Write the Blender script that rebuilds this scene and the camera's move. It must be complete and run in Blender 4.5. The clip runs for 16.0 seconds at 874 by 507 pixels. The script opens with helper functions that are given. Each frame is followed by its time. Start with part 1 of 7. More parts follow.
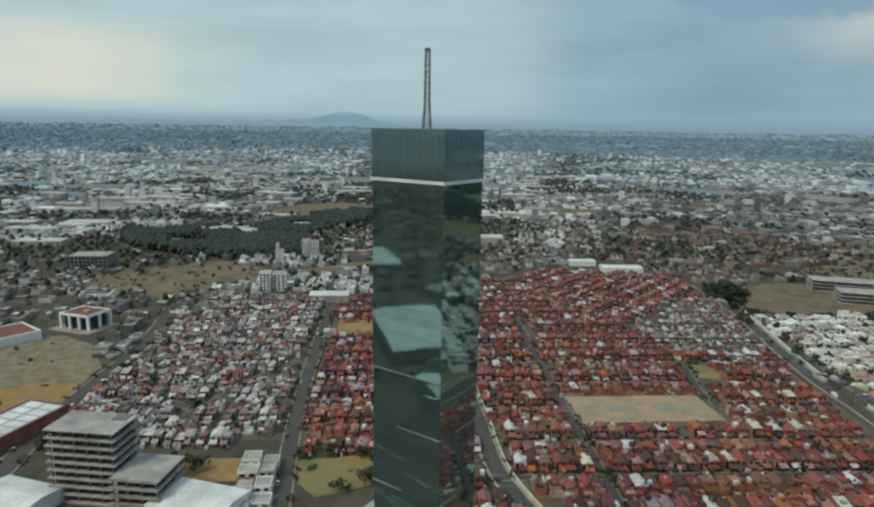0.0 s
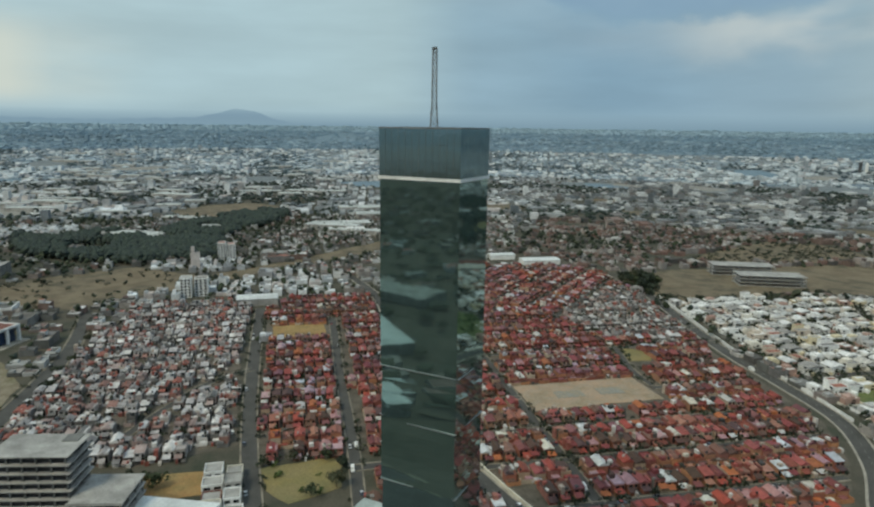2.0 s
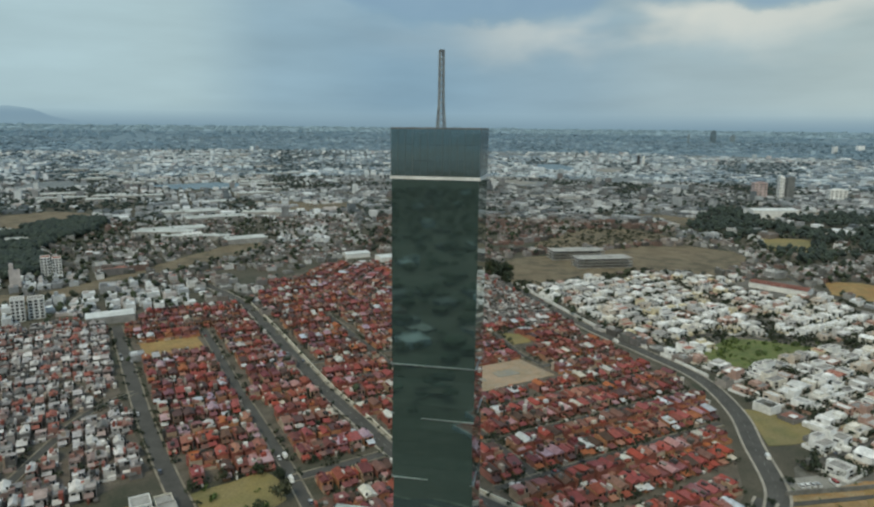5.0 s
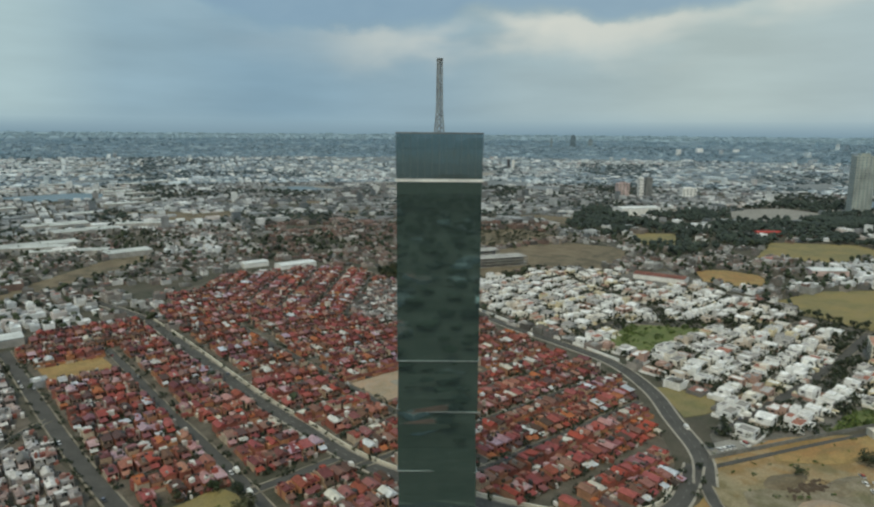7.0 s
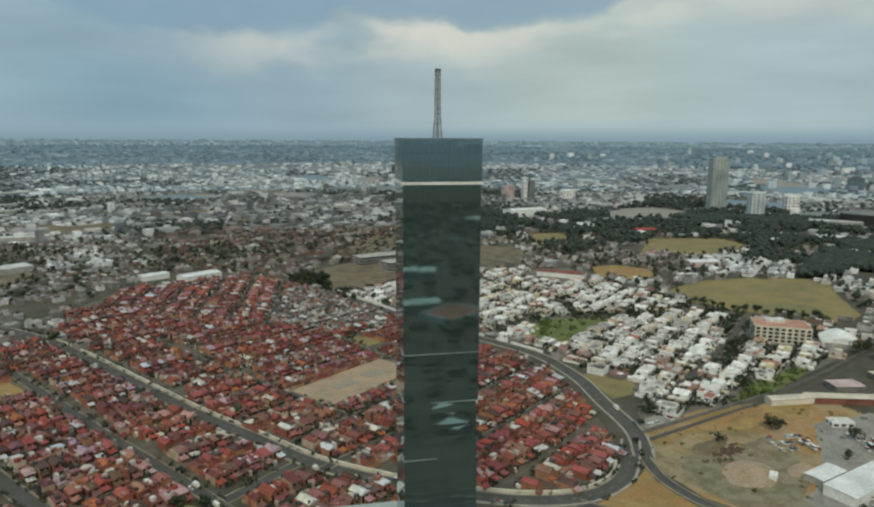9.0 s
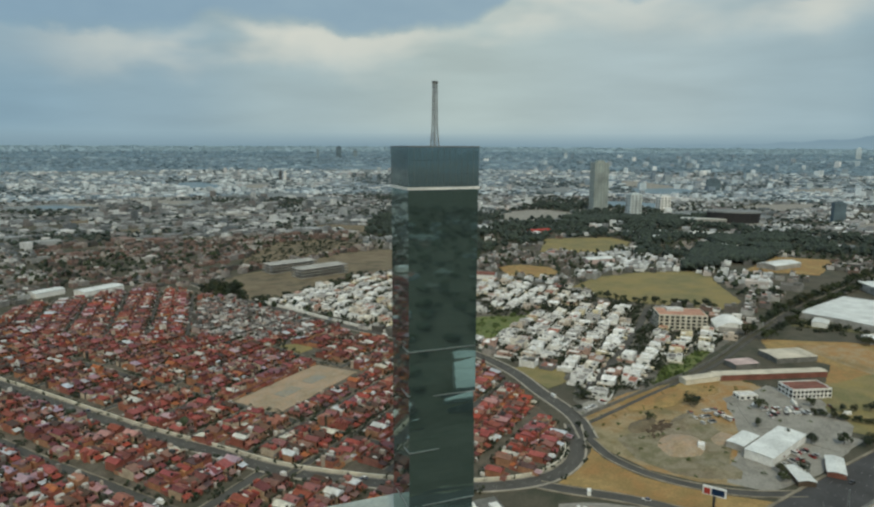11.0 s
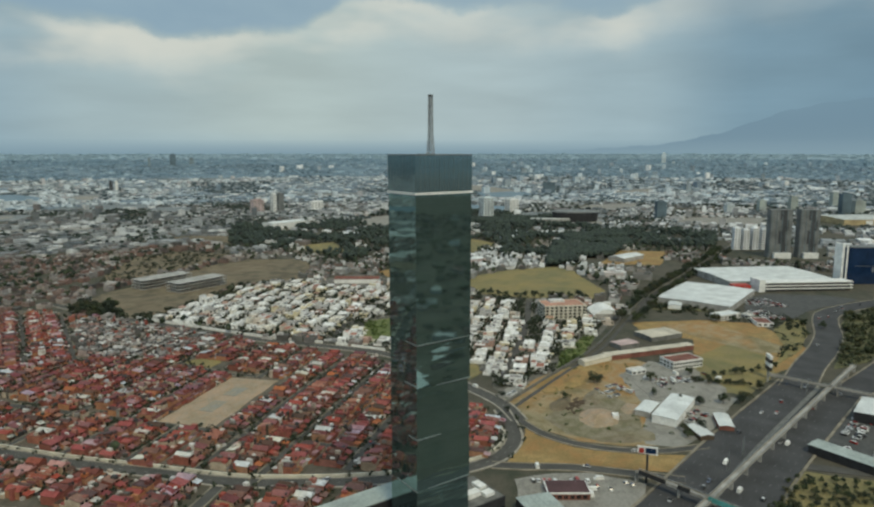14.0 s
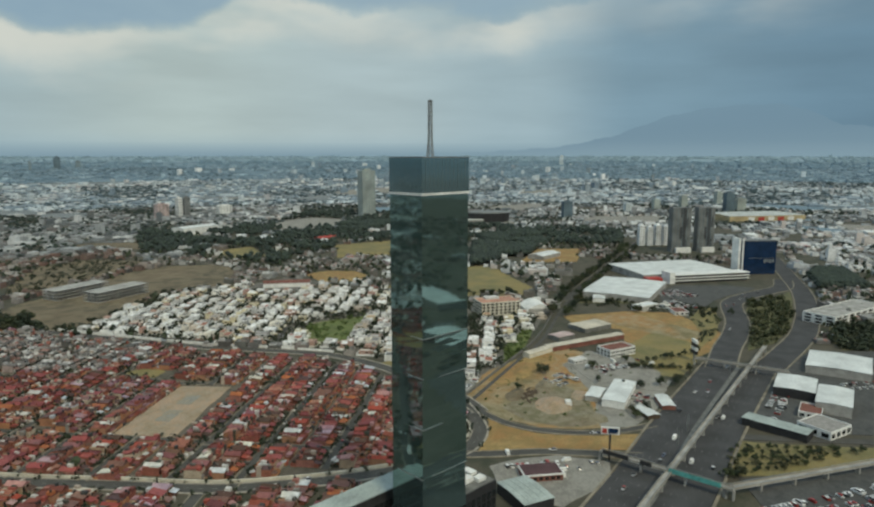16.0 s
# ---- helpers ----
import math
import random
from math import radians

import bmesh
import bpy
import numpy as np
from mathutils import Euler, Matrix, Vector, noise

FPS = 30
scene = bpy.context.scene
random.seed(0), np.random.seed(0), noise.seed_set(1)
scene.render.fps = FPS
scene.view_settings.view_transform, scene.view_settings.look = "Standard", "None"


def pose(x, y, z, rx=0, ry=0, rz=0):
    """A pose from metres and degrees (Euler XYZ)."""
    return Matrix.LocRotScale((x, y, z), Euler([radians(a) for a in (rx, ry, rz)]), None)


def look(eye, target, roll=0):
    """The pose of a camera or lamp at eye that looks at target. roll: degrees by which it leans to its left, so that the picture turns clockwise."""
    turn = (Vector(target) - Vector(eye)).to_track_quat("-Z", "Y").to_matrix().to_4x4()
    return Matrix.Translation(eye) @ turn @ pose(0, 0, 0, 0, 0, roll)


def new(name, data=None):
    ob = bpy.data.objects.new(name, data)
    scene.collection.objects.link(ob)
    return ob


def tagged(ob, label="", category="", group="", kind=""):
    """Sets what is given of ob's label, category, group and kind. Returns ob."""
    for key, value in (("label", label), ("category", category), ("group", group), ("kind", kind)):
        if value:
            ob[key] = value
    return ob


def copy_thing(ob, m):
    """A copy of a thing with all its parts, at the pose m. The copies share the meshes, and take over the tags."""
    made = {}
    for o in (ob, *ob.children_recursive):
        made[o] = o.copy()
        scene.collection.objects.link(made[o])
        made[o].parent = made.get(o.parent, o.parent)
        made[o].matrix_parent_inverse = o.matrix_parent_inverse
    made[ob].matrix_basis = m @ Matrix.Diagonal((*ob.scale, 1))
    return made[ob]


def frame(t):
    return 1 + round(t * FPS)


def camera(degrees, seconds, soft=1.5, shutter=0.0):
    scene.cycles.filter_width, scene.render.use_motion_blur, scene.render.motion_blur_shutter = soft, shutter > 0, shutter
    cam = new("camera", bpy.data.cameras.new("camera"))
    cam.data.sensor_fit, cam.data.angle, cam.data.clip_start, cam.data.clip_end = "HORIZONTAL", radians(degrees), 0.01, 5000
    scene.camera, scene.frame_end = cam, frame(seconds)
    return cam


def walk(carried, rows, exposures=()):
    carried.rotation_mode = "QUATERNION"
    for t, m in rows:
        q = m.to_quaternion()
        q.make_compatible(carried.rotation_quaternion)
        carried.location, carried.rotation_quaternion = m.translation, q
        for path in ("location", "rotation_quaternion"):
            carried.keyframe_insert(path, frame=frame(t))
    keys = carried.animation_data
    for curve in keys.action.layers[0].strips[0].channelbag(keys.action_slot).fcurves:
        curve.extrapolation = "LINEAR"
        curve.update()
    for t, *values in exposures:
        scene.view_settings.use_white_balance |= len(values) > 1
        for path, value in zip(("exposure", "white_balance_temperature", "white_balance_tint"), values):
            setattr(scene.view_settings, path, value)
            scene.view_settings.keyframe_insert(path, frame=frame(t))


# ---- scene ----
cam = camera(66.7, 16.0, soft=2.35)
PATH = [
    (0, (33.507, 4.264, 178.722), (33.193, 6.203, 178.345), 0.9),
    (0.5, (26.003, 2.177, 178.461), (25.76, 4.126, 178.085), 0.9),
    (1, (17.843, 0.765, 178.44), (17.675, 2.722, 178.062), 0.8),
    (1.5, (8.993, -0.265, 178.485), (8.905, 1.697, 178.106), 0.7),
    (2, (0.168, -1.027, 178.506), (0.161, 0.936, 178.126), 0.7),
    (2.5, (-9.644, -1.487, 178.619), (-9.562, 0.475, 178.238), 0.7),
    (3, (-19.432, -1.805, 178.531), (-19.261, 0.151, 178.151), 0.7),
    (3.5, (-30.018, -1.572, 178.41), (-29.752, 0.373, 178.031), 0.6),
    (4, (-40.05, -0.909, 178.525), (-39.693, 1.022, 178.145), 0.6),
    (4.5, (-50.444, 0.434, 178.523), (-49.989, 2.344, 178.142), 0.6),
    (5, (-61.171, 1.745, 178.498), (-60.617, 3.629, 178.119), 0.6),
    (7.5, (-113.93, 10.69, 177.816), (-112.932, 12.386, 177.461), 0.4),
    (8, (-124.663, 13.265, 177.832), (-123.585, 14.913, 177.481), 0.4),
    (8.5, (-134.978, 16.014, 177.657), (-133.827, 17.613, 177.311), 0.4),
    (9, (-144.691, 19.563, 177.667), (-143.469, 21.11, 177.326), 0.3),
    (11.5, (-194.517, 42.929, 178.429), (-192.982, 44.171, 178.11), 0.3),
    (12, (-203.941, 48.548, 178.322), (-202.355, 49.724, 178.008), 0.3),
    (12.5, (-212.075, 54.931, 178.328), (-210.441, 56.041, 178.016), 0.2),
    (13, (-220.512, 61.54, 178.396), (-218.833, 62.584, 178.088), 0.1),
    (13.5, (-228.238, 68.707, 178.472), (-226.52, 69.683, 178.167), 0.1),
    (14, (-236.125, 75.957, 178.909), (-234.37, 76.868, 178.605), -0.0),
    (14.5, (-243.96, 83.909, 178.777), (-242.17, 84.75, 178.477), -0.1),
    (15, (-250.913, 91.619, 179.171), (-249.094, 92.394, 178.87), -0.1),
    (15.5, (-257.858, 99.986, 179.094), (-256.01, 100.69, 178.795), -0.0),
    (16, (-264.241, 108.151, 179.013), (-262.369, 108.788, 178.716), -0.0),
]
walk(cam, [(t, look(eye, target, roll)) for t, eye, target, roll in PATH], exposures=((0, 0.27, 6350, 10), (4, 0.27, 6350, 10), (9, 0.27, 6600, 10), (16, 0.27, 6600, 10)))

# ---------------------------------------------------------------- sky, sun
SUN_AZ, SUN_EL = 228.0, 50.0          # the bright part of the overcast


def nodes_of(owner):
    owner.use_nodes = True
    t = owner.node_tree
    t.nodes.clear()
    return t, t.nodes.new, lambda a, b: t.links.new(a, b)


def ramp(add, stops, mode="LINEAR"):
    n = add("ShaderNodeValToRGB")
    n.color_ramp.interpolation = mode
    e = n.color_ramp.elements
    while len(e) < len(stops):
        e.new(0.5)
    for i, (p, c) in enumerate(stops):
        e[i].position = p
        e[i].color = (*c, 1) if len(c) == 3 else c
    return n


def maths(add, link, op, a, b=None, clamp=False):
    n = add("ShaderNodeMath")
    n.operation, n.use_clamp = op, clamp
    for i, v in enumerate((a, b)):
        if v is None:
            continue
        if isinstance(v, (int, float)):
            n.inputs[i].default_value = v
        else:
            link(v, n.inputs[i])
    return n.outputs[0]


def mixed(add, link, fac, a, b, blend="MIX"):
    n = add("ShaderNodeMix")
    n.data_type, n.blend_type = "RGBA", blend
    for i, v in ((0, fac), (6, a), (7, b)):
        if isinstance(v, (int, float)):
            n.inputs[i].default_value = v
        elif isinstance(v, tuple):
            n.inputs[i].default_value = (*v, 1)
        else:
            link(v, n.inputs[i])
    return n.outputs[2]


world = bpy.data.worlds.new("sky")
scene.world = world
wt, add, link = nodes_of(world)
out, bg = add("ShaderNodeOutputWorld"), add("ShaderNodeBackground")
link(bg.outputs[0], out.inputs[0])
sky = add("ShaderNodeTexSky")
sky.sky_type, sky.sun_disc = "NISHITA", False
sky.sun_elevation, sky.sun_rotation = radians(SUN_EL), radians(90 - SUN_AZ)
coord = add("ShaderNodeTexCoord")
sep = add("ShaderNodeSeparateXYZ")
link(coord.outputs["Generated"], sep.inputs[0])
up = maths(add, link, "MAXIMUM", sep.outputs[2], 0.0)
low = maths(add, link, "ADD", up, 0.16)
flat = add("ShaderNodeCombineXYZ")
link(maths(add, link, "DIVIDE", sep.outputs[0], low), flat.inputs[0])
link(maths(add, link, "DIVIDE", sep.outputs[1], low), flat.inputs[1])


def cloud_noise(scale, detail, rough, shift):
    n, mp = add("ShaderNodeTexNoise"), add("ShaderNodeMapping")
    link(flat.outputs[0], mp.inputs[0])
    mp.inputs[1].default_value = shift
    n.inputs["Scale"].default_value, n.inputs["Detail"].default_value, n.inputs["Roughness"].default_value = scale, detail, rough
    link(mp.outputs[0], n.inputs["Vector"])
    return n.outputs[0]


def soft_step(value, lo, hi):
    n = add("ShaderNodeMapRange")
    n.interpolation_type = "SMOOTHSTEP"
    n.inputs[1].default_value, n.inputs[2].default_value = lo, hi
    link(value, n.inputs[0])
    return n.outputs[0]


def times(a, b):
    return maths(add, link, "MULTIPLY", a, b)


def less(a, b):
    return maths(add, link, "SUBTRACT", a, b)


# azimuth (0 to 1 from -90 degrees round) and elevation in degrees
azim = times(maths(add, link, "ARCTAN2", sep.outputs[1], sep.outputs[0]), 180 / math.pi)
turn_in = maths(add, link, "FRACT", maths(add, link, "DIVIDE", maths(add, link, "ADD", azim, 450.0), 360.0))
elev = times(maths(add, link, "ARCSINE", sep.outputs[2]), 180 / math.pi)


def round_sky(stops, mode="EASE"):
    """A value or colour that changes with the azimuth."""
    r = ramp(add, [((az + 90.0) / 360.0, c if isinstance(c, tuple) else (c,) * 3) for az, c in stops], mode)
    link(turn_in, r.inputs[0])
    return r.outputs[0]


def sheet_noise(wide, high, detail, shift):
    """Cloud noise drawn out along the horizon; sizes in degrees."""
    v, n = add("ShaderNodeCombineXYZ"), add("ShaderNodeTexNoise")
    link(maths(add, link, "DIVIDE", azim, wide), v.inputs[0])
    link(maths(add, link, "DIVIDE", elev, high), v.inputs[1])
    v.inputs[2].default_value = shift
    link(v.outputs[0], n.inputs["Vector"])
    n.inputs["Scale"].default_value, n.inputs["Detail"].default_value, n.inputs["Roughness"].default_value = 1.0, detail, 0.5
    return n.outputs[0]


# the overcast dome
banks = cloud_noise(0.55, 4, 0.45, (3.1, 1.7, 0))
wisps = cloud_noise(1.3, 4, 0.5, (0.4, 7.3, 2))
grey = mixed(add, link, wisps, (0.29, 0.385, 0.425), (0.385, 0.455, 0.475))
cover = ramp(add, [(0.36, (0, 0, 0)), (0.50, (1, 1, 1))])
link(banks, cover.inputs[0])
dome = mixed(add, link, cover.outputs[0], mixed(add, link, 0.012, (0.16, 0.275, 0.375), sky.outputs[0]), grey)
# the lower sky: rain-grey and pale quarters, blue breaks above lit edges
sheet = round_sky([(-90, (0.24, 0.32, 0.36)), (-30, (0.10, 0.172, 0.228)), (-13, (0.108, 0.185, 0.245)), (2, (0.145, 0.232, 0.290)), (12, (0.245, 0.332, 0.368)), (24, (0.288, 0.366, 0.384)), (40, (0.305, 0.378, 0.375)), (54, (0.256, 0.335, 0.356)), (64, (0.206, 0.298, 0.350)),
                   (76, (0.174, 0.272, 0.338)), (86, (0.206, 0.305, 0.360)), (95, (0.298, 0.400, 0.420)), (106, (0.298, 0.402, 0.425)), (120, (0.315, 0.418, 0.435)), (150, (0.33, 0.41, 0.42)), (200, (0.38, 0.44, 0.45)), (260, (0.30, 0.37, 0.40))])
streak = ramp(add, [(0.3, (0.93,) * 3), (0.7, (1.07,) * 3)])
link(sheet_noise(12.0, 2.6, 5, 5.0), streak.inputs[0])
sheet = mixed(add, link, 1.0, sheet, streak.outputs[0], "MULTIPLY")
puffs = sheet_noise(5.2, 3.2, 6, 1.0)
tufts = sheet_noise(11.0, 4.0, 3, 9.0)
edge = times(round_sky([(-90, 0.9), (-20, 0.80), (8, 0.76), (14, 0.67), (18, 0.715), (26, 0.715), (31, 0.76), (34.5, 0.74), (37.5, 0.63), (40, 0.585), (44, 0.54), (49, 0.53), (53, 0.595), (59, 0.60), (62, 0.53), (67, 0.505), (73, 0.50), (80, 0.54), (84, 0.68), (92, 0.85), (150, 0.95), (260, 0.95)]), 16.0)
over = less(maths(add, link, "ADD", elev, times(less(puffs, 0.5), 3.2)), edge)
crest = times(round_sky([(-90, 0.0), (-14, 0.10), (-4, 0.35), (4, 0.15), (13, 0.75), (20, 0.5), (27, 0.55), (34, 0.95), (40, 0.6), (47, 0.75), (57, 0.95), (66, 0.55), (74, 0.12), (84, 0.05), (100, 0.0)]), times(soft_step(over, -4.2, -0.6), less(1.0, soft_step(over, -0.3, 0.5))))
crest = times(crest, soft_step(tufts, 0.30, 0.62))
veil = times(round_sky([(-90, 0.0), (112, 0.0), (119, 0.25), (123, 0.72), (128, 0.95), (140, 0.7), (170, 0.3), (200, 0.0)]), times(soft_step(elev, 0.3, 2.6), less(1.0, soft_step(elev, 5.2, 8.5))))
veil = times(veil, soft_step(tufts, 0.20, 0.5))
sheet = mixed(add, link, crest, sheet, (0.49, 0.505, 0.455))
sheet = mixed(add, link, veil, sheet, (0.50, 0.515, 0.43))
breaks = times(times(soft_step(over, -0.15, 1.1), less(1.0, soft_step(over, 5.0, 9.0))), round_sky([(-90, 0.0), (5, 0.0), (14, 0.55), (30, 0.7), (40, 0.78), (82, 0.8), (92, 0.3), (104, 0.0)]))
sheet = mixed(add, link, breaks, sheet, mixed(add, link, puffs, (0.145, 0.235, 0.325), (0.205, 0.305, 0.375)))
rim = less(1.0, soft_step(elev, 0.2, 2.0))
sheet = mixed(add, link, times(rim, 0.55), sheet, (0.225, 0.325, 0.372))
body = mixed(add, link, soft_step(elev, 13.0, 24.0), sheet, dome)
link(body, bg.inputs[0])
bg.inputs[1].default_value = 1.12

sun_data = bpy.data.lights.new("sun", "SUN")
sun_data.energy, sun_data.angle, sun_data.color = 1.55, radians(18), (1.0, 0.92, 0.66)
sun = new("sun", sun_data)
a, e = radians(SUN_AZ), radians(SUN_EL)
sun.matrix_world = look((0, 0, 900), (-900 * math.cos(a) * math.cos(e), -900 * math.sin(a) * math.cos(e), 900 - 900 * math.sin(e)))


# ---------------------------------------------------------------- materials
def surface(name, colours, rough=0.8, by="object", grain=6.0, stain=0.15, dark=0.35, metal=0.0, bump=0.0, ior=1.45, drift=0.0):
    """A worn surface: one of the colours for each object or island, with grain and stains at two scales (per metre)."""
    m = bpy.data.materials.new(name)
    t, add, link = nodes_of(m)
    o, s = add("ShaderNodeOutputMaterial"), add("ShaderNodeBsdfPrincipled")
    link(s.outputs[0], o.inputs[0])
    if len(colours) > 1:
        n = len(colours)
        pick = ramp(add, [(i / n, c) for i, c in enumerate(colours)], "CONSTANT")
        src = add("ShaderNodeObjectInfo").outputs["Random"] if by == "object" else add("ShaderNodeNewGeometry").outputs["Random Per Island"]
        link(src, pick.inputs[0])
        base = pick.outputs[0]
    else:
        base = tuple(colours[0])
    pos = add("ShaderNodeNewGeometry").outputs["Position"]

    def speckle(scale, detail):
        q = add("ShaderNodeTexNoise")
        q.inputs["Scale"].default_value, q.inputs["Detail"].default_value = scale, detail
        link(pos, q.inputs["Vector"])
        return q.outputs[0]

    fine, broad = speckle(grain, 3), speckle(stain, 4)
    wear = ramp(add, [(0.3, (1 - dark,) * 3), (0.7, (1 + dark * 0.5,) * 3)])
    link(broad, wear.inputs[0])
    grit = ramp(add, [(0.25, (0.8,) * 3), (0.75, (1.15,) * 3)])
    link(fine, grit.inputs[0])
    if drift:
        # whole streets lean towards orange or towards a dull brown-pink
        lean = ramp(add, [(0.38, (1 - 0.5 * drift, 1.0, 1 + 0.6 * drift)), (0.62, (1 + 0.6 * drift, 1 + 0.35 * drift, 1 - 0.7 * drift))])
        link(speckle(0.016, 3), lean.inputs[0])
        base = mixed(add, link, 1.0, base, lean.outputs[0], "MULTIPLY")
    c = mixed(add, link, 1.0, base, wear.outputs[0], "MULTIPLY")
    c = mixed(add, link, 1.0, c, grit.outputs[0], "MULTIPLY")
    link(c, s.inputs["Base Color"])
    s.inputs["Roughness"].default_value, s.inputs["Metallic"].default_value, s.inputs["IOR"].default_value = rough, metal, ior
    if bump:
        b = add("ShaderNodeBump")
        b.inputs["Strength"].default_value, b.inputs["Distance"].default_value = 0.5, bump
        link(fine, b.inputs["Height"])
        link(b.outputs[0], s.inputs["Normal"])
    return m


def mottled(name, a, b, c, scale, rough=0.95, fine=0.8):
    """Ground of three colours laid over one another in uneven patches."""
    m = bpy.data.materials.new(name)
    t, add, link = nodes_of(m)
    o, s = add("ShaderNodeOutputMaterial"), add("ShaderNodeBsdfPrincipled")
    link(s.outputs[0], o.inputs[0])
    pos = add("ShaderNodeNewGeometry").outputs["Position"]
    got = []
    for k, sc in enumerate((scale, scale * 3.7, fine)):
        mp, q = add("ShaderNodeMapping"), add("ShaderNodeTexNoise")
        mp.inputs[1].default_value = (13.0 * k, 7.0 * k, 0)
        link(pos, mp.inputs[0])
        link(mp.outputs[0], q.inputs["Vector"])
        q.inputs["Scale"].default_value, q.inputs["Detail"].default_value, q.inputs["Roughness"].default_value = sc, 5, 0.6
        r = ramp(add, [(0.42, (0, 0, 0)), (0.58, (1, 1, 1))] if k < 2 else [(0.3, (0.75,) * 3), (0.7, (1.2,) * 3)])
        link(q.outputs[0], r.inputs[0])
        got.append(r.outputs[0])
    x = mixed(add, link, got[0], a, b)
    x = mixed(add, link, maths(add, link, "MULTIPLY", got[1], 0.6), x, c)
    link(mixed(add, link, 1.0, x, got[2], "MULTIPLY"), s.inputs["Base Color"])
    s.inputs["Roughness"].default_value = rough
    return m


RED = [(0.22, 0.064, 0.045), (0.256, 0.073, 0.068), (0.141, 0.048, 0.041), (0.204, 0.081, 0.09), (0.316, 0.166, 0.128), (0.357, 0.206, 0.22), (0.351, 0.12, 0.049), (0.213, 0.094, 0.103), (0.082, 0.048, 0.041), (0.41, 0.291, 0.327), (0.29, 0.06, 0.043), (0.17, 0.064, 0.068),
       (0.468, 0.47, 0.458), (0.306, 0.086, 0.079), (0.209, 0.123, 0.103), (0.136, 0.043, 0.047), (0.29, 0.064, 0.048), (0.196, 0.051, 0.055), (0.255, 0.11, 0.086), (0.54, 0.57, 0.572), (0.157, 0.087, 0.078), (0.256, 0.064, 0.063), (0.072, 0.045, 0.034), (0.093, 0.056, 0.057), (0.133, 0.075, 0.054)]
CREAM = [(0.30, 0.115, 0.075), (0.40, 0.29, 0.20), (0.25, 0.085, 0.06), (0.34, 0.16, 0.09), (0.46, 0.38, 0.29), (0.27, 0.10, 0.075), (0.36, 0.19, 0.115), (0.21, 0.075, 0.055), (0.42, 0.20, 0.10), (0.30, 0.13, 0.105)]
WHITE = [(0.80, 0.80, 0.78), (0.70, 0.69, 0.66), (0.84, 0.84, 0.83), (0.58, 0.50, 0.42), (0.74, 0.70, 0.62), (0.50, 0.49, 0.48), (0.82, 0.82, 0.80), (0.77, 0.77, 0.76), (0.44, 0.29, 0.24), (0.80, 0.80, 0.79), (0.66, 0.58, 0.40)]
PINKISH = [(0.36, 0.33, 0.32), (0.27, 0.20, 0.185), (0.50, 0.48, 0.46), (0.23, 0.22, 0.22), (0.28, 0.155, 0.13), (0.66, 0.64, 0.62), (0.17, 0.165, 0.16), (0.38, 0.30, 0.28), (0.12, 0.115, 0.11), (0.56, 0.55, 0.55), (0.30, 0.285, 0.28), (0.42, 0.40, 0.40)]
MIXED = [(0.273, 0.273, 0.264), (0.141, 0.141, 0.136), (0.414, 0.414, 0.405), (0.211, 0.18, 0.163), (0.097, 0.097, 0.092), (0.308, 0.282, 0.26), (0.194, 0.132, 0.114), (0.72, 0.72, 0.71), (0.132, 0.132, 0.123), (0.22, 0.216, 0.207), (0.158, 0.145, 0.132), (0.475, 0.475, 0.475), (0.176, 0.167, 0.163)]
GREYS = [(0.32, 0.345, 0.365), (0.19, 0.215, 0.235), (0.47, 0.50, 0.52), (0.25, 0.262, 0.272), (0.15, 0.172, 0.19), (0.36, 0.365, 0.372), (0.78, 0.80, 0.82), (0.25, 0.235, 0.235), (0.21, 0.226, 0.232), (0.42, 0.445, 0.468), (0.70, 0.725, 0.74)]
# haze of the distance put into the wall colours, bluer and flatter farther out
DISTANT_HAZE = [(0.221, 0.319, 0.394), (0.194, 0.286, 0.362), (0.281, 0.378, 0.448), (0.211, 0.297, 0.367), (0.184, 0.27, 0.346), (0.248, 0.329, 0.389), (0.389, 0.497, 0.572)]
FARTHER_HAZE = [(0.331, 0.4, 0.458), (0.238, 0.302, 0.36), (0.499, 0.574, 0.621), (0.284, 0.336, 0.371), (0.209, 0.269, 0.325), (0.365, 0.406, 0.447), (0.789, 0.8, 0.8), (0.638, 0.708, 0.754)]

M = {}
M["roof"] = surface("clay_roof_tiles", [(r * 1.07, g * 1.0, b * 1.0) for r, g, b in RED], 0.85, grain=3.0, stain=0.4, dark=0.3, bump=0.05, drift=0.16)
M["roof_far"] = surface("clay_roofs", [(r * 0.93, g * 0.89, b * 0.93) for r, g, b in RED], 0.85, by="island", grain=2.0, stain=0.3, dark=0.3, drift=0.16)
M["wall"] = surface("painted_render", CREAM, 0.9, grain=2.0, stain=0.3, dark=0.3)
M["wall_far"] = surface("painted_renders", CREAM, 0.9, by="island", grain=2.0, stain=0.2, dark=0.3)
M["white"] = surface("whitewashed_render", WHITE, 0.85, grain=1.5, stain=0.25, dark=0.25)
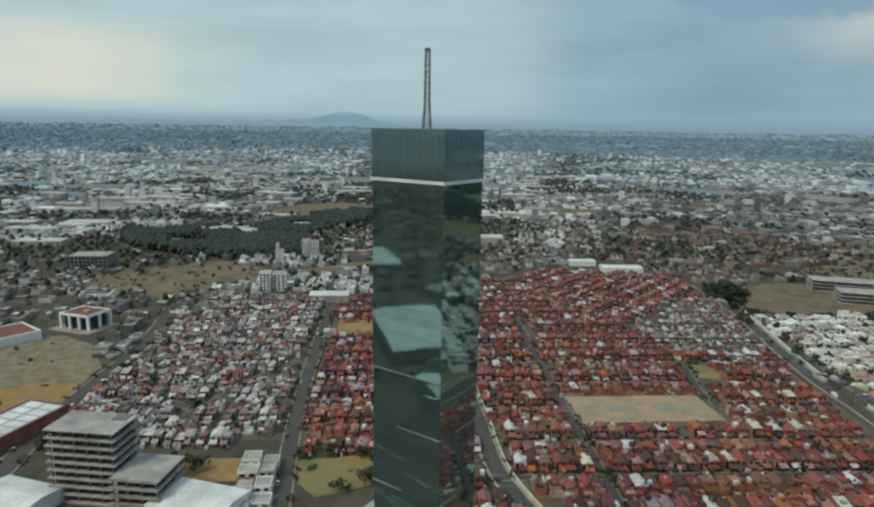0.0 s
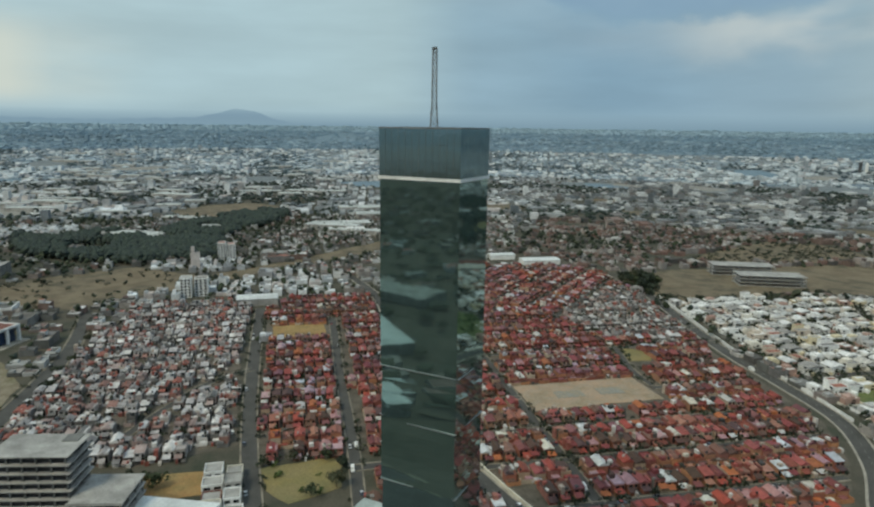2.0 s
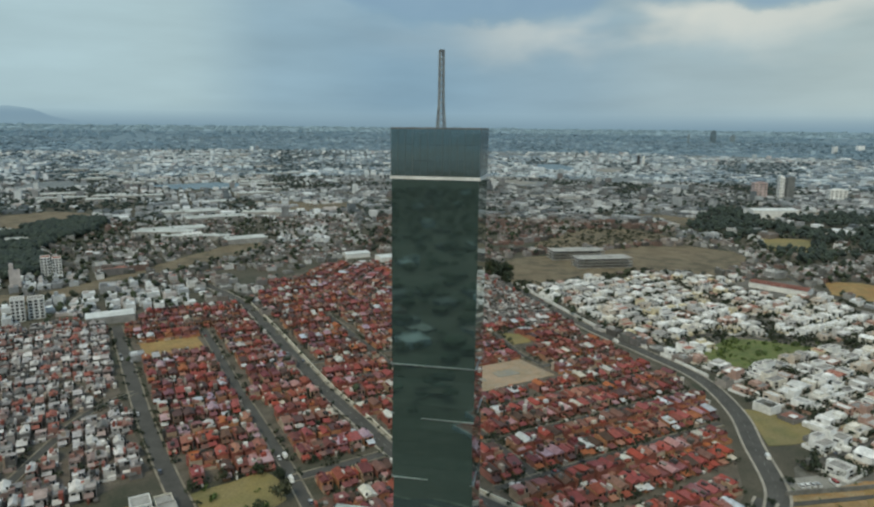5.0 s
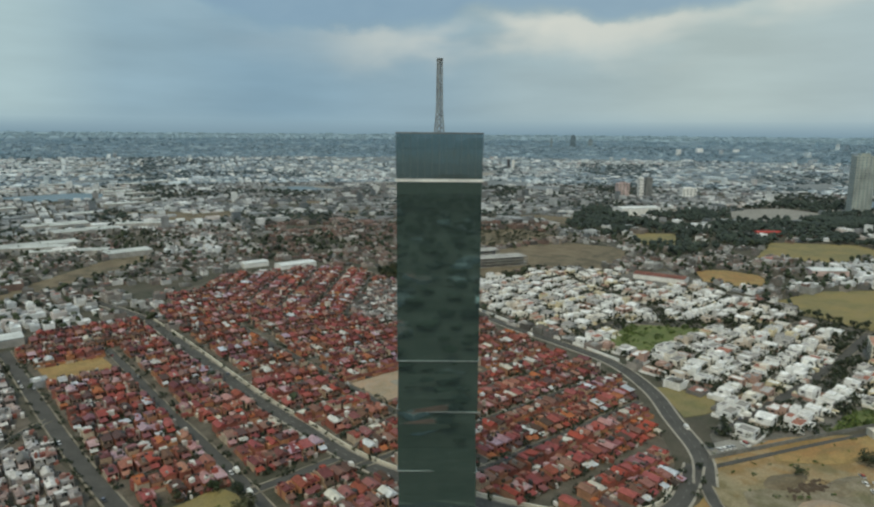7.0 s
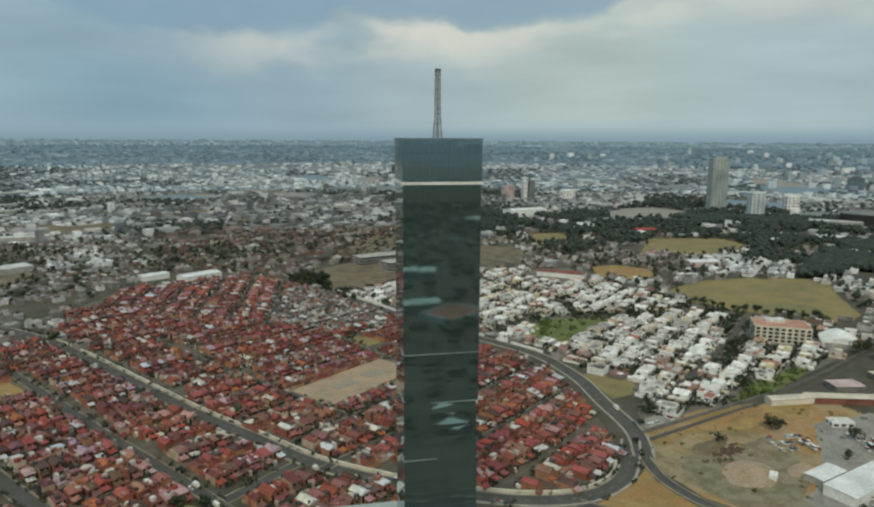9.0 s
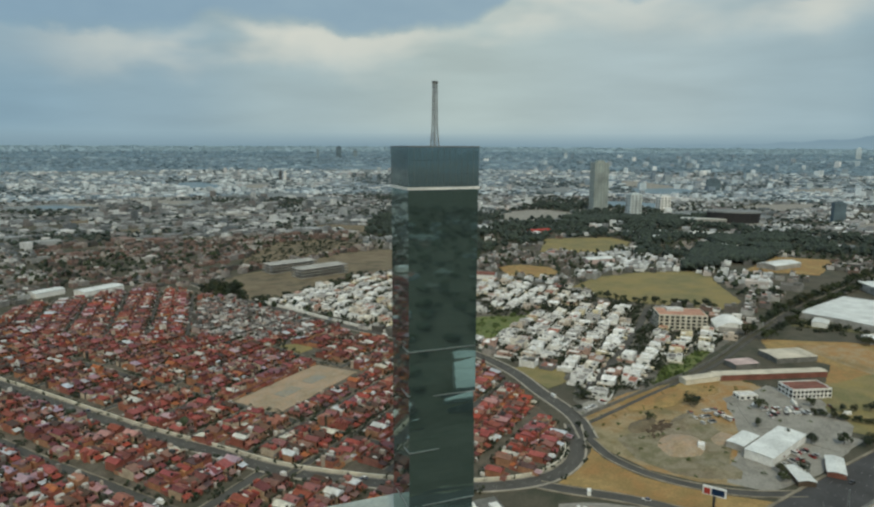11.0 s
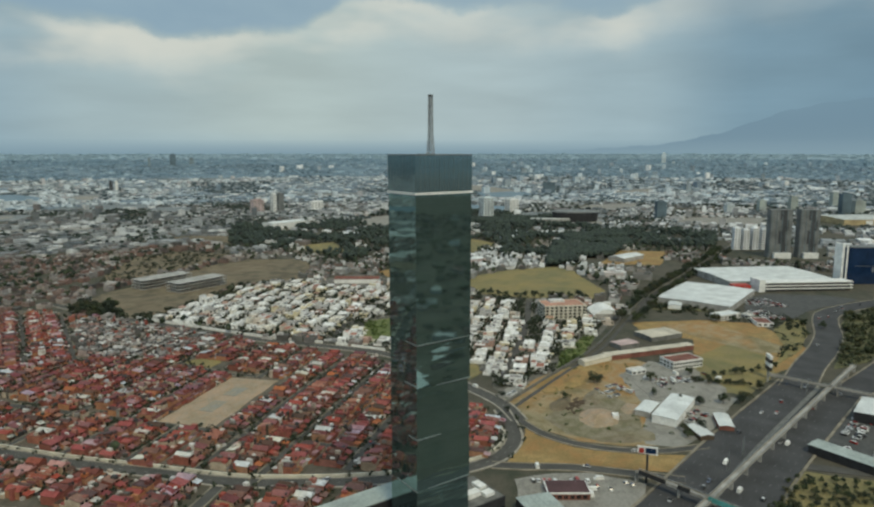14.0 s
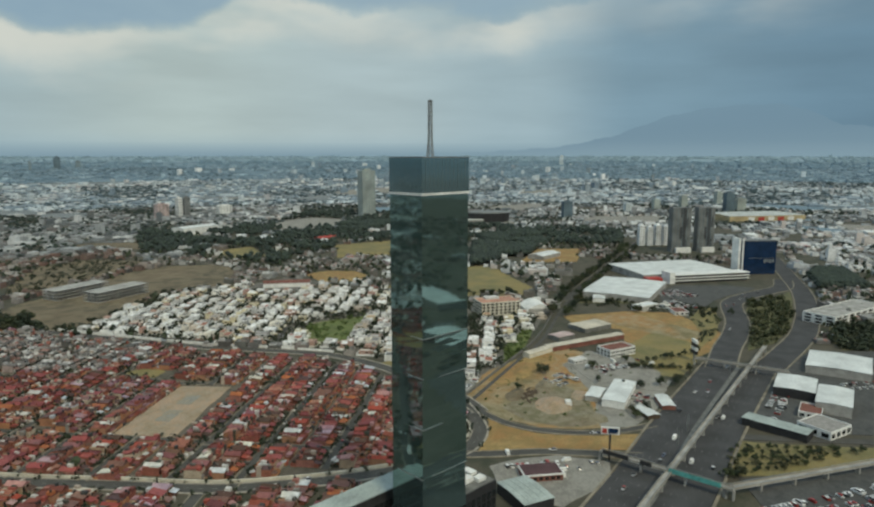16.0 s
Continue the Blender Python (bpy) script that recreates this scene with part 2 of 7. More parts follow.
M["white_roof"] = surface("pale_roof_screed", [(0.60, 0.595, 0.58), (0.42, 0.41, 0.40), (0.34, 0.15, 0.11), (0.70, 0.695, 0.68), (0.30, 0.285, 0.27), (0.56, 0.53, 0.48), (0.76, 0.755, 0.74), (0.68, 0.68, 0.67), (0.24, 0.23, 0.225), (0.80, 0.80, 0.79)], 0.9, grain=1.5, stain=0.35, dark=0.35)
M["white_far"] = surface("whitewashed_walls", WHITE, 0.85, by="island", grain=1.5, stain=0.2, dark=0.25)
M["white_roof_far"] = surface("pale_roofs", [(0.60, 0.595, 0.58), (0.42, 0.41, 0.40), (0.34, 0.15, 0.11), (0.70, 0.695, 0.68), (0.30, 0.285, 0.27), (0.56, 0.53, 0.48), (0.76, 0.755, 0.74), (0.68, 0.68, 0.67), (0.24, 0.23, 0.225), (0.80, 0.80, 0.79)], 0.9, by="island", grain=1.5, stain=0.2, dark=0.3)
M["pale_roof"] = surface("pale_row_roofs", [(0.30, 0.29, 0.28), (0.19, 0.182, 0.178), (0.43, 0.42, 0.41), (0.14, 0.13, 0.125), (0.24, 0.145, 0.125), (0.26, 0.25, 0.24), (0.54, 0.53, 0.52), (0.11, 0.105, 0.10), (0.25, 0.19, 0.17)], 0.9, by="island", grain=1.5, stain=0.2)
M["cream_roof"] = surface("cream_roof_sheet", [(0.56, 0.51, 0.42)], 0.8, grain=0.8, stain=0.1, dark=0.3)
M["cream"] = surface("cream_render", [(0.62, 0.585, 0.49)], 0.85, grain=1.0, stain=0.12, dark=0.25)
M["terracotta"] = surface("terracotta_screed", [(0.46, 0.25, 0.18)], 0.9, grain=1.0, stain=0.1, dark=0.3)
M["pink_wall"] = surface("faded_walls", PINKISH, 0.9, by="island", grain=1.5, stain=0.2)
M["pink_roof"] = surface("weathered_roofs", PINKISH + [(0.30, 0.11, 0.085), (0.58, 0.56, 0.54)], 0.9, by="island", grain=1.5, stain=0.2)
M["city_wall"] = surface("city_walls", MIXED, 0.9, by="island", grain=0.8, stain=0.1)
M["city_roof"] = surface("city_roofs", MIXED + [(0.33, 0.12, 0.09), (0.28, 0.13, 0.10)], 0.9, by="island", grain=0.8, stain=0.1)
M["grey_wall"] = surface("grey_city_walls", GREYS, 0.9, by="island", grain=0.5, stain=0.05)
M["grey_roof"] = surface("grey_city_roofs", GREYS, 0.9, by="island", grain=0.5, stain=0.05)
# walls taken nearly to the haze blue, with little contrast left
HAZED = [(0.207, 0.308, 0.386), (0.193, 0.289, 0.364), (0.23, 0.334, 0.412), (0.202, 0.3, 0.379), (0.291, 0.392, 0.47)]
M["bright_wall"] = surface("pale_city_walls", [(0.62, 0.64, 0.65), (0.46, 0.48, 0.50), (0.78, 0.80, 0.81), (0.36, 0.36, 0.365), (0.55, 0.50, 0.48), (0.70, 0.71, 0.72), (0.27, 0.28, 0.29)], 0.9, by="island", grain=0.5, stain=0.05)
# the pale city walls again, with a little haze blue mixed in
M["bright_far"] = surface("pale_far_haze_walls", [(0.56, 0.61, 0.64), (0.40, 0.45, 0.48), (0.74, 0.79, 0.82), (0.31, 0.345, 0.37), (0.50, 0.49, 0.50), (0.66, 0.71, 0.74)], 0.9, by="island", grain=0.3, stain=0.03)
M["brown_town"] = surface("brown_town_roofs", [(0.17, 0.118, 0.10), (0.23, 0.165, 0.145), (0.125, 0.10, 0.092), (0.32, 0.275, 0.25), (0.09, 0.085, 0.08), (0.21, 0.13, 0.11), (0.27, 0.25, 0.24), (0.48, 0.46, 0.44)], 0.9, by="island", grain=0.8, stain=0.1)
# the greys scaled to about four fifths for one sector of the city
M["dull_town"] = surface("dull_town_roofs", [(r * 0.82, g * 0.81, b * 0.80) for r, g, b in GREYS], 0.9, by="island", grain=0.5, stain=0.05)
# misty, hazed, distant and far walls: haze painted in by ring
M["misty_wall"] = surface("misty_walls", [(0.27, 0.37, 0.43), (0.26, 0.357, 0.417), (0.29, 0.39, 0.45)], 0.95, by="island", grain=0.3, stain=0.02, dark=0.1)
# crowns coloured almost as pale as the haze along the horizon
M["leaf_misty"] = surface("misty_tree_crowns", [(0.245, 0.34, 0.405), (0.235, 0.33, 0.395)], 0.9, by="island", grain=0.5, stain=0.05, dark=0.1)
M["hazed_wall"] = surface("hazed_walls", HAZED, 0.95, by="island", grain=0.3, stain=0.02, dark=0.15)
M["far_wall"] = surface("distant_haze_walls", DISTANT_HAZE, 0.95, by="island", grain=0.3, stain=0.02)
M["farther_wall"] = surface("far_haze_walls", FARTHER_HAZE, 0.95, by="island", grain=0.3, stain=0.02)
M["clutter"] = surface("yard_clutter", [(0.62, 0.60, 0.57), (0.10, 0.09, 0.08), (0.30, 0.09, 0.07), (0.05, 0.05, 0.05), (0.40, 0.33, 0.27), (0.22, 0.20, 0.18), (0.24, 0.08, 0.06), (0.06, 0.06, 0.045), (0.50, 0.46, 0.42), (0.34, 0.14, 0.11)], 0.8, by="island", grain=1.5, stain=0.3)
M["pane"] = surface("dark_window_glass", [(0.015, 0.018, 0.02)], 0.12, grain=1, stain=0.2, dark=0.3)
M["concrete"] = surface("grey_concrete", [(0.36, 0.35, 0.33)], 0.9, grain=1.2, stain=0.12, dark=0.35, bump=0.02)
M["concrete_dark"] = surface("stained_concrete", [(0.17, 0.17, 0.16)], 0.9, grain=1.0, stain=0.2, dark=0.4)
M["kerb"] = surface("pale_kerb_concrete", [(0.34, 0.31, 0.26)], 0.9, grain=2.0, stain=0.15, dark=0.3)
M["ochre"] = surface("ochre_paint", [(0.44, 0.35, 0.20)], 0.8, grain=0.6, stain=0.08)
M["hazy_roof"] = surface("dull_white_roofing", [(0.50, 0.52, 0.50)], 0.7, grain=0.5, stain=0.06)
M["verge"] = surface("dusty_verge", [(0.25, 0.22, 0.17)], 0.95, grain=1.0, stain=0.1, dark=0.5)
M["podium_roof"] = surface("grey_green_roof_sheet", [(0.36, 0.41, 0.39)], 0.6, grain=0.8, stain=0.1, dark=0.3)
M["asphalt"] = surface("worn_asphalt", [(0.058, 0.058, 0.060)], 0.9, grain=1.5, stain=0.06, dark=0.35)
M["street"] = surface("grey_street_asphalt", [(0.078, 0.075, 0.068)], 0.9, grain=1.0, stain=0.08, dark=0.3)
M["paint"] = surface("road_paint", [(0.26, 0.26, 0.25)], 0.8, grain=3, stain=0.4, dark=0.4)
M["metal_roof"] = surface("pale_sheet_metal", [(0.66, 0.68, 0.67)], 0.5, grain=0.8, stain=0.08, dark=0.25)
M["red"] = surface("red_paint", [(0.42, 0.05, 0.035)], 0.7, grain=1, stain=0.2)
M["brick_red"] = surface("red_brown_screed", [(0.20, 0.082, 0.062)], 0.9, grain=1, stain=0.15)
M["maroon"] = surface("dull_maroon_sheet", [(0.085, 0.04, 0.042)], 0.7, grain=1, stain=0.15)
M["plain_white"] = surface("white_paint", [(0.76, 0.76, 0.74)], 0.7, grain=1, stain=0.15, dark=0.2)
M["teal"] = surface("teal_paint", [(0.10, 0.36, 0.34)], 0.6, grain=1, stain=0.3)
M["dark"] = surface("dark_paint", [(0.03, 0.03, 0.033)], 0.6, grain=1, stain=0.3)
M["steel"] = surface("galvanised_steel", [(0.34, 0.36, 0.36)], 0.45, grain=2, stain=0.5, metal=0.6)
M["blue_glass"] = surface("navy_blue_glass", [(0.012, 0.030, 0.075)], 0.1, grain=0.5, stain=0.08, ior=1.6)
M["tower_grey"] = surface("grey_tower_cladding", [(0.17, 0.18, 0.18)], 0.6, grain=0.5, stain=0.06)
# hazy claddings: distance haze mixed into the colour of the far towers
M["hazy_tower"] = surface("green_grey_haze_cladding", [(0.33, 0.37, 0.35)], 0.7, grain=0.3, stain=0.03)
M["hazy_dark"] = surface("blue_grey_haze_cladding", [(0.10, 0.145, 0.175)], 0.7, grain=0.3, stain=0.03)
M["hazy_dark2"] = surface("pale_blue_grey_haze_cladding", [(0.18, 0.235, 0.265)], 0.7, grain=0.3, stain=0.03)
M["hazy_white"] = surface("white_haze_cladding", [(0.52, 0.58, 0.60)], 0.7, grain=0.3, stain=0.03)
M["tower_dark"] = surface("charcoal_tower_cladding", [(0.06, 0.065, 0.07)], 0.5, grain=0.5, stain=0.06)
M["pinkclad"] = surface("pale_pink_cladding", [(0.52, 0.40, 0.385)], 0.8, grain=0.5, stain=0.06)
M["tank"] = surface("black_plastic", [(0.02, 0.02, 0.02)], 0.5, grain=2, stain=0.5)
M["dry"] = mottled("dry_grass", (0.335, 0.225, 0.09), (0.295, 0.165, 0.06), (0.195, 0.145, 0.055), 0.028)
M["dirt"] = mottled("bare_earth", (0.31, 0.175, 0.065), (0.165, 0.135, 0.065), (0.33, 0.275, 0.175), 0.02)
M["olive"] = mottled("olive_grassland", (0.235, 0.185, 0.068), (0.15, 0.14, 0.06), (0.225, 0.18, 0.085), 0.02)
M["brownfield"] = mottled("brown_field", (0.140, 0.106, 0.064), (0.088, 0.073, 0.045), (0.215, 0.172, 0.112), 0.013)
M["waste"] = mottled("waste_ground", (0.165, 0.132, 0.085), (0.145, 0.13, 0.07), (0.27, 0.235, 0.17), 0.03)
M["court_paint"] = mottled("worn_court_paint", (0.25, 0.235, 0.195), (0.30, 0.245, 0.165), (0.21, 0.215, 0.205), 0.12)
M["tarmac"] = mottled("car_park_asphalt", (0.068, 0.069, 0.068), (0.052, 0.053, 0.053), (0.09, 0.09, 0.086), 0.04)
M["scrub"] = mottled("dark_scrub", (0.105, 0.105, 0.045), (0.06, 0.072, 0.03), (0.17, 0.145, 0.075), 0.05)
M["lawn"] = mottled("green_lawn", (0.115, 0.155, 0.04), (0.075, 0.11, 0.03), (0.16, 0.155, 0.06), 0.06)
M["court"] = mottled("dusty_playing_field", (0.385, 0.265, 0.175), (0.27, 0.205, 0.13), (0.315, 0.265, 0.205), 0.05)
M["yard"] = mottled("paved_yard", (0.25, 0.24, 0.215), (0.19, 0.18, 0.16), (0.29, 0.275, 0.245), 0.05)
M["town"] = mottled("town_ground", (0.066, 0.060, 0.043), (0.038, 0.043, 0.026), (0.100, 0.086, 0.062), 0.012)
# far ground colours hold the haze, as does misty_ground below
M["plain_ground"] = mottled("far_haze_town_ground", (0.165, 0.185, 0.195), (0.12, 0.145, 0.155), (0.215, 0.225, 0.225), 0.006)
M["far_ground"] = mottled("distant_haze_town_ground", (0.145, 0.215, 0.265), (0.12, 0.185, 0.235), (0.18, 0.245, 0.29), 0.004)
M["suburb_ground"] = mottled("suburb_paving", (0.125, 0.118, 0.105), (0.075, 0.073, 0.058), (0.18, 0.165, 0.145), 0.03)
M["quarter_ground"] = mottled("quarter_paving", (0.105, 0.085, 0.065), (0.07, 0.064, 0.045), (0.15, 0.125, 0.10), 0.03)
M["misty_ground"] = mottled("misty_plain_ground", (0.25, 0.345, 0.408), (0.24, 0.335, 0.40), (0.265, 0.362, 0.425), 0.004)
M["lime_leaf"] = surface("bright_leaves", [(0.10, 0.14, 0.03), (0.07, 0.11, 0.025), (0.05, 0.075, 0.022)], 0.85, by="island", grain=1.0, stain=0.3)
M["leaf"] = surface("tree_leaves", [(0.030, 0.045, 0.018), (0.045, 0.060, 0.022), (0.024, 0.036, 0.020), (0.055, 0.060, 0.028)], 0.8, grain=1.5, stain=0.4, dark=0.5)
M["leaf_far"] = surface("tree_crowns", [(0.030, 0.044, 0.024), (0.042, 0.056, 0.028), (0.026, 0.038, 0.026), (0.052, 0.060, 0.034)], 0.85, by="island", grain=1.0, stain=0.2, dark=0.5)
# leaf_distant, leaf_hazed and leaf_farther: leaf greens replaced by haze blue
M["leaf_distant"] = surface("distant_haze_tree_crowns", [(0.135, 0.205, 0.255), (0.125, 0.192, 0.242), (0.15, 0.215, 0.262)], 0.9, by="island", grain=0.5, stain=0.05)
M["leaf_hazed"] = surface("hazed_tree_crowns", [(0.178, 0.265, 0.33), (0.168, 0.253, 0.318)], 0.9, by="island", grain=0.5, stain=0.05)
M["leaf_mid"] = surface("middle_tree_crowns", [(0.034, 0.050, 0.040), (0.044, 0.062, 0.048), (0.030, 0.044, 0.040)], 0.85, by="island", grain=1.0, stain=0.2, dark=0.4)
M["leaf_farther"] = surface("far_haze_tree_crowns", [(0.050, 0.080, 0.092), (0.042, 0.070, 0.082), (0.064, 0.092, 0.102)], 0.9, by="island", grain=0.5, stain=0.05)
M["leaf_olive"] = surface("olive_tree_crowns", [(0.045, 0.060, 0.026), (0.070, 0.080, 0.032), (0.036, 0.050, 0.026), (0.085, 0.085, 0.040)], 0.85, by="island", grain=1.0, stain=0.2, dark=0.4)
M["bark"] = surface("bark", [(0.09, 0.065, 0.045)], 0.95, grain=4, stain=1)
M["car"] = surface("car_paint", [(0.7, 0.7, 0.7), (0.35, 0.36, 0.37), (0.05, 0.05, 0.055), (0.6, 0.6, 0.6), (0.30, 0.03, 0.025), (0.12, 0.14, 0.2)], 0.3, grain=0.5, stain=0.2, dark=0.1)
M["car_far"] = surface("parked_car_paint", [(0.72, 0.72, 0.72), (0.35, 0.36, 0.37), (0.05, 0.05, 0.055), (0.62, 0.62, 0.60), (0.30, 0.03, 0.025), (0.75, 0.75, 0.73)], 0.35, by="island", grain=0.5, stain=0.2, dark=0.1)
M["rubber"] = surface("tyre_rubber", [(0.02, 0.02, 0.02)], 0.9)


def mirror_glass(name, tint, rough, wave):
    """Coated curtain-wall glass: a dark mirror, slightly wavy from pane to pane."""
    m = bpy.data.materials.new(name)
    t, add, link = nodes_of(m)
    o, s = add("ShaderNodeOutputMaterial"), add("ShaderNodeBsdfPrincipled")
    link(s.outputs[0], o.inputs[0])
    pos = add("ShaderNodeNewGeometry").outputs["Position"]
    mp, q, b = add("ShaderNodeMapping"), add("ShaderNodeTexNoise"), add("ShaderNodeBump")
    mp.inputs[3].default_value = (0.11, 0.11, 0.14)
    link(pos, mp.inputs[0])
    link(mp.outputs[0], q.inputs["Vector"])
    q.inputs["Scale"].default_value, q.inputs["Detail"].default_value = 1.0, 2
    b.inputs["Strength"].default_value, b.inputs["Distance"].default_value = 1.0, wave
    link(q.outputs[0], b.inputs["Height"])
    link(b.outputs[0], s.inputs["Normal"])
    r = ramp(add, [(0.3, tuple(v * 0.94 for v in tint)), (0.7, tuple(v * 1.06 for v in tint))])
    link(add("ShaderNodeObjectInfo").outputs["Random"], r.inputs[0])
    link(r.outputs[0], s.inputs["Base Color"])
    s.inputs["Metallic"].default_value, s.inputs["Roughness"].default_value = 0.9, rough
    return m


M["mirror"] = mirror_glass("coated_tower_glass", (0.225, 0.335, 0.33), 0.035, 0.016)
M["mirror_crown"] = mirror_glass("pale_crown_glass", (0.24, 0.325, 0.34), 0.07, 0.05)


# ---------------------------------------------------------------- mesh tools
class Soup:
    """Boxes, prisms and gables gathered into one mesh."""

    def __init__(self):
        self.v, self.f, self.m = [], [], []

    def poly(self, pts, m=0):
        n = len(self.v)
        self.v += [tuple(p) for p in pts]
        self.f.append(tuple(range(n, n + len(pts))))
        self.m.append(m)

    def solid(self, low, high, m=0, top=None, floor=True):
        """A prism between two rings of points, the lower and the upper."""
        n, k = len(self.v), len(low)
        self.v += [tuple(p) for p in low] + [tuple(p) for p in high]
        for i in range(k):
            j = (i + 1) % k
            self.f.append((n + i, n + j, n + k + j, n + k + i))
            self.m.append(m)
        self.f.append(tuple(range(n + k, n + 2 * k)))
        self.m.append(m if top is None else top)
        if floor:
            self.f.append(tuple(reversed(range(n, n + k))))
            self.m.append(m)

    def box(self, x0, y0, z0, x1, y1, z1, m=0, top=None, floor=True):
        ring = ((x0, y0), (x1, y0), (x1, y1), (x0, y1))
        self.solid([(x, y, z0) for x, y in ring], [(x, y, z1) for x, y in ring], m, top, floor)
        return self

    def tube(self, x, y, z0, z1, r, n=8, m=0, r1=None):
        r1 = r if r1 is None else r1
        c = [(math.cos(2 * math.pi * i / n), math.sin(2 * math.pi * i / n)) for i in range(n)]
        self.solid([(x + r * a, y + r * b, z0) for a, b in c], [(x + r1 * a, y + r1 * b, z1) for a, b in c], m)
        return self

    def beam(self, a, b, w, m=0):
        """A square bar from a to b."""
        a, b = Vector(a), Vector(b)
        q = (b - a).to_track_quat("Z", "Y").to_matrix()
        ring = [q @ Vector((i * w / 2, j * w / 2, 0)) for i, j in ((-1, -1), (1, -1), (1, 1), (-1, 1))]
        self.solid([a + p for p in ring], [b + p for p in ring], m)
        return self

    def tray(self, x0, y0, z0, x1, y1, z1, m=0, roof=1, rim=0.3, deep=0.7):
        """A flat-roofed block with a parapet round its roof."""
        o = ((x0, y0), (x1, y0), (x1, y1), (x0, y1))
        i = ((x0 + rim, y0 + rim), (x1 - rim, y0 + rim), (x1 - rim, y1 - rim), (x0 + rim, y1 - rim))
        n = len(self.v)
        self.v += [(*p, z0) for p in o] + [(*p, z1) for p in o] + [(*p, z1) for p in i] + [(*p, z1 - deep) for p in i]
        for k in range(3):
            for j in range(4):
                q = (j + 1) % 4
                self.f.append((n + 4 * k + j, n + 4 * k + q, n + 4 * k + 4 + q, n + 4 * k + 4 + j))
                self.m.append(m)
        self.f.append((n + 12, n + 13, n + 14, n + 15))
        self.m.append(roof)
        return self

    def gable(self, x0, y0, x1, y1, z0, z1, m=1, over=0.35, thick=0.18, wall=0):
        """A saddle roof with its ridge along y, as thick slopes, and the two gable walls."""
        xm = (x0 + x1) / 2
        drop = over * (z1 - z0) / ((x1 - x0) / 2)
        e = z0 - drop
        edge = [(x0 - over, e), (x1 + over, e), (x1 + over, e + thick), (xm, z1 + thick), (x0 - over, e + thick)]
        self.solid([(x, y1 + over, z) for x, z in edge], [(x, y0 - over, z) for x, z in edge], m, floor=True)
        if wall is not None:
            self.poly([(x0, y0, z0), (x1, y0, z0), (xm, y0, z1)], wall)
            self.poly([(x1, y1, z0), (x0, y1, z0), (xm, y1, z1)], wall)
        return self

    def shed(self, x0, y0, x1, y1, za, zb, m=1, thick=0.18):
        """A single slope that rises from y0 (za) to y1 (zb)."""
        low = [(x0, y0, za), (x1, y0, za), (x1, y1, zb), (x0, y1, zb)]
        self.solid(low, [(x, y, z + thick) for x, y, z in low], m)
        return self

    def moved(self, mat):
        self.v = [tuple(mat @ Vector(p)) for p in self.v]
        return self

    def mesh(self, name, mats):
        me = bpy.data.meshes.new(name)
        me.from_pydata(self.v, [], self.f)
        for q in mats:
            me.materials.append(q)
        me.polygons.foreach_set("material_index", [min(i, len(mats) - 1) for i in self.m])
        me.update()
        return me


def thing(name, label, category, at=None, group="", kind=""):
    ob = new(name)
    ob.empty_display_size = 0.5
    if at is not None:
        ob.matrix_world = at
    return tagged(ob, label, category, group, kind)


def part(name, soup, material, parent, label=""):
    """One mesh object, from a Soup, under a thing or a part."""
    mats = list(material) if isinstance(material, (list, tuple)) else [material]
    ob = new(name, soup.mesh(name, mats))
    ob.parent = parent
    if label:
        tagged(ob, label)
    return ob


def single(name, soup, material, label, category="", kind="", at=None, group=""):
    """A thing that is one mesh."""
    mats = list(material) if isinstance(material, (list, tuple)) else [material]
    ob = new(name, soup.mesh(name, mats))
    if at is not None:
        ob.matrix_world = at
    return tagged(ob, label, category, group, kind)


def stamp(name, soup, mats, spots, sizes, label, category="", kind="stuff"):
    """Many copies of one soup joined into one mesh; spots: rows of x, y, z, angle; sizes: rows of three factors."""
    spots, sizes = np.asarray(spots, float).reshape(-1, 4), np.asarray(sizes, float).reshape(-1, 3)
    base, n = np.array(soup.v), len(spots)
    c, s = np.cos(spots[:, 3])[:, None], np.sin(spots[:, 3])[:, None]
    p = base[None] * sizes[:, None]
    co = np.stack([p[..., 0] * c - p[..., 1] * s + spots[:, 0:1], p[..., 0] * s + p[..., 1] * c + spots[:, 1:2], p[..., 2] + spots[:, 2:3]], -1)
    loops = np.concatenate([np.array(f) for f in soup.f])
    lens = np.array([len(f) for f in soup.f])
    starts = np.r_[0, np.cumsum(lens)[:-1]]
    k = len(base)
    me = bpy.data.meshes.new(name)
    me.vertices.add(n * k)
    me.vertices.foreach_set("co", co.ravel())
    me.loops.add(n * len(loops))
    me.loops.foreach_set("vertex_index", (loops[None] + (np.arange(n) * k)[:, None]).ravel().astype(np.int32))
    me.polygons.add(n * len(lens))
    me.polygons.foreach_set("loop_start", (starts[None] + (np.arange(n) * len(loops))[:, None]).ravel().astype(np.int32))
    for q in mats:
        me.materials.append(q)
    me.polygons.foreach_set("material_index", np.tile(np.array(soup.m, np.int32), n))
    me.update(calc_edges=True)
    me.shade_flat()
    return tagged(new(name, me), label, category, "", kind)


# ---------------------------------------------------------------- plan
TH = radians(12.0)                      # the turn of the housing grid
CU, SU = math.cos(TH), math.sin(TH)


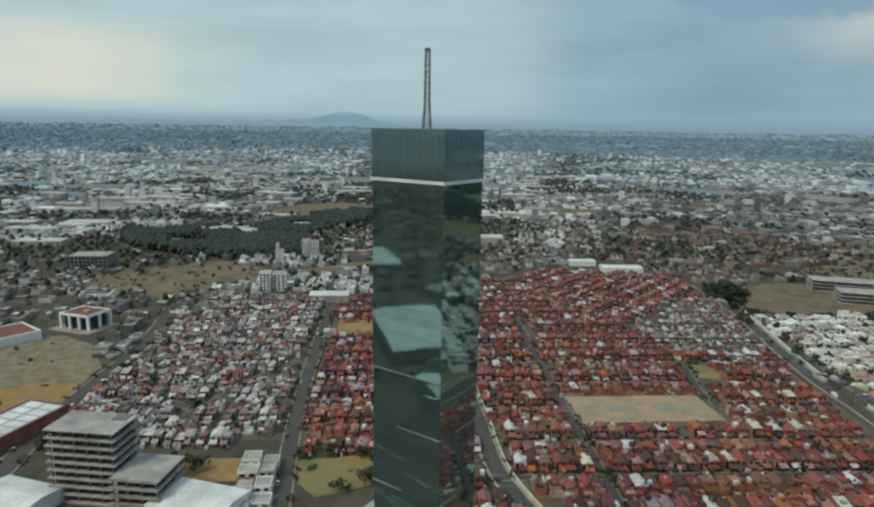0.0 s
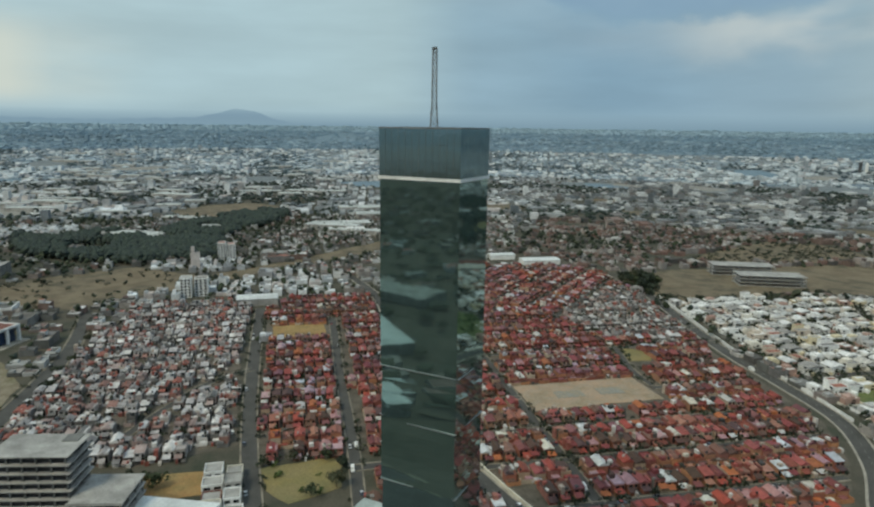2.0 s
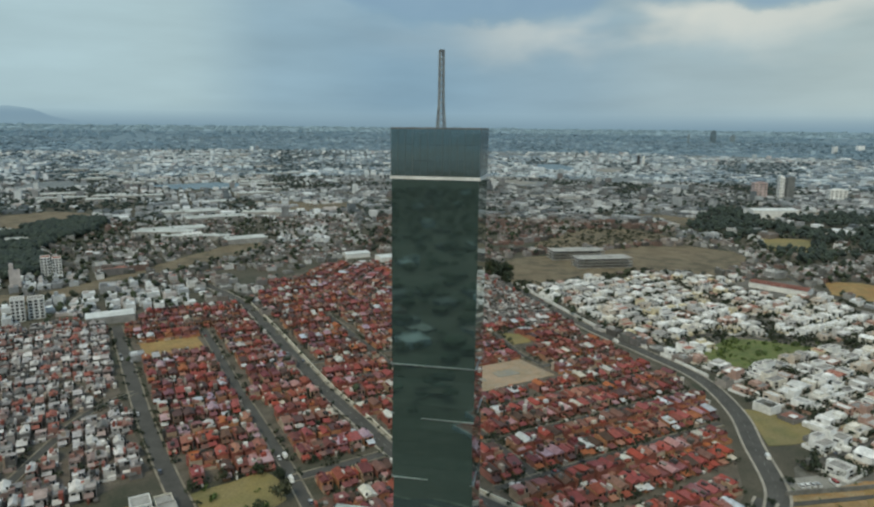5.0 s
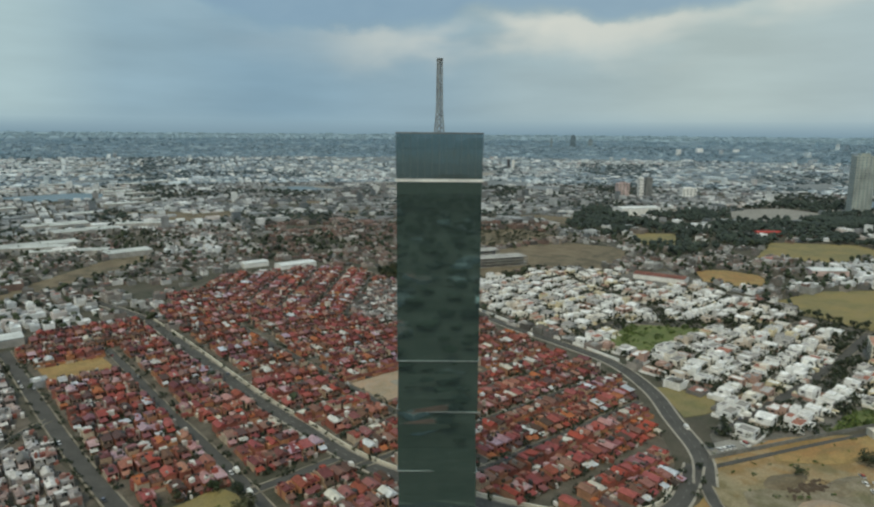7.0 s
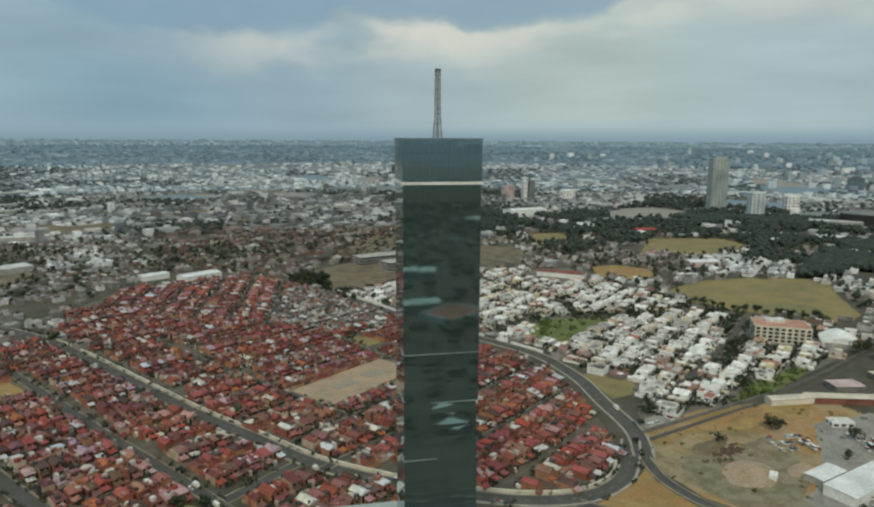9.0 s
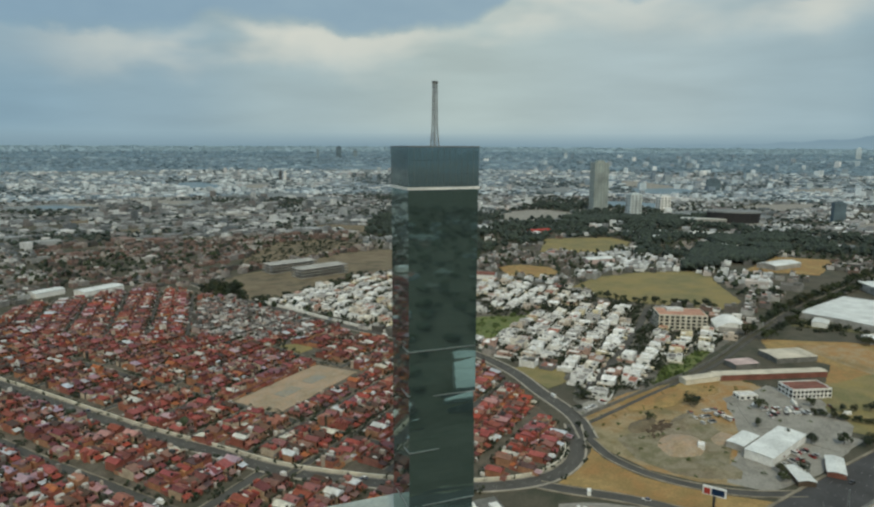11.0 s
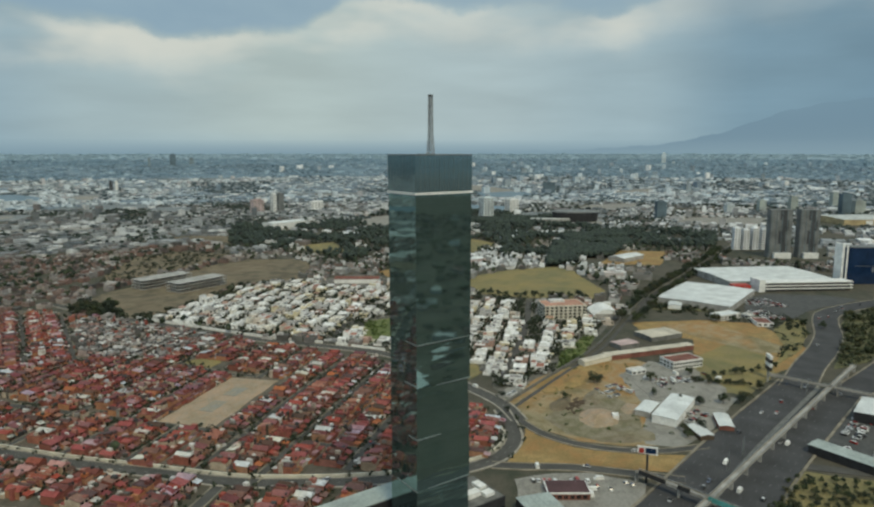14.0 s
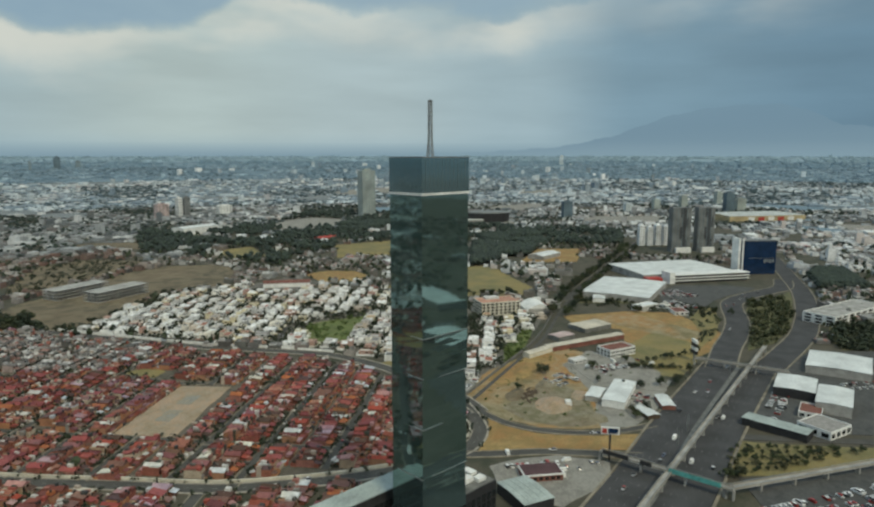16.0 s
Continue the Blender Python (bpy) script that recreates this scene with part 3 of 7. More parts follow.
def xy(u, v):
    return u * CU - v * SU, u * SU + v * CU


def smooth(pts, step=6.0):
    """Points every few metres along a rounded line through the given ones."""
    p = np.array(pts, float)
    p = np.vstack([2 * p[0] - p[1], p, 2 * p[-1] - p[-2]])
    rows = []
    for i in range(1, len(p) - 2):
        n = max(2, int(np.hypot(*(p[i + 1] - p[i])) / step))
        for t in np.linspace(0, 1, n, endpoint=False):
            rows.append(0.5 * (2 * p[i] + (p[i + 1] - p[i - 1]) * t + (2 * p[i - 1] - 5 * p[i] + 4 * p[i + 1] - p[i + 2]) * t ** 2 + (3 * p[i] - p[i - 1] - 3 * p[i + 1] + p[i + 2]) * t ** 3))
    rows.append(p[-2])
    return np.array(rows)


ROADS = {   # centre line, width
    "east_boulevard": ([(236, 835), (229, 757), (228, 690), (230, 620), (234, 515), (245, 445), (251, 385), (236, 330), (213, 288), (190, 246), (166, 222)], 10),
    "east_link": ([(166, 222), (153, 202), (148, 178), (152, 152), (163, 128), (182, 106)], 5.5),
    "curved_boulevard": ([(-104, 770), (-66, 680), (-45, 590), (-28, 505), (-14, 437), (0, 385), (14, 332), (33, 293), (52, 263), (79, 232), (106, 215), (134, 214), (158, 226), (178, 240)], 9),
    "service_road": ([(98, 214), (104, 198), (116, 172), (124, 142), (130, 112)], 7),
    "west_street": ([(-70, 225), (-86, 282), (-104, 340), (-125, 417), (-150, 522), (-174, 626)], 8.5),
    "middle_street": ([(-36, 285), (-47, 345), (-60, 405), (-70, 450), (-84, 522), (-99, 595)], 6),
    "far_west_road": ([(-222, 230), (-240, 290), (-256, 335), (-268, 395), (-283, 470), (-299, 522), (-330, 600)], 11),
    "near_street": ([(-44, 321), (-21, 327), (8, 335)], 6),
    "west_diagonal": ([(-180, 352), (-172, 390), (-163, 425), (-150, 448), (-136, 462)], 5),
    "walled_lane": ([(186, 234), (270, 224), (358, 213), (470, 214), (545, 213)], 3.2),
    "avenue": ([(545, 213), (601, 211), (830, 186), (1069, 161), (1500, 110)], 12),
    "suburb_street": ([(238, 263), (300, 277), (350, 289), (443, 316), (480, 328), (516, 340)], 8),
    "suburb_avenue": ([(272, 452), (330, 470), (392, 424), (411, 416), (470, 394), (512, 376)], 7),
    "suburb_cross_street": ([(416, 640), (412, 568), (395, 500), (384, 430)], 6.5),
    "east_road": ([(644, 1029), (646, 854), (590, 670), (540, 560), (520, 480), (504, 420), (510, 350), (534, 276), (544, 214)], 8),
    "forecourt_lane": ([(176, 68), (184, 30), (196, -20), (208, -80)], 8),
}


def uv_road(u0, v0, u1, v1):
    return [xy(u0, v0), xy((u0 + u1) / 2, (v0 + v1) / 2), xy(u1, v1)]


ROADS["inner_street"] = (uv_road(137.5, 268, 138.5, 600), 6)
for k, (v, ua, ub) in enumerate(((267, 112, 276), (311, 80, 300), (349, 84, 284), (396, 82, 142), (396, 238, 312), (438, 80, 238), (480, 80, 350), (522, 80, 350), (564, 80, 350), (606, 80, 240), (648, 78, 200))):
    ROADS["cross_street_%d" % k] = (uv_road(ua, v, ub, v), 4.6)
ROADS["slanting_street"] = ([xy(251, 480), xy(244, 450), xy(239, 424), xy(240, 400)], 4.5)
# the northern fan, where the rows turn by 60 degrees
NORTH = [(30, 700), (79, 642), (116, 600), (128, 656), (160, 706), (199, 738), (206, 783), (178, 822), (130, 858), (62, 862), (8, 800)]
FAN = radians(60.0)
FAN_ROWS = [-102 + 37 * i for i in range(7)]


def fan_xy(u, v):
    return 100 + u * math.cos(FAN) - v * math.sin(FAN), 720 + u * math.sin(FAN) + v * math.cos(FAN)


HIGHWAY = [(-420, 235), (-200, 180), (-60, 144), (90, 103), (190, 79), (330, 41)]
LEFT_WAY = [(320, 56), (384, 46), (440, 34), (500, 26), (560, 26), (600, 22), (640, 4), (680, -24), (720, -50), (780, -60)]
RIGHT_WAY = [(320, 24), (400, -8), (465, -31), (530, -46), (573, -54), (684, -68), (800, -72), (1000, -76)]

FIELDS = {   # outline, material
    "earth_lot": ([(172, 236), (205, 248), (254, 240), (296, 222), (344, 201), (335, 172), (300, 128), (250, 104), (204, 108), (172, 128), (158, 152), (154, 178), (159, 204)], "dirt"),
    "dry_triangle": ([(160, 216), (130, 207), (106, 208), (110, 198), (122, 170), (130, 140), (137, 118), (168, 106), (157, 128), (147, 152), (143, 178), (148, 204)], "dry"),
    "dry_meadow": ([(466, 208), (514, 137), (520, 90), (440, 44), (368, 62), (312, 90), (308, 122), (345, 132), (426, 142), (428, 190)], "dry"),
    "tan_slope": ([(470, 700), (523, 868), (586, 858), (624, 802), (608, 744), (556, 705), (500, 684)], "dirt"),
    "field_track": ([(262, 700), (300, 706), (380, 722), (452, 742), (520, 770), (516, 782), (440, 756), (372, 738), (300, 722), (258, 716)], "waste"),
    "sand_patch": ([(178, 210), (218, 199), (241, 177), (221, 153), (169, 143), (158, 165), (161, 188)], "waste"),
    "pale_yard": ([(290, 183), (341, 166), (281, 133), (278, 95), (211, 105), (173, 120), (167, 141), (233, 153)], "yard"),
    "dark_meadow": ([(373, 136), (404, 110), (370, 73), (334, 75), (288, 88), (284, 126)], "olive"),
    "tan_strip": ([(462, 179), (507, 138), (461, 88), (430, 54), (406, 82), (430, 127)], "dirt"),
    "sports_meadow": ([(520, 412), (548, 456), (630, 466), (705, 434), (760, 385), (735, 345), (695, 325), (615, 272), (562, 262), (528, 345)], "olive"),
    "small_meadow": ([(600, 612), (636, 596), (650, 552), (624, 520), (582, 510), (556, 560)], "dry"),
    "brown_field": ([(230, 668), (232, 754), (250, 800), (300, 832), (351, 838), (523, 872), (590, 860), (630, 800), (611, 740), (550, 699), (487, 672), (417, 716), (379, 706), (300, 682), (256, 668)], "brownfield"),
    "brown_common": ([(330, 880), (400, 960), (520, 1050), (600, 1030), (628, 900), (560, 890), (440, 876)], "brownfield"),
    "terraced_field": ([(-490, 690), (-461, 735), (-379, 805), (-275, 760), (-262, 715), (-312, 668), (-350, 612), (-436, 608)], "brownfield"),
    "west_lot": ([(-430, 470), (-363, 484), (-325, 468), (-284, 424), (-274, 382), (-290, 345), (-330, 350), (-400, 400)], "waste"),
    "west_strip": ([(-322, 372), (-308, 385), (-275, 392), (-270, 364), (-291, 338)], "dry"),
    "corner_park": ([(-92, 320), (-55, 333), (-50, 323), (-47, 302), (-70, 286), (-84, 298)], "olive"),
    "dry_yard": ([(-157, 309), (-118, 316), (-111, 294), (-142, 286)], "dry"),
    "suburb_park": ([(274, 408), (280, 428), (336, 458), (374, 442), (402, 418), (363, 403), (301, 393)], "lawn"),
    "lane_park": ([(276, 231), (330, 243), (384, 238), (412, 230), (321, 223)], "lawn"),
    "playing_field": ([xy(143, 374), xy(142, 416), xy(233, 418), xy(237, 378)], "court"),
    "sand_field": ([xy(-26, 546), xy(-26, 592), xy(19, 592), xy(19, 548)], "dry"),
    "little_field": ([(136, 511), (152, 522), (174, 511), (166, 492), (145, 490)], "olive"),
    "paved_corner": ([(186, 246), (198, 256), (222, 252), (240, 241), (210, 240)], "yard"),
    "roadside_strip": ([(242, 334), (258, 322), (266, 300), (247, 284), (222, 286)], "olive"),
    "junction_green": ([(118, 70), (152, 63), (170, 60), (176, 24), (188, -24), (196, -60), (184, -48), (160, -12), (132, 30)], "olive"),
    "orange_slope": ([(236, 238), (296, 221), (338, 202), (300, 190), (250, 205), (222, 222)], "dry"),
    "car_park": ([(572, 104), (640, 108), (690, 84), (712, 20), (706, -14), (676, -2), (640, 24), (600, 44), (556, 58), (548, 96)], "tarmac"),
    "motor_yard": ([(338, 168), (336, 132), (296, 104), (250, 98), (246, 150), (290, 176)], "yard"),
    "hotel_yard": ([(88, 196), (98, 188), (114, 160), (116, 130), (92, 128), (56, 150), (60, 182)], "yard"),
    "meadow_south": ([(369, 134), (424, 112), (400, 78), (353, 70), (312, 92), (310, 122)], "olive"),
    "east_forecourt": ([(206, 46), (262, 38), (310, 22), (400, -24), (424, -90), (330, -110), (222, -70), (198, 10)], "tarmac"),
    "junction_apron": ([(60, 40), (100, 56), (118, 60), (165, -20), (200, -60), (180, -110), (60, -60)], "tarmac"),
    "mall_verge": ([(560, 60), (548, 96), (556, 130), (536, 200), (600, 200), (566, 112)], "scrub"),
    "strip_wood": ([(520, -66), (524, -108), (430, -94), (416, -56), (452, -50)], "scrub"),
    "branch_verge": ([(372, 72), (430, 52), (500, 44), (556, 46), (560, 60), (500, 74), (440, 64)], "olive"),
    "tree_island": ([(386, 28), (440, 19), (500, 11), (560, 11), (596, 6), (630, -14), (664, -40), (690, -54), (640, -50), (573, -39), (520, -30), (465, -16), (420, 2)], "scrub"),
    "railway_land": ([(-290, 745), (-200, 850), (-110, 985), (-55, 1070), (-20, 1050), (-60, 950), (-150, 860), (-240, 750)], "brownfield"),
    "east_lawn": ([(760, 640), (900, 720), (1010, 640), (960, 560), (820, 560)], "olive"),
    "long_meadow": ([(820, 330), (980, 330), (1010, 250), (850, 240)], "dry"),
    "freight_yard": ([(1494, 313), (1579, 103), (1773, 105), (1690, 308)], "yard"),
    "arena_forecourt": ([(1330, 640), (1400, 660), (1480, 500), (1420, 440), (1370, 520)], "yard"),
    "park_clearing": ([(690, 800), (760, 900), (830, 860), (740, 770)], "olive"),
}
lot_rng = np.random.default_rng(77)
LOTS = []
for _ in range(60):
    az, r = radians(lot_rng.uniform(-22, 146)), lot_rng.uniform(1280, 2900)
    cx, cy, size = -115 + r * math.cos(az), 50 + r * math.sin(az), lot_rng.uniform(35, 70) * (1 + r / 1600)
    turn, flat_by = lot_rng.uniform(0, 3.1), lot_rng.uniform(0.35, 0.8)
    LOTS.append([(cx + size * k * (math.cos(b) * math.cos(turn) - flat_by * math.sin(b) * math.sin(turn)), cy + size * k * (math.cos(b) * math.sin(turn) + flat_by * math.sin(b) * math.cos(turn)))
                 for b, k in zip(np.linspace(0, 2 * math.pi, 8, endpoint=False), lot_rng.uniform(0.75, 1.2, 8))])
SITES = [   # ground that no scattered house may stand on
    [(196, 262), (196, 300), (232, 318), (250, 290), (226, 262)],
    [(150, 215), (195, 262), (232, 322), (252, 384), (248, 450), (230, 520), (216, 520), (232, 400), (222, 340), (196, 292), (165, 245)],
    [(160, 228), (470, 222), (560, 200), (600, 60), (700, 80), (860, 140), (900, -70), (420, -40), (320, 20), (160, 80)], [(1580, -10), (1600, 30), (1860, -30), (2010, -300), (1700, -270)],
    [(-46, 190), (-20, 262), (40, 246), (60, 190), (36, 165), (-20, 180)], [(-235, 235), (-235, 320), (-95, 320), (-80, 235)], [(-410, 440), (-410, 545), (-320, 545), (-320, 440)],
    [(540, 80), (540, 240), (900, 240), (900, -70), (700, -90), (640, 20)], [(960, 0), (960, 180), (1180, 180), (1180, 0)], [(330, 740), (330, 840), (450, 840), (450, 740)],
    [(180, 60), (420, -60), (420, -140), (180, -60)], [(425, 258), (436, 312), (482, 318), (490, 268)], [(462, 222), (462, 262), (508, 262), (508, 222)], [(290, 120), (290, 225), (470, 225), (470, 130)],
    [(-560, 720), (-560, 780), (-490, 780), (-490, 720)], [(470, 550), (470, 640), (570, 640), (570, 550)], [(-300, 845), (-300, 880), (-255, 880), (-255, 845)],
    [(-210, 630), (-200, 665), (-150, 665), (-160, 630)], [(60, 842), (60, 915), (170, 915), (170, 842)], [(-280, 655), (-280, 690), (-230, 690), (-230, 655)],
    [(60, 20), (60, 210), (170, 210), (170, 20)], [(-40, -120), (-40, -12), (24, -12), (24, -120)], [(70, -170), (70, -110), (140, -110), (140, -170)], [(104, -365), (104, -260), (170, -260), (170, -365)],
    [(-186, -262), (-186, -218), (-124, -218), (-124, -262)], [(-246, -430), (-246, -378), (-178, -378), (-178, -430)], [(-400, -5), (-400, 90), (-265, 90), (-265, -5)], [(-470, -90), (-470, -30), (-370, -30), (-370, -90)], [(-710, -70), (-710, 10), (-570, 10), (-570, -70)], [(-230, 70), (-230, 98), (-180, 98), (-180, 70)], [(920, 1080), (920, 1150), (1040, 1150), (1040, 1080)],
]


def inside(px, py, poly):
    q = np.array(poly, float)
    hit = np.zeros(len(px), bool)
    for (ax, ay), (bx, by) in zip(q, np.roll(q, -1, 0)):
        if ay == by:
            continue
        cross = ((ay > py) != (by > py)) & (px < (bx - ax) * (py - ay) / (by - ay) + ax)
        hit ^= cross
    return hit


def off_line(px, py, line):
    p = np.array(line, float)
    best = np.full(len(px), 1e9)
    for a, b in zip(p[:-1], p[1:]):
        d = b - a
        t = np.clip(((px - a[0]) * d[0] + (py - a[1]) * d[1]) / (d @ d), 0, 1)
        best = np.minimum(best, np.hypot(px - a[0] - t * d[0], py - a[1] - t * d[1]))
    return best


for k, v in enumerate(FAN_ROWS):
    u = np.arange(-150.0, 190.0, 6.0)
    px, py = fan_xy(u, v)
    u = u[inside(px, py, NORTH)]
    if len(u) > 6:
        ROADS["fan_street_%d" % k] = ([fan_xy(u[0], v), fan_xy((u[0] + u[-1]) / 2, v), fan_xy(u[-1], v)], 4.4)


def free(px, py, margin=4.0, fields=True):
    ok = np.ones(len(px), bool)
    for pts, w in ROADS.values():
        ok &= off_line(px, py, pts) > w / 2 + margin
    ok &= off_line(px, py, HIGHWAY) > 28 + margin
    for way in (LEFT_WAY, RIGHT_WAY):
        ok &= off_line(px, py, way) > 13 + margin
    for poly in ([f[0] for f in FIELDS.values()] if fields else []) + SITES + LOTS:
        ok &= ~inside(px, py, poly)
    return ok


# ---------------------------------------------------------------- ground, fields, roads
MID = (-115.0, 50.0)                    # the middle of the walk


def rise(px, py):
    """The far edge of the plain climbs gently towards the hills."""
    r = np.hypot(np.asarray(px) - MID[0], np.asarray(py) - MID[1])
    return 160.0 * np.clip((r - 2500.0) / 2300.0, 0, 1.01) ** 1.5


def ring_sheet(radii, lift):
    s = Soup()
    for r0, r1 in zip(radii[:-1], radii[1:]):
        for i in range(96):
            a, b = 2 * math.pi * i / 96, 2 * math.pi * (i + 1) / 96
            pts = [(MID[0] + r * math.cos(t), MID[1] + r * math.sin(t)) for r, t in ((r0, a), (r1, a), (r1, b), (r0, b))]
            s.poly([(x, y, float(rise(x, y)) + lift) for x, y in (pts if r0 else pts[1:])])
    return s


g = ring_sheet((0, 2500, 2700, 2900, 3100, 3300, 3500, 3700, 3900, 4100, 4300, 4500, 4700, 4820), 0.0)
single("ground", g, M["town"], "dusty grey-brown town ground between the houses", "ground", "structure")
# far rings of ground, coloured with more haze at each step
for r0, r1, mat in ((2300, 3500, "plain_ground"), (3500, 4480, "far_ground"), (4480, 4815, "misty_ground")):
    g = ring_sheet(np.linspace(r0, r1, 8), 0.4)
    single("ground_ring", g, M[mat], "far city ground with grey-blue haze in its colour", "ground", "structure")

rng = np.random.default_rng(5)
for name, (pts, mat) in FIELDS.items():
    s, rim = Soup(), []
    q = np.array(pts, float)
    for a, b in zip(q, np.roll(q, -1, 0)):
        n = max(1, int(np.hypot(*(b - a)) / 9))
        for i in range(n):
            rim.append(a + (b - a) * i / n + rng.normal(0, 0.5, 2))
    top = 0.05 + 0.008 * list(FIELDS).index(name)
    s.solid([(x, y, -0.1) for x, y in rim], [(x, y, top) for x, y in rim])
    words = {"dirt": "bare earth lot with tracks and dry grass", "dry": "dry yellow grass field beside the streets", "olive": "dull olive grass field beside the trees",
             "brownfield": "brown bare field with pale worn tracks", "lawn": "green lawn with shrubs between the houses", "court": "dusty playing field worn bare in the middle",
             "yard": "grey paved yard with faint stains", "waste": "waste ground with tracks and dry weeds", "tarmac": "dark grey asphalt car park beside a store", "scrub": "dark green scrub on a traffic island"}[mat]
    single(name, s, M[mat], words, "field", "structure")


for k, poly in enumerate(LOTS):
    s = Soup()
    s.solid([(x, y, float(rise(x, y)) - 2.0) for x, y in poly], [(x, y, float(rise(x, y)) + 0.45 + 0.01 * k) for x, y in poly])
    # beyond 1700 m some lots take the haze-tinted ground colours
    single("open_lot", s, M[("brownfield", "olive", "brownfield", "yard")[k % 4] if math.hypot(poly[0][0] + 115, poly[0][1] - 50) < 1700 else ("plain_ground", "yard", "far_ground")[k % 3]], "open brown lot among the far houses", "field", "structure")


def band(line, a, b, z0, z1, soup=None):
    """A strip along a line, between the offsets a and b to its left, as a solid."""
    soup = soup or Soup()
    p = np.asarray(line)
    d = np.gradient(p, axis=0)
    n = np.stack([-d[:, 1], d[:, 0]], 1) / np.maximum(np.hypot(*d.T), 1e-6)[:, None]
    l, r = p + n * b, p + n * a
    k, base = len(p), len(soup.v)
    for (x, y), (q, w) in zip(l, r):
        soup.v += [(x, y, z0), (x, y, z1), (q, w, z1), (q, w, z0)]
    for i in range(k - 1):
        o = base + 4 * i
        for j in range(3):
            soup.f.append((o + j, o + j + 4, o + j + 5, o + j + 1))
            soup.m.append(0)
    return soup


for name, (pts, w) in ROADS.items():
    line = smooth(pts)
    road = single(name, band(line, -w / 2, w / 2, -0.1, 0.27 + 0.006 * list(ROADS).index(name)), M["street"], "worn grey asphalt road between low houses", "road", "structure")
    for side in (-1, 1):
        wide = 0.9 if w < 6.2 else 1.0 if w < 9 else 1.4
        o = side * (w / 2 + wide / 2)
        if name not in ("walled_lane", "forecourt_lane"):
            part("kerb", band(line, o - wide / 2, o + wide / 2, 0.0, 0.46 + 0.005 * list(ROADS).index(name)), M["kerb" if name in ("curved_boulevard", "east_boulevard") else "verge"], road)

line = smooth(HIGHWAY, 10)
hw = single("highway", band(line, -27, 27, -0.1, 0.42), M["asphalt"], "wide dark asphalt highway with many lanes", "road", "structure")
part("median", band(line, -1.6, 1.6, 0.1, 0.66), M["concrete_dark"], hw)
for o in (-28.2, 28.2):
    part("kerb", band(line, o - 0.9, o + 0.7, 0.0, 0.60), M["verge"], hw)
for way, tag in ((LEFT_WAY, "highway_branch_left"), (RIGHT_WAY, "highway_branch_right")):
    q = smooth(way, 8)
    b = single(tag, band(q, -11.5, 11.5, -0.1, 0.426 if "left" in tag else 0.432), M["asphalt"], "dark asphalt carriageway curving round a tree-covered island", "road", "structure")
    for o in (-12.2, 12.2):
        part("kerb", band(q, o - 0.7, o + 0.7, 0.0, 0.55), M["verge"], b)


def dashes(line, off, on, gap, w=0.35, z=0.18):
    s = Soup()
    p = np.asarray(line)
    d = np.r_[0, np.cumsum(np.hypot(*np.diff(p, axis=0).T))]
    at = 0.0
    while at + on < d[-1]:
        seg = np.array([[np.interp(t, d, p[:, 0]), np.interp(t, d, p[:, 1])] for t in (at, at + on)])
        band(seg, off - w / 2, off + w / 2, z - 0.05, z, s)
        at += on + gap
    return s


marks = Soup()
for off in (-22.5, -18.5, -14.5, -10.5, -6.5, 6.5, 10.5, 14.5, 18.5, 22.5):
    q = dashes(line, off, 2.5, 10, 0.12, 0.44)
    n = len(marks.v)
    marks.v += q.v
    marks.f += [tuple(i + n for i in f) for f in q.f]
    marks.m += q.m
single("lane_marking", marks, M["paint"], "worn white dashes painted on the asphalt", "road marking", "stuff")
for name in ("east_boulevard", "curved_boulevard"):
    single("centre_line", dashes(smooth(ROADS[name][0]), 0, 3, 5, 0.16, 0.33), M["paint"], "worn dashed centre line of a boulevard", "road marking", "stuff")

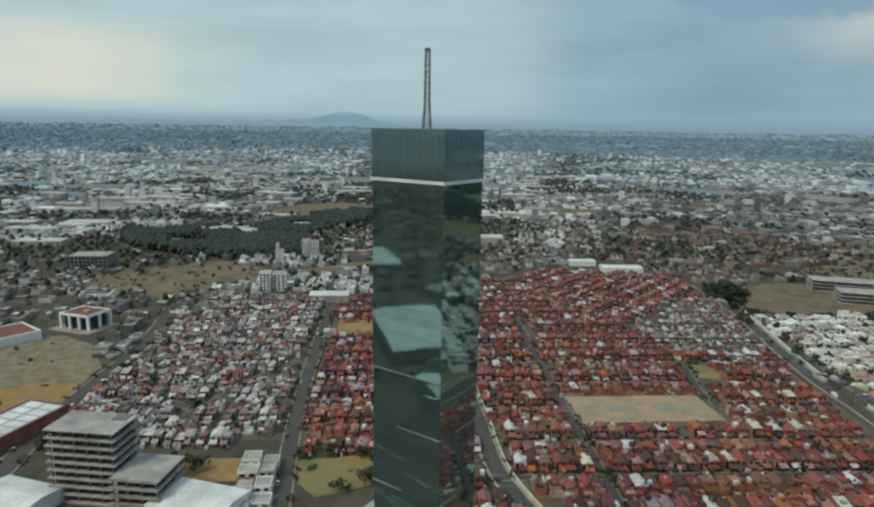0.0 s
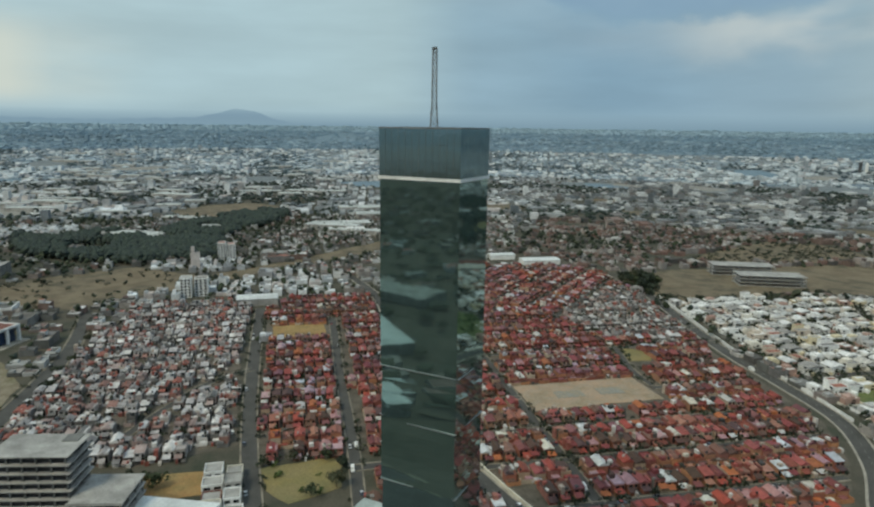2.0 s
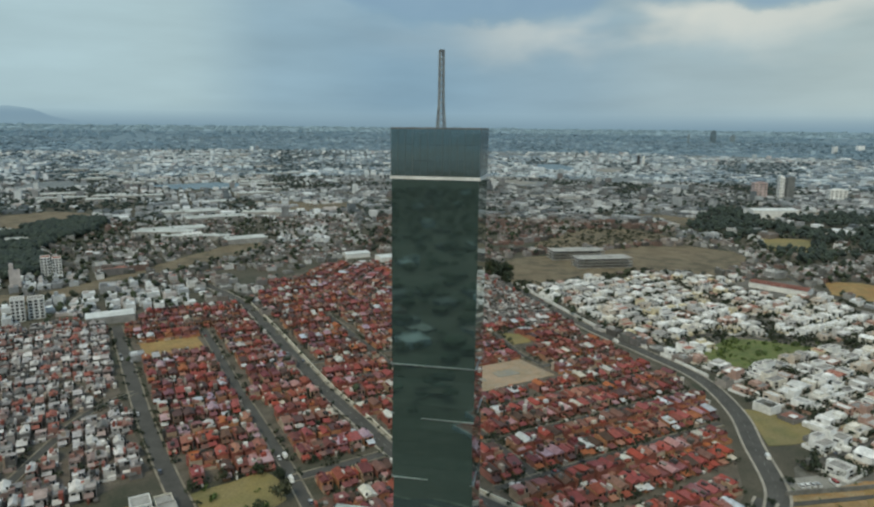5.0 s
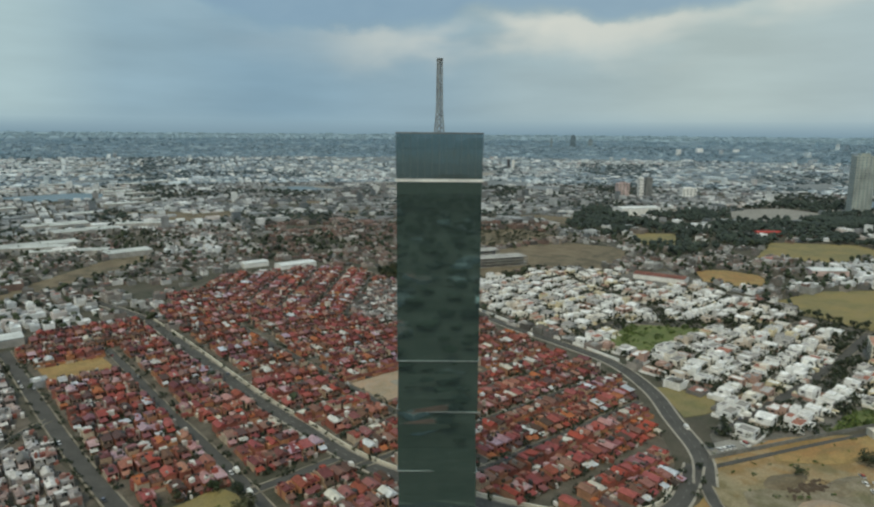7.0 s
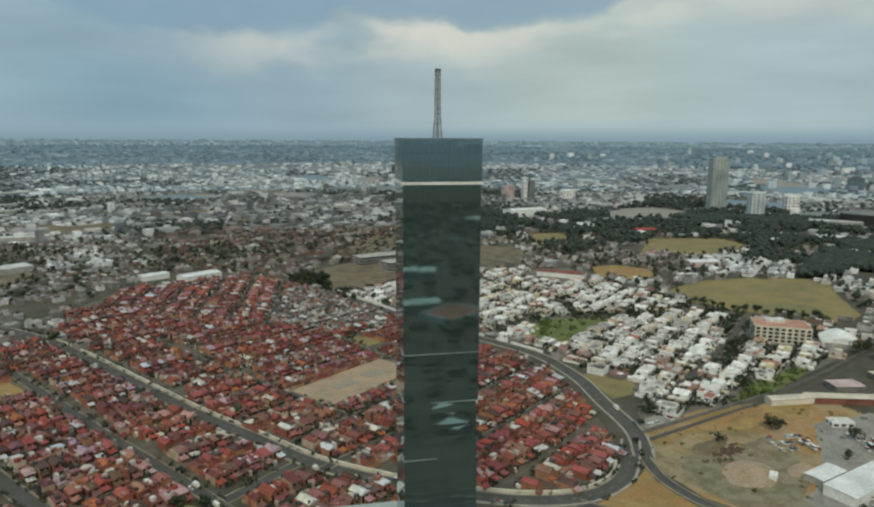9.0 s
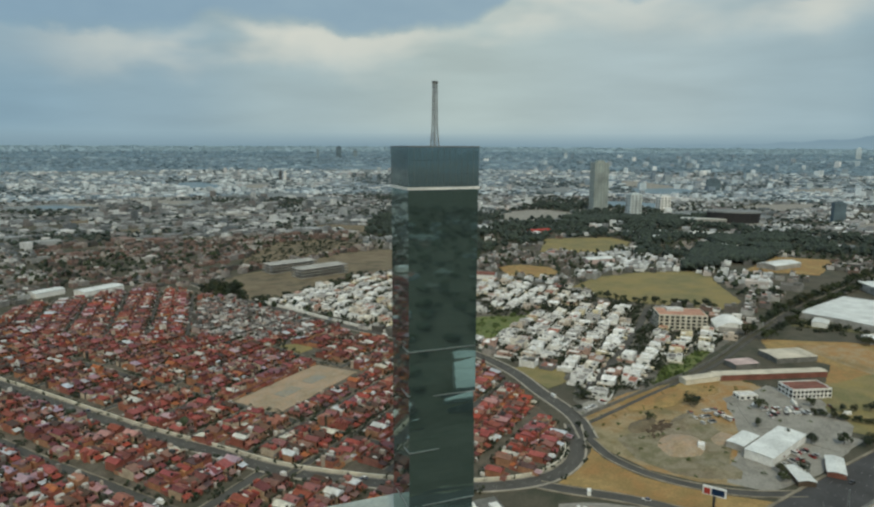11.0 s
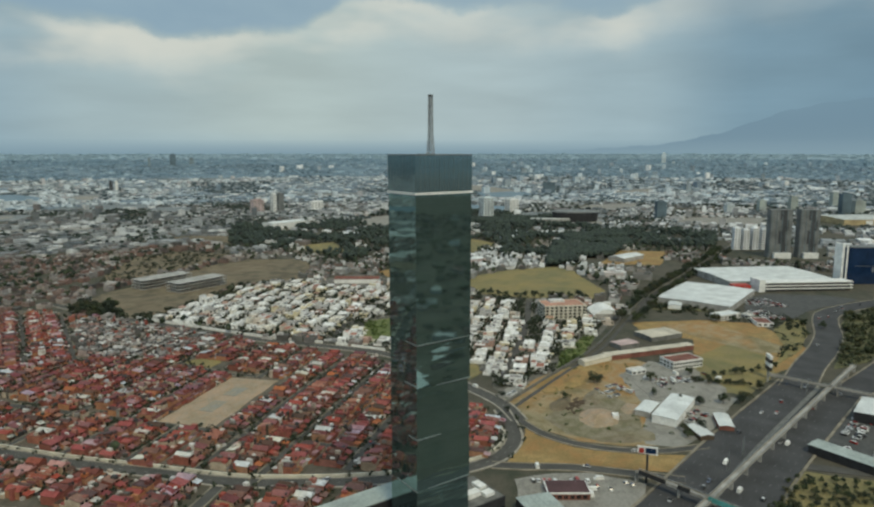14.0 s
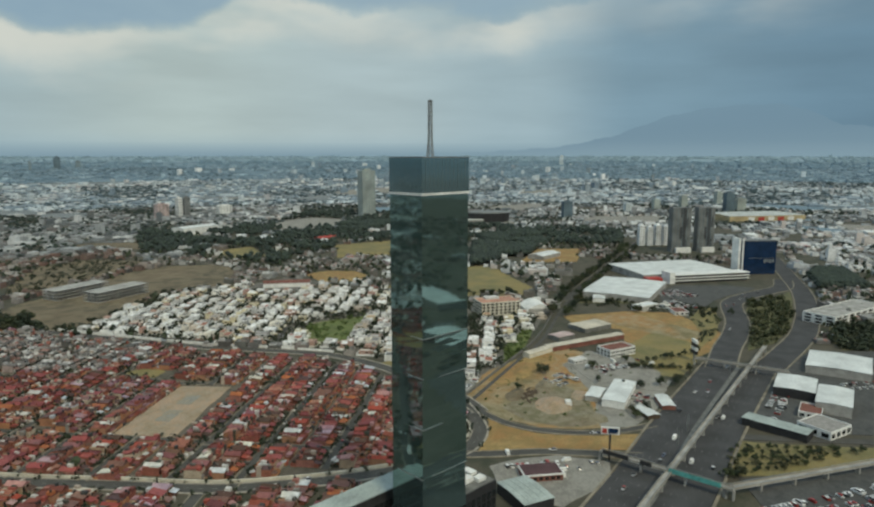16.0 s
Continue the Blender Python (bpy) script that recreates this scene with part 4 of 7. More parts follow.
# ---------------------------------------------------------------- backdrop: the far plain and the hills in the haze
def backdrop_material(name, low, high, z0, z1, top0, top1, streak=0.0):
    """Glowing haze, put into the emission colour, that fades upwards into the sky."""
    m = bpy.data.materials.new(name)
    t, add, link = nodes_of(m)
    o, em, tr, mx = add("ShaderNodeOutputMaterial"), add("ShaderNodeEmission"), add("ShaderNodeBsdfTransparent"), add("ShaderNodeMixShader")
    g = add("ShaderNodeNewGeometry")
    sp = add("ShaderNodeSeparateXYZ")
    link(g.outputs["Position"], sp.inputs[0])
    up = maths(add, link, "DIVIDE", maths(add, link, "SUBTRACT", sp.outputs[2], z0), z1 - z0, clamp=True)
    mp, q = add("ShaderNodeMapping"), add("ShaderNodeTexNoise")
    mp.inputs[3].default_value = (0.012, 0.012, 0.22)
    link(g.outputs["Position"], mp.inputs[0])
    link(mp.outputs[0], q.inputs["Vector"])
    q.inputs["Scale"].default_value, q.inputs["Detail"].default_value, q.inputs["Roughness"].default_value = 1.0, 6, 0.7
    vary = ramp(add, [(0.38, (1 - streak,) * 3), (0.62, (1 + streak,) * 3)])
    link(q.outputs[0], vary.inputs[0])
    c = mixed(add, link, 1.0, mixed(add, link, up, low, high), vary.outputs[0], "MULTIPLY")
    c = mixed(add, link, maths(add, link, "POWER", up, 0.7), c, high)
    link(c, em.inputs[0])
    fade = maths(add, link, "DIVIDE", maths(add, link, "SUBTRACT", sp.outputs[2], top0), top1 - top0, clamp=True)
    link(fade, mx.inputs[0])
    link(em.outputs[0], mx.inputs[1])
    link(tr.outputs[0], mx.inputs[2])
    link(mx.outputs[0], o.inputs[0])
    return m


def curtain(radius, az0, az1, n, height):
    s = Soup()
    for i in range(n):
        a, b = (radians(az0 + (az1 - az0) * k / n) for k in (i, i + 1))
        pa, pb = [(MID[0] + radius * math.cos(t), MID[1] + radius * math.sin(t)) for t in (a, b)]
        s.poly([(*pb, -5), (*pa, -5), (*pa, height(math.degrees(a))), (*pb, height(math.degrees(b)))])
    return s


# emission blues that hold the haze over the plain, hill and volcano
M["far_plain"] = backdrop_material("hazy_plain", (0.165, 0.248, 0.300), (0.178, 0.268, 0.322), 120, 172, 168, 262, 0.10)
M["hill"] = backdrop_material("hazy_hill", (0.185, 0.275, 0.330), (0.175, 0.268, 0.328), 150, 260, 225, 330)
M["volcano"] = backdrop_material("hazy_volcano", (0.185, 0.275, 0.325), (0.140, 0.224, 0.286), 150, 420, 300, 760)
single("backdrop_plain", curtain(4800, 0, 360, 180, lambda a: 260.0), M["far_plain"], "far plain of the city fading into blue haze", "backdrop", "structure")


def hill_top(a):
    return 170 + 84 * math.exp(-((a - 105.2) / 2.6) ** 2) + 34 * math.exp(-((a - 110.5) / 6.0) ** 2) + 26 * math.exp(-((a - 122) / 5.0) ** 2) + 3 * math.sin(a * 3.1)


def volcano_top(a):
    return 12 + np.interp(a + 2.6, (-45, -20, -13, -9.2, -6.8, -5.2, -3.6, -2.0, 0.6, 3.2, 7.6, 12, 20), (290, 305, 318, 352, 452, 488, 492, 490, 468, 425, 290, 215, 172)) + 4 * math.sin(a * 2.3) + 2 * math.sin(a * 7.0)


single("backdrop_hill", curtain(4812, 92, 140, 120, hill_top), M["hill"], "low hill coloured with blue haze on the horizon", "backdrop", "structure")
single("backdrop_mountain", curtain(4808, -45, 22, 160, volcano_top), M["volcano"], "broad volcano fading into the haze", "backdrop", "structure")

# ---------------------------------------------------------------- the tower
TC = (-1.6, 200.9)
TA = radians(-27.3)
E1, E2 = (math.cos(TA), math.sin(TA)), (-math.sin(TA), math.cos(TA))
HA, HB = 13.3, 9.8


def tp(a, b, z):
    return (TC[0] + a * E1[0] + b * E2[0], TC[1] + a * E1[1] + b * E2[1], z)


tower = thing("office_tower", "slender dark mirror-glass office tower with stepped facets", "skyscraper", Matrix.Translation((TC[0], TC[1], 0)))
BACK = Matrix.Translation((-TC[0], -TC[1], 0))


def corners(inset):
    """The four corners, each pulled in by its own amount: front left, front right, back right, back left."""
    p, q, r, s = inset
    return [(-HA + p, -HB + p), (HA - q, -HB + q), (HA - r, HB - r), (-HA + s, HB - s)]


TIERS = [   # foot, top, insets at the foot, insets at the top, storeys
    (22.0, 43.0, (0, 0.2, 0, 0), (0.3, 1.3, 0.3, 0), 5),
    (43.0, 65.0, (0, 0, 0, 0.2), (1.1, 0.2, 0, 0.6), 5),
    (65.0, 86.2, (0.1, 0.3, 0, 0), (0, 1.7, 0.5, 0), 5),
    (86.2, 104.0, (0.1, 0, 0, 0), (1.0, 0.1, 0, 0.4), 4),
    (104.0, 162.6, (0, 0, 0, 0), (0, 0, 0, 0), 14),
    (163.5, 177.5, (-0.3, -0.3, -0.3, -0.3), (-0.3, -0.3, -0.3, -0.3), 3),
]
rng = np.random.default_rng(11)
for z0, z1, low, high, floors in TIERS:
    a, b = np.array(corners([0.35 * i for i in low])), np.array(corners([0.35 * i for i in high]))
    crown = z0 > 160
    core = Soup()
    core.solid([tp(*(p * 0.965), z0) for p in a], [tp(*(p * 0.965), z1 - (1.6 if crown else 0.02)) for p in b])
    part("roof_core" if crown else "tower_core", core.moved(BACK), M["dark"], tower)
    for side in range(4):
        i, j = side, (side + 1) % 4
        out_n = np.array([(0, -1), (1, 0), (0, 1), (-1, 0)][side], float)
        for k in range(floors):
            f0, f1 = k / floors, (k + 1) / floors
            ends = []
            for f, z in ((f0, z0 + (z1 - z0) * f0 + 0.02), (f1, z0 + (z1 - z0) * f1 - 0.02)):
                lean = rng.normal(0, 0.0008)
                for c in (i, j):
                    ends.append((a[c] + (b[c] - a[c]) * f + out_n * lean, z))
            s = Soup()
            outer = [ends[0], ends[1], ends[3], ends[2]]
            s.solid([tp(*(p - out_n * 0.22), z) for p, z in outer], [tp(*p, z) for p, z in outer])
            part("glass_band", s.moved(BACK), M["mirror_crown" if crown else "mirror"], tower)
for zb, soup_in in ((163.05, -0.45),):
    ring = Soup()
    q = [tp(*p, 0) for p in corners((soup_in,) * 4)]
    ring.solid([(x, y, zb - 0.45) for x, y, _ in q], [(x, y, zb + 0.45) for x, y, _ in q])
    part("light_band", ring.moved(BACK), M["plain_white"], tower, "thin white band round the tower")


def ledge(side, f0, f1, z, deep=0.4, high=0.26, t0=1.0, t1=1.0):
    """A pale ledge along part of one side."""
    c = corners((0, 0, 0, 0))
    a, b = np.array(c[side]), np.array(c[(side + 1) % 4])
    n = np.array([(0, -1), (1, 0), (0, 1), (-1, 0)][side], float)
    p, q = a + (b - a) * f0, a + (b - a) * f1
    ring = [p - n * 0.8, q - n * 0.8, q + n * deep * t1, p + n * deep * t0]
    if side in (0, 1, 2, 3):
        ring = ring[::-1]
    s = Soup()
    s.solid([tp(*r, z - high / 2) for r in ring], [tp(*r, z + high / 2) for r in ring])
    part("ledge", s.moved(BACK), M["steel"], tower, "pale metal ledge")


for side, f0, f1, z, t0, t1 in ((0, 0.0, 1.0, 104.0, 1.0, 0.5), (0, 0.36, 1.0, 86.2, 0.2, 1.0), (0, 0.0, 0.45, 65.0, 1.0, 0.3), (0, 0.2, 1.0, 43.0, 0.4, 1.0), (1, 0.05, 0.62, 103.6, 1.0, 0.3),
                                (1, 0.40, 1.0, 86.4, 0.3, 1.0), (1, 0.0, 0.5, 64.5, 1.0, 0.3), (3, 0.62, 1.0, 104.2, 0.2, 1.0), (3, 0.55, 1.0, 87.2, 0.2, 1.0), (3, 0.7, 1.0, 65.2, 0.3, 1.0), (3, 0.2, 1.0, 43.0, 0.3, 1.0),
                                (2, 0.0, 0.6, 104.0, 1, 0.4), (2, 0.4, 1.0, 86.0, 0.4, 1)):
    ledge(side, f0, f1, z, t0=t0, t1=t1)
for side in range(4):
    c = corners((-0.22,) * 4)
    a, b = np.array(c[side]), np.array(c[(side + 1) % 4])
    n = 12 if side % 2 == 0 else 9
    for k in range(n + 1):
        p = a + (b - a) * k / n
        part("mullion", Soup().beam(tp(*p, 163.6), tp(*p, 177.55), 0.05).moved(BACK), M["tower_grey"], tower)
for side in range(4):
    c = corners((-0.15,) * 4)
    part("coping", Soup().beam(tp(*c[side], 177.6), tp(*c[(side + 1) % 4], 177.6), 0.4).moved(BACK), M["tower_grey"], tower)

mast = thing("antenna_mast", "grey lattice antenna mast on the tower roof", "antenna", Matrix.Translation((-1.9, 200.4, 175.9)))


def mast_half(z):
    return 1.25 - 0.55 * min(1, z / 9.0) + (0.0 if z < 9 else -0.12 * (z - 9) / 15.3)


LV = [0, 1.9, 3.8, 5.6, 7.3, 9.0, 10.7, 12.3, 13.9, 15.5, 17.1, 18.7, 20.3, 21.9, 23.3, 24.4]
for i, j in ((-1, -1), (1, -1), (1, 1), (-1, 1)):
    s = Soup()
    for a, b in zip(LV[:-1], LV[1:]):
        s.beam((i * mast_half(a), j * mast_half(a), a), (i * mast_half(b), j * mast_half(b), b), 0.30)
    part("leg", s, M["steel"], mast)
for a, b in zip(LV[:-1], LV[1:]):
    s = Soup()
    ring = ((-1, -1), (1, -1), (1, 1), (-1, 1))
    for k in range(4):
        (i, j), (p, q) = ring[k], ring[(k + 1) % 4]
        h, g2 = mast_half(a), mast_half(b)
        s.beam((i * h, j * h, a), (p * g2, q * g2, b), 0.16)
        s.beam((i * g2, j * g2, b), (p * g2, q * g2, b), 0.16)
    part("brace", s, M["steel"], mast)
part("mast_head", Soup().box(-0.75, -0.75, 24.2, 0.75, 0.75, 24.9), M["tower_grey"], mast)

# podium wings round the foot of the tower
pod = thing("tower_podium", "low podium wing of the tower with a pale flat roof", "podium", Matrix.Translation((TC[0], TC[1], 0)))


def wing(a0, b0, a1, b1, z, roof):
    ring = [(a0, b0), (a1, b0), (a1, b1), (a0, b1)]
    s = Soup()
    s.solid([tp(*p, 0) for p in ring], [tp(*p, z) for p in ring])
    w = part("podium_wing", s.moved(BACK), M["dark"], pod)
    t = Soup()
    inn = [(a0 + 0.5, b0 + 0.5), (a1 - 0.5, b0 + 0.5), (a1 - 0.5, b1 - 0.5), (a0 + 0.5, b1 - 0.5)]
    t.solid([tp(*p, z + 0.01) for p in inn], [tp(*p, z + 0.3) for p in inn])
    part("podium_roof", t.moved(BACK), roof, pod)
    n = int((a1 - a0) / 3.0)
    for k in range(n):
        x = a0 + (a1 - a0) * (k + 0.5) / n
        for lev in range(int(z / 4.4)):
            g2 = Soup()
            g2.solid([tp(x - 1.3, b0 - 0.06, lev * 4.4 + 0.6), tp(x + 1.3, b0 - 0.06, lev * 4.4 + 0.6), tp(x + 1.3, b0 - 0.06, lev * 4.4 + 4.2), tp(x - 1.3, b0 - 0.06, lev * 4.4 + 4.2)],
                     [tp(x - 1.3, b0 - 0.14, lev * 4.4 + 0.6), tp(x + 1.3, b0 - 0.14, lev * 4.4 + 0.6), tp(x + 1.3, b0 - 0.14, lev * 4.4 + 4.2), tp(x - 1.3, b0 - 0.14, lev * 4.4 + 4.2)])
            part("window_pane", g2.moved(BACK), M["pane"], w)


wing(-48, 18.0, 6, 31.5, 26.0, M["podium_roof"])
wing(13.6, -9.3, 34.5, 14.0, 26.0, M["concrete_dark"])
for a, b, w, d, h in ((22, -1, 7, 4, 2.2), (28.5, -4, 5, 4, 1.6), (19, 6, 5, 5, 2.6), (30, 4, 4, 6, 1.4)):
    s = Soup()
    ring = [(a - w / 2, b - d / 2), (a + w / 2, b - d / 2), (a + w / 2, b + d / 2), (a - w / 2, b + d / 2)]
    s.solid([tp(*p, 26.3) for p in ring], [tp(*p, 26.3 + h) for p in ring])
    single("rooftop_unit", s, M["plain_white"], "white plant box on the podium roof", "roof plant", group="podium plant")

# ---------------------------------------------------------------- houses
def row_house(kind):
    """The soups of a narrow two-storey house on a lot of 7 by 18 m, its front towards -y."""
    p = {}
    body, roof, porch, porch_roof, yard = Soup().box(-3.45, -4.2, 0, 2.3, 5.4, 5.3, floor=False), Soup(), Soup(), Soup(), Soup()
    if kind == 0:
        roof.gable(-3.45, -4.2, 2.3, 5.4, 5.32, 6.9, m=0, wall=None, over=0.25)
    elif kind == 1:
        roof.shed(-3.55, -4.6, 2.4, 3.0, 5.32, 6.7, m=0)
    elif kind == 2:
        roof.tray(-3.45, -4.2, 5.31, 2.3, 5.4, 6.1, 0, 0, 0.2, 0.6)
    else:
        roof.gable(-3.45, -4.2, 0.9, 5.4, 5.32, 6.5, m=0, wall=None, over=0.2)
    p["turret"] = [Soup().box(-3.0, 2.2, 5.33, -0.2, 5.2, 7.8)] if kind == 2 else [Soup().box(-0.6, 3.1, 5.33, 2.2, 5.3, 7.3)] if kind == 1 else [Soup().box(1.2, -4.0, 5.33, 2.25, 1.5, 6.4)] if kind == 3 else []
    porch.box(-3.45, -7.0, 0, 0.0, -4.22, 2.5, floor=False)
    porch_roof.shed(-3.6, -8.2, 0.9, -4.23, 2.45, 3.3, m=0)
    win = [Soup().box(x0, y - 0.06, z0, x1, y, z1) for x0, x1, z0, z1, y in ((-2.7, -0.7, 3.3, 4.7, -4.21), (0.4, 1.9, 0.6, 4.6, -4.21))]
    ring = [(-3.5, 5.45), (-3.3, 5.45), (-3.3, 8.5), (3.3, 8.5), (3.3, 5.45), (3.5, 5.45), (3.5, 8.7), (-3.5, 8.7)]
    yard.solid([(x, y, 0) for x, y in ring], [(x, y, 2.4) for x, y in ring], floor=False)
    p["house_body"], p["roof"], p["porch"], p["porch_roof"], p["yard_wall"], p["window"] = body, roof, porch, porch_roof, yard, win
    p["turret"].append(Soup().box(-3.45, 5.43, 0, 0.8, 8.4, 2.8) if kind % 2 else Soup().box(-0.6, 5.43, 0, 3.2, 8.4, 2.8))
    p["water_tank"] = Soup().tube(-2.6, 4.4, 7.8 if kind == 2 else 5.33, 9.2 if kind == 2 else 7.0, 0.6, 7)
    return p


def joined(p, order):
    s = Soup()
    for i, group in enumerate(order):
        for one in group:
            n = len(s.v)
            s.v += one.v
            s.f += [tuple(k + n for k in f) for f in one.f]
            s.m += [i] * len(one.f)
    return s


SETS = [row_house(k) for k in range(4)]
TEMPLATES = []
for k, p in enumerate(SETS):
    names = ("red clay-tiled row house with a cream front", "red-roofed row house with a stair turret", "flat-roofed row house with a low parapet", "row house with two small red gables")
    h = thing("row_house", names[k], "house", Matrix.Translation((0, -3000 - 30 * k, -60)), group="row houses")
    part("house_body", p["house_body"], M["wall"], h)
    part("roof", p["roof"], M["roof"], h)
    part("porch", p["porch"], M["wall"], h)
    part("porch_roof", p["porch_roof"], M["roof"], h)
    for w in p["turret"]:
        part("roof_room", w, M["roof"], h)
    for w in p["window"]:
        part("window", w, M["pane"], h)
    part("yard_wall", p["yard_wall"], M["wall"], h)
    part("water_tank", p["water_tank"], M["tank"], h)
    TEMPLATES.append(h)
ROW = [joined(p, ([p["house_body"], p["yard_wall"], p["porch"]], [p["roof"], p["porch_roof"]] + p["turret"], p["window"] + [p["water_tank"]])) for p in SETS]

rng = np.random.default_rng(21)


def rows_of(poly, streets, u0, u1, width=7.05, depth=9.0, keep=0.985, slack=0.15, frame_xy=xy, angle=TH):
    """Lots on both sides of streets that run along u, clipped to an outline: rows of x, y, angle."""
    lots = []
    for v, half in streets:
        for side in (1, -1):
            u = np.arange(u0, u1, width)
            u = u + rng.normal(0, slack, len(u))
            vv = v + side * (half + depth) + rng.normal(0, slack * 2, len(u))
            px, py = frame_xy(u, vv)
            ok = inside(px, py, poly) & (rng.random(len(u)) < keep)
            lots += [(x, y, angle + (0 if side > 0 else math.pi)) for x, y in zip(px[ok], py[ok])]
    lots = np.array(lots)
    ok = free(lots[:, 0], lots[:, 1], 3.4)
    return lots[ok]


EAST = [(22, 330), (40, 298), (60, 266), (84, 240), (106, 224), (132, 224), (152, 232), (172, 248), (204, 296), (226, 335), (240, 385), (234, 445), (222, 520), (218, 640), (216, 780), (200, 838), (100, 868), (40, 852), (-30, 775), (-52, 690), (-34, 590), (-4, 440), (8, 385)]
CENTRE = [(-99, 326), (-45, 338), (4, 346), (-8, 385), (-22, 437), (-38, 510), (-56, 590), (-76, 690), (-120, 682), (-166, 668), (-168, 620), (-140, 520)]
NEAR = [(-36, 300), (-30, 262), (30, 258), (52, 262), (30, 300), (8, 357), (-42, 347)]
WEST = [(-262, 368), (-250, 335), (-200, 318), (-160, 318), (-112, 345), (-134, 417), (-160, 520), (-182, 622), (-207, 662), (-290, 628), (-292, 520), (-276, 440)]
PALE = [(112, 596), (128, 656), (160, 706), (200, 732), (222, 700), (220, 640), (216, 570), (202, 524), (180, 545), (147, 548)]
e_streets = [(v, 2.6) for v in (188, 226, 267, 311, 349, 396, 438, 480, 522, 564, 606, 648, 690, 732)]
grid_lots = rows_of(EAST, e_streets, 60, 360)
grid_lots = grid_lots[~inside(grid_lots[:, 0], grid_lots[:, 1], NORTH)]
fan_lots = rows_of(NORTH, [(v, 2.3) for v in FAN_ROWS], -150, 190, 6.9, 8.4, 0.95, 0.3, fan_xy, FAN)
lots = np.vstack([grid_lots, fan_lots, rows_of(CENTRE, [(v, 1.6) for v in (333, 372, 411, 450, 489, 528, 567, 606, 645, 684)], -60, 90), rows_of(NEAR, [(v, 1.6) for v in (262, 298, 333)], -40, 130)])
pale = inside(lots[:, 0], lots[:, 1], PALE)
red_lots, pale_lots = lots[~pale], lots[pale]
order = np.argsort(np.hypot(red_lots[:, 0] - 40, (red_lots[:, 1] - 260) * 0.9))
red_lots = red_lots[order]
pick = rng.choice(4, len(red_lots), p=(0.40, 0.27, 0.13, 0.20))
for (x, y, turn), k in zip(red_lots[:280], pick[:280]):
    h = copy_thing(TEMPLATES[k], Matrix.LocRotScale((x, y, 0), Euler((0, 0, turn + rng.normal(0, 0.015))), None))
    h.scale = (rng.choice((1.0, 1.0, -1.0)), rng.uniform(0.88, 1.08), rng.uniform(0.66, 1.0))
for k in range(4):
    rest = red_lots[280:][pick[280:] == k]
    n = len(rest)
    stamp("red_row_houses", ROW[k], [M["wall_far"], M["roof_far"], M["pane"]], np.c_[rest[:, :2], np.zeros(n), rest[:, 2]], np.c_[rng.choice((1.0, 0.92), n), rng.uniform(0.86, 1.1, n), rng.uniform(0.66, 1.02, n)], "dense rows of red-roofed row houses", "houses")
w_lots = rows_of(WEST, [(v, 1.2) for v in np.arange(345, 700, 33.5)], -230, 0, 6.6, 7.9, 0.95, 0.8)
for group, name, mats, words in ((w_lots, "faded_row_houses", ("pink_wall", "pink_roof"), "dense rows of faded grey and pink row houses"), (pale_lots, "pale_row_houses", ("pink_wall", "pale_roof"), "pale grey and white row houses beside the red ones")):
    kinds = rng.choice(4, len(group), p=(0.15, 0.3, 0.35, 0.2))
    for k in range(4):
        rest = group[kinds == k]
        n = len(rest)
        stamp(name, ROW[k], [M[mats[0]], M[mats[1]], M["pane"]], np.c_[rest[:, :2], np.zeros(n), rest[:, 2]], np.c_[rng.uniform(0.8, 1.05, n), rng.uniform(0.75, 1.05, n), rng.uniform(0.6, 1.05, n)], words, "houses")
w_lots = np.vstack([w_lots, pale_lots])
for h in TEMPLATES:
    for o in (*h.children_recursive, h):
        bpy.data.objects.remove(o)


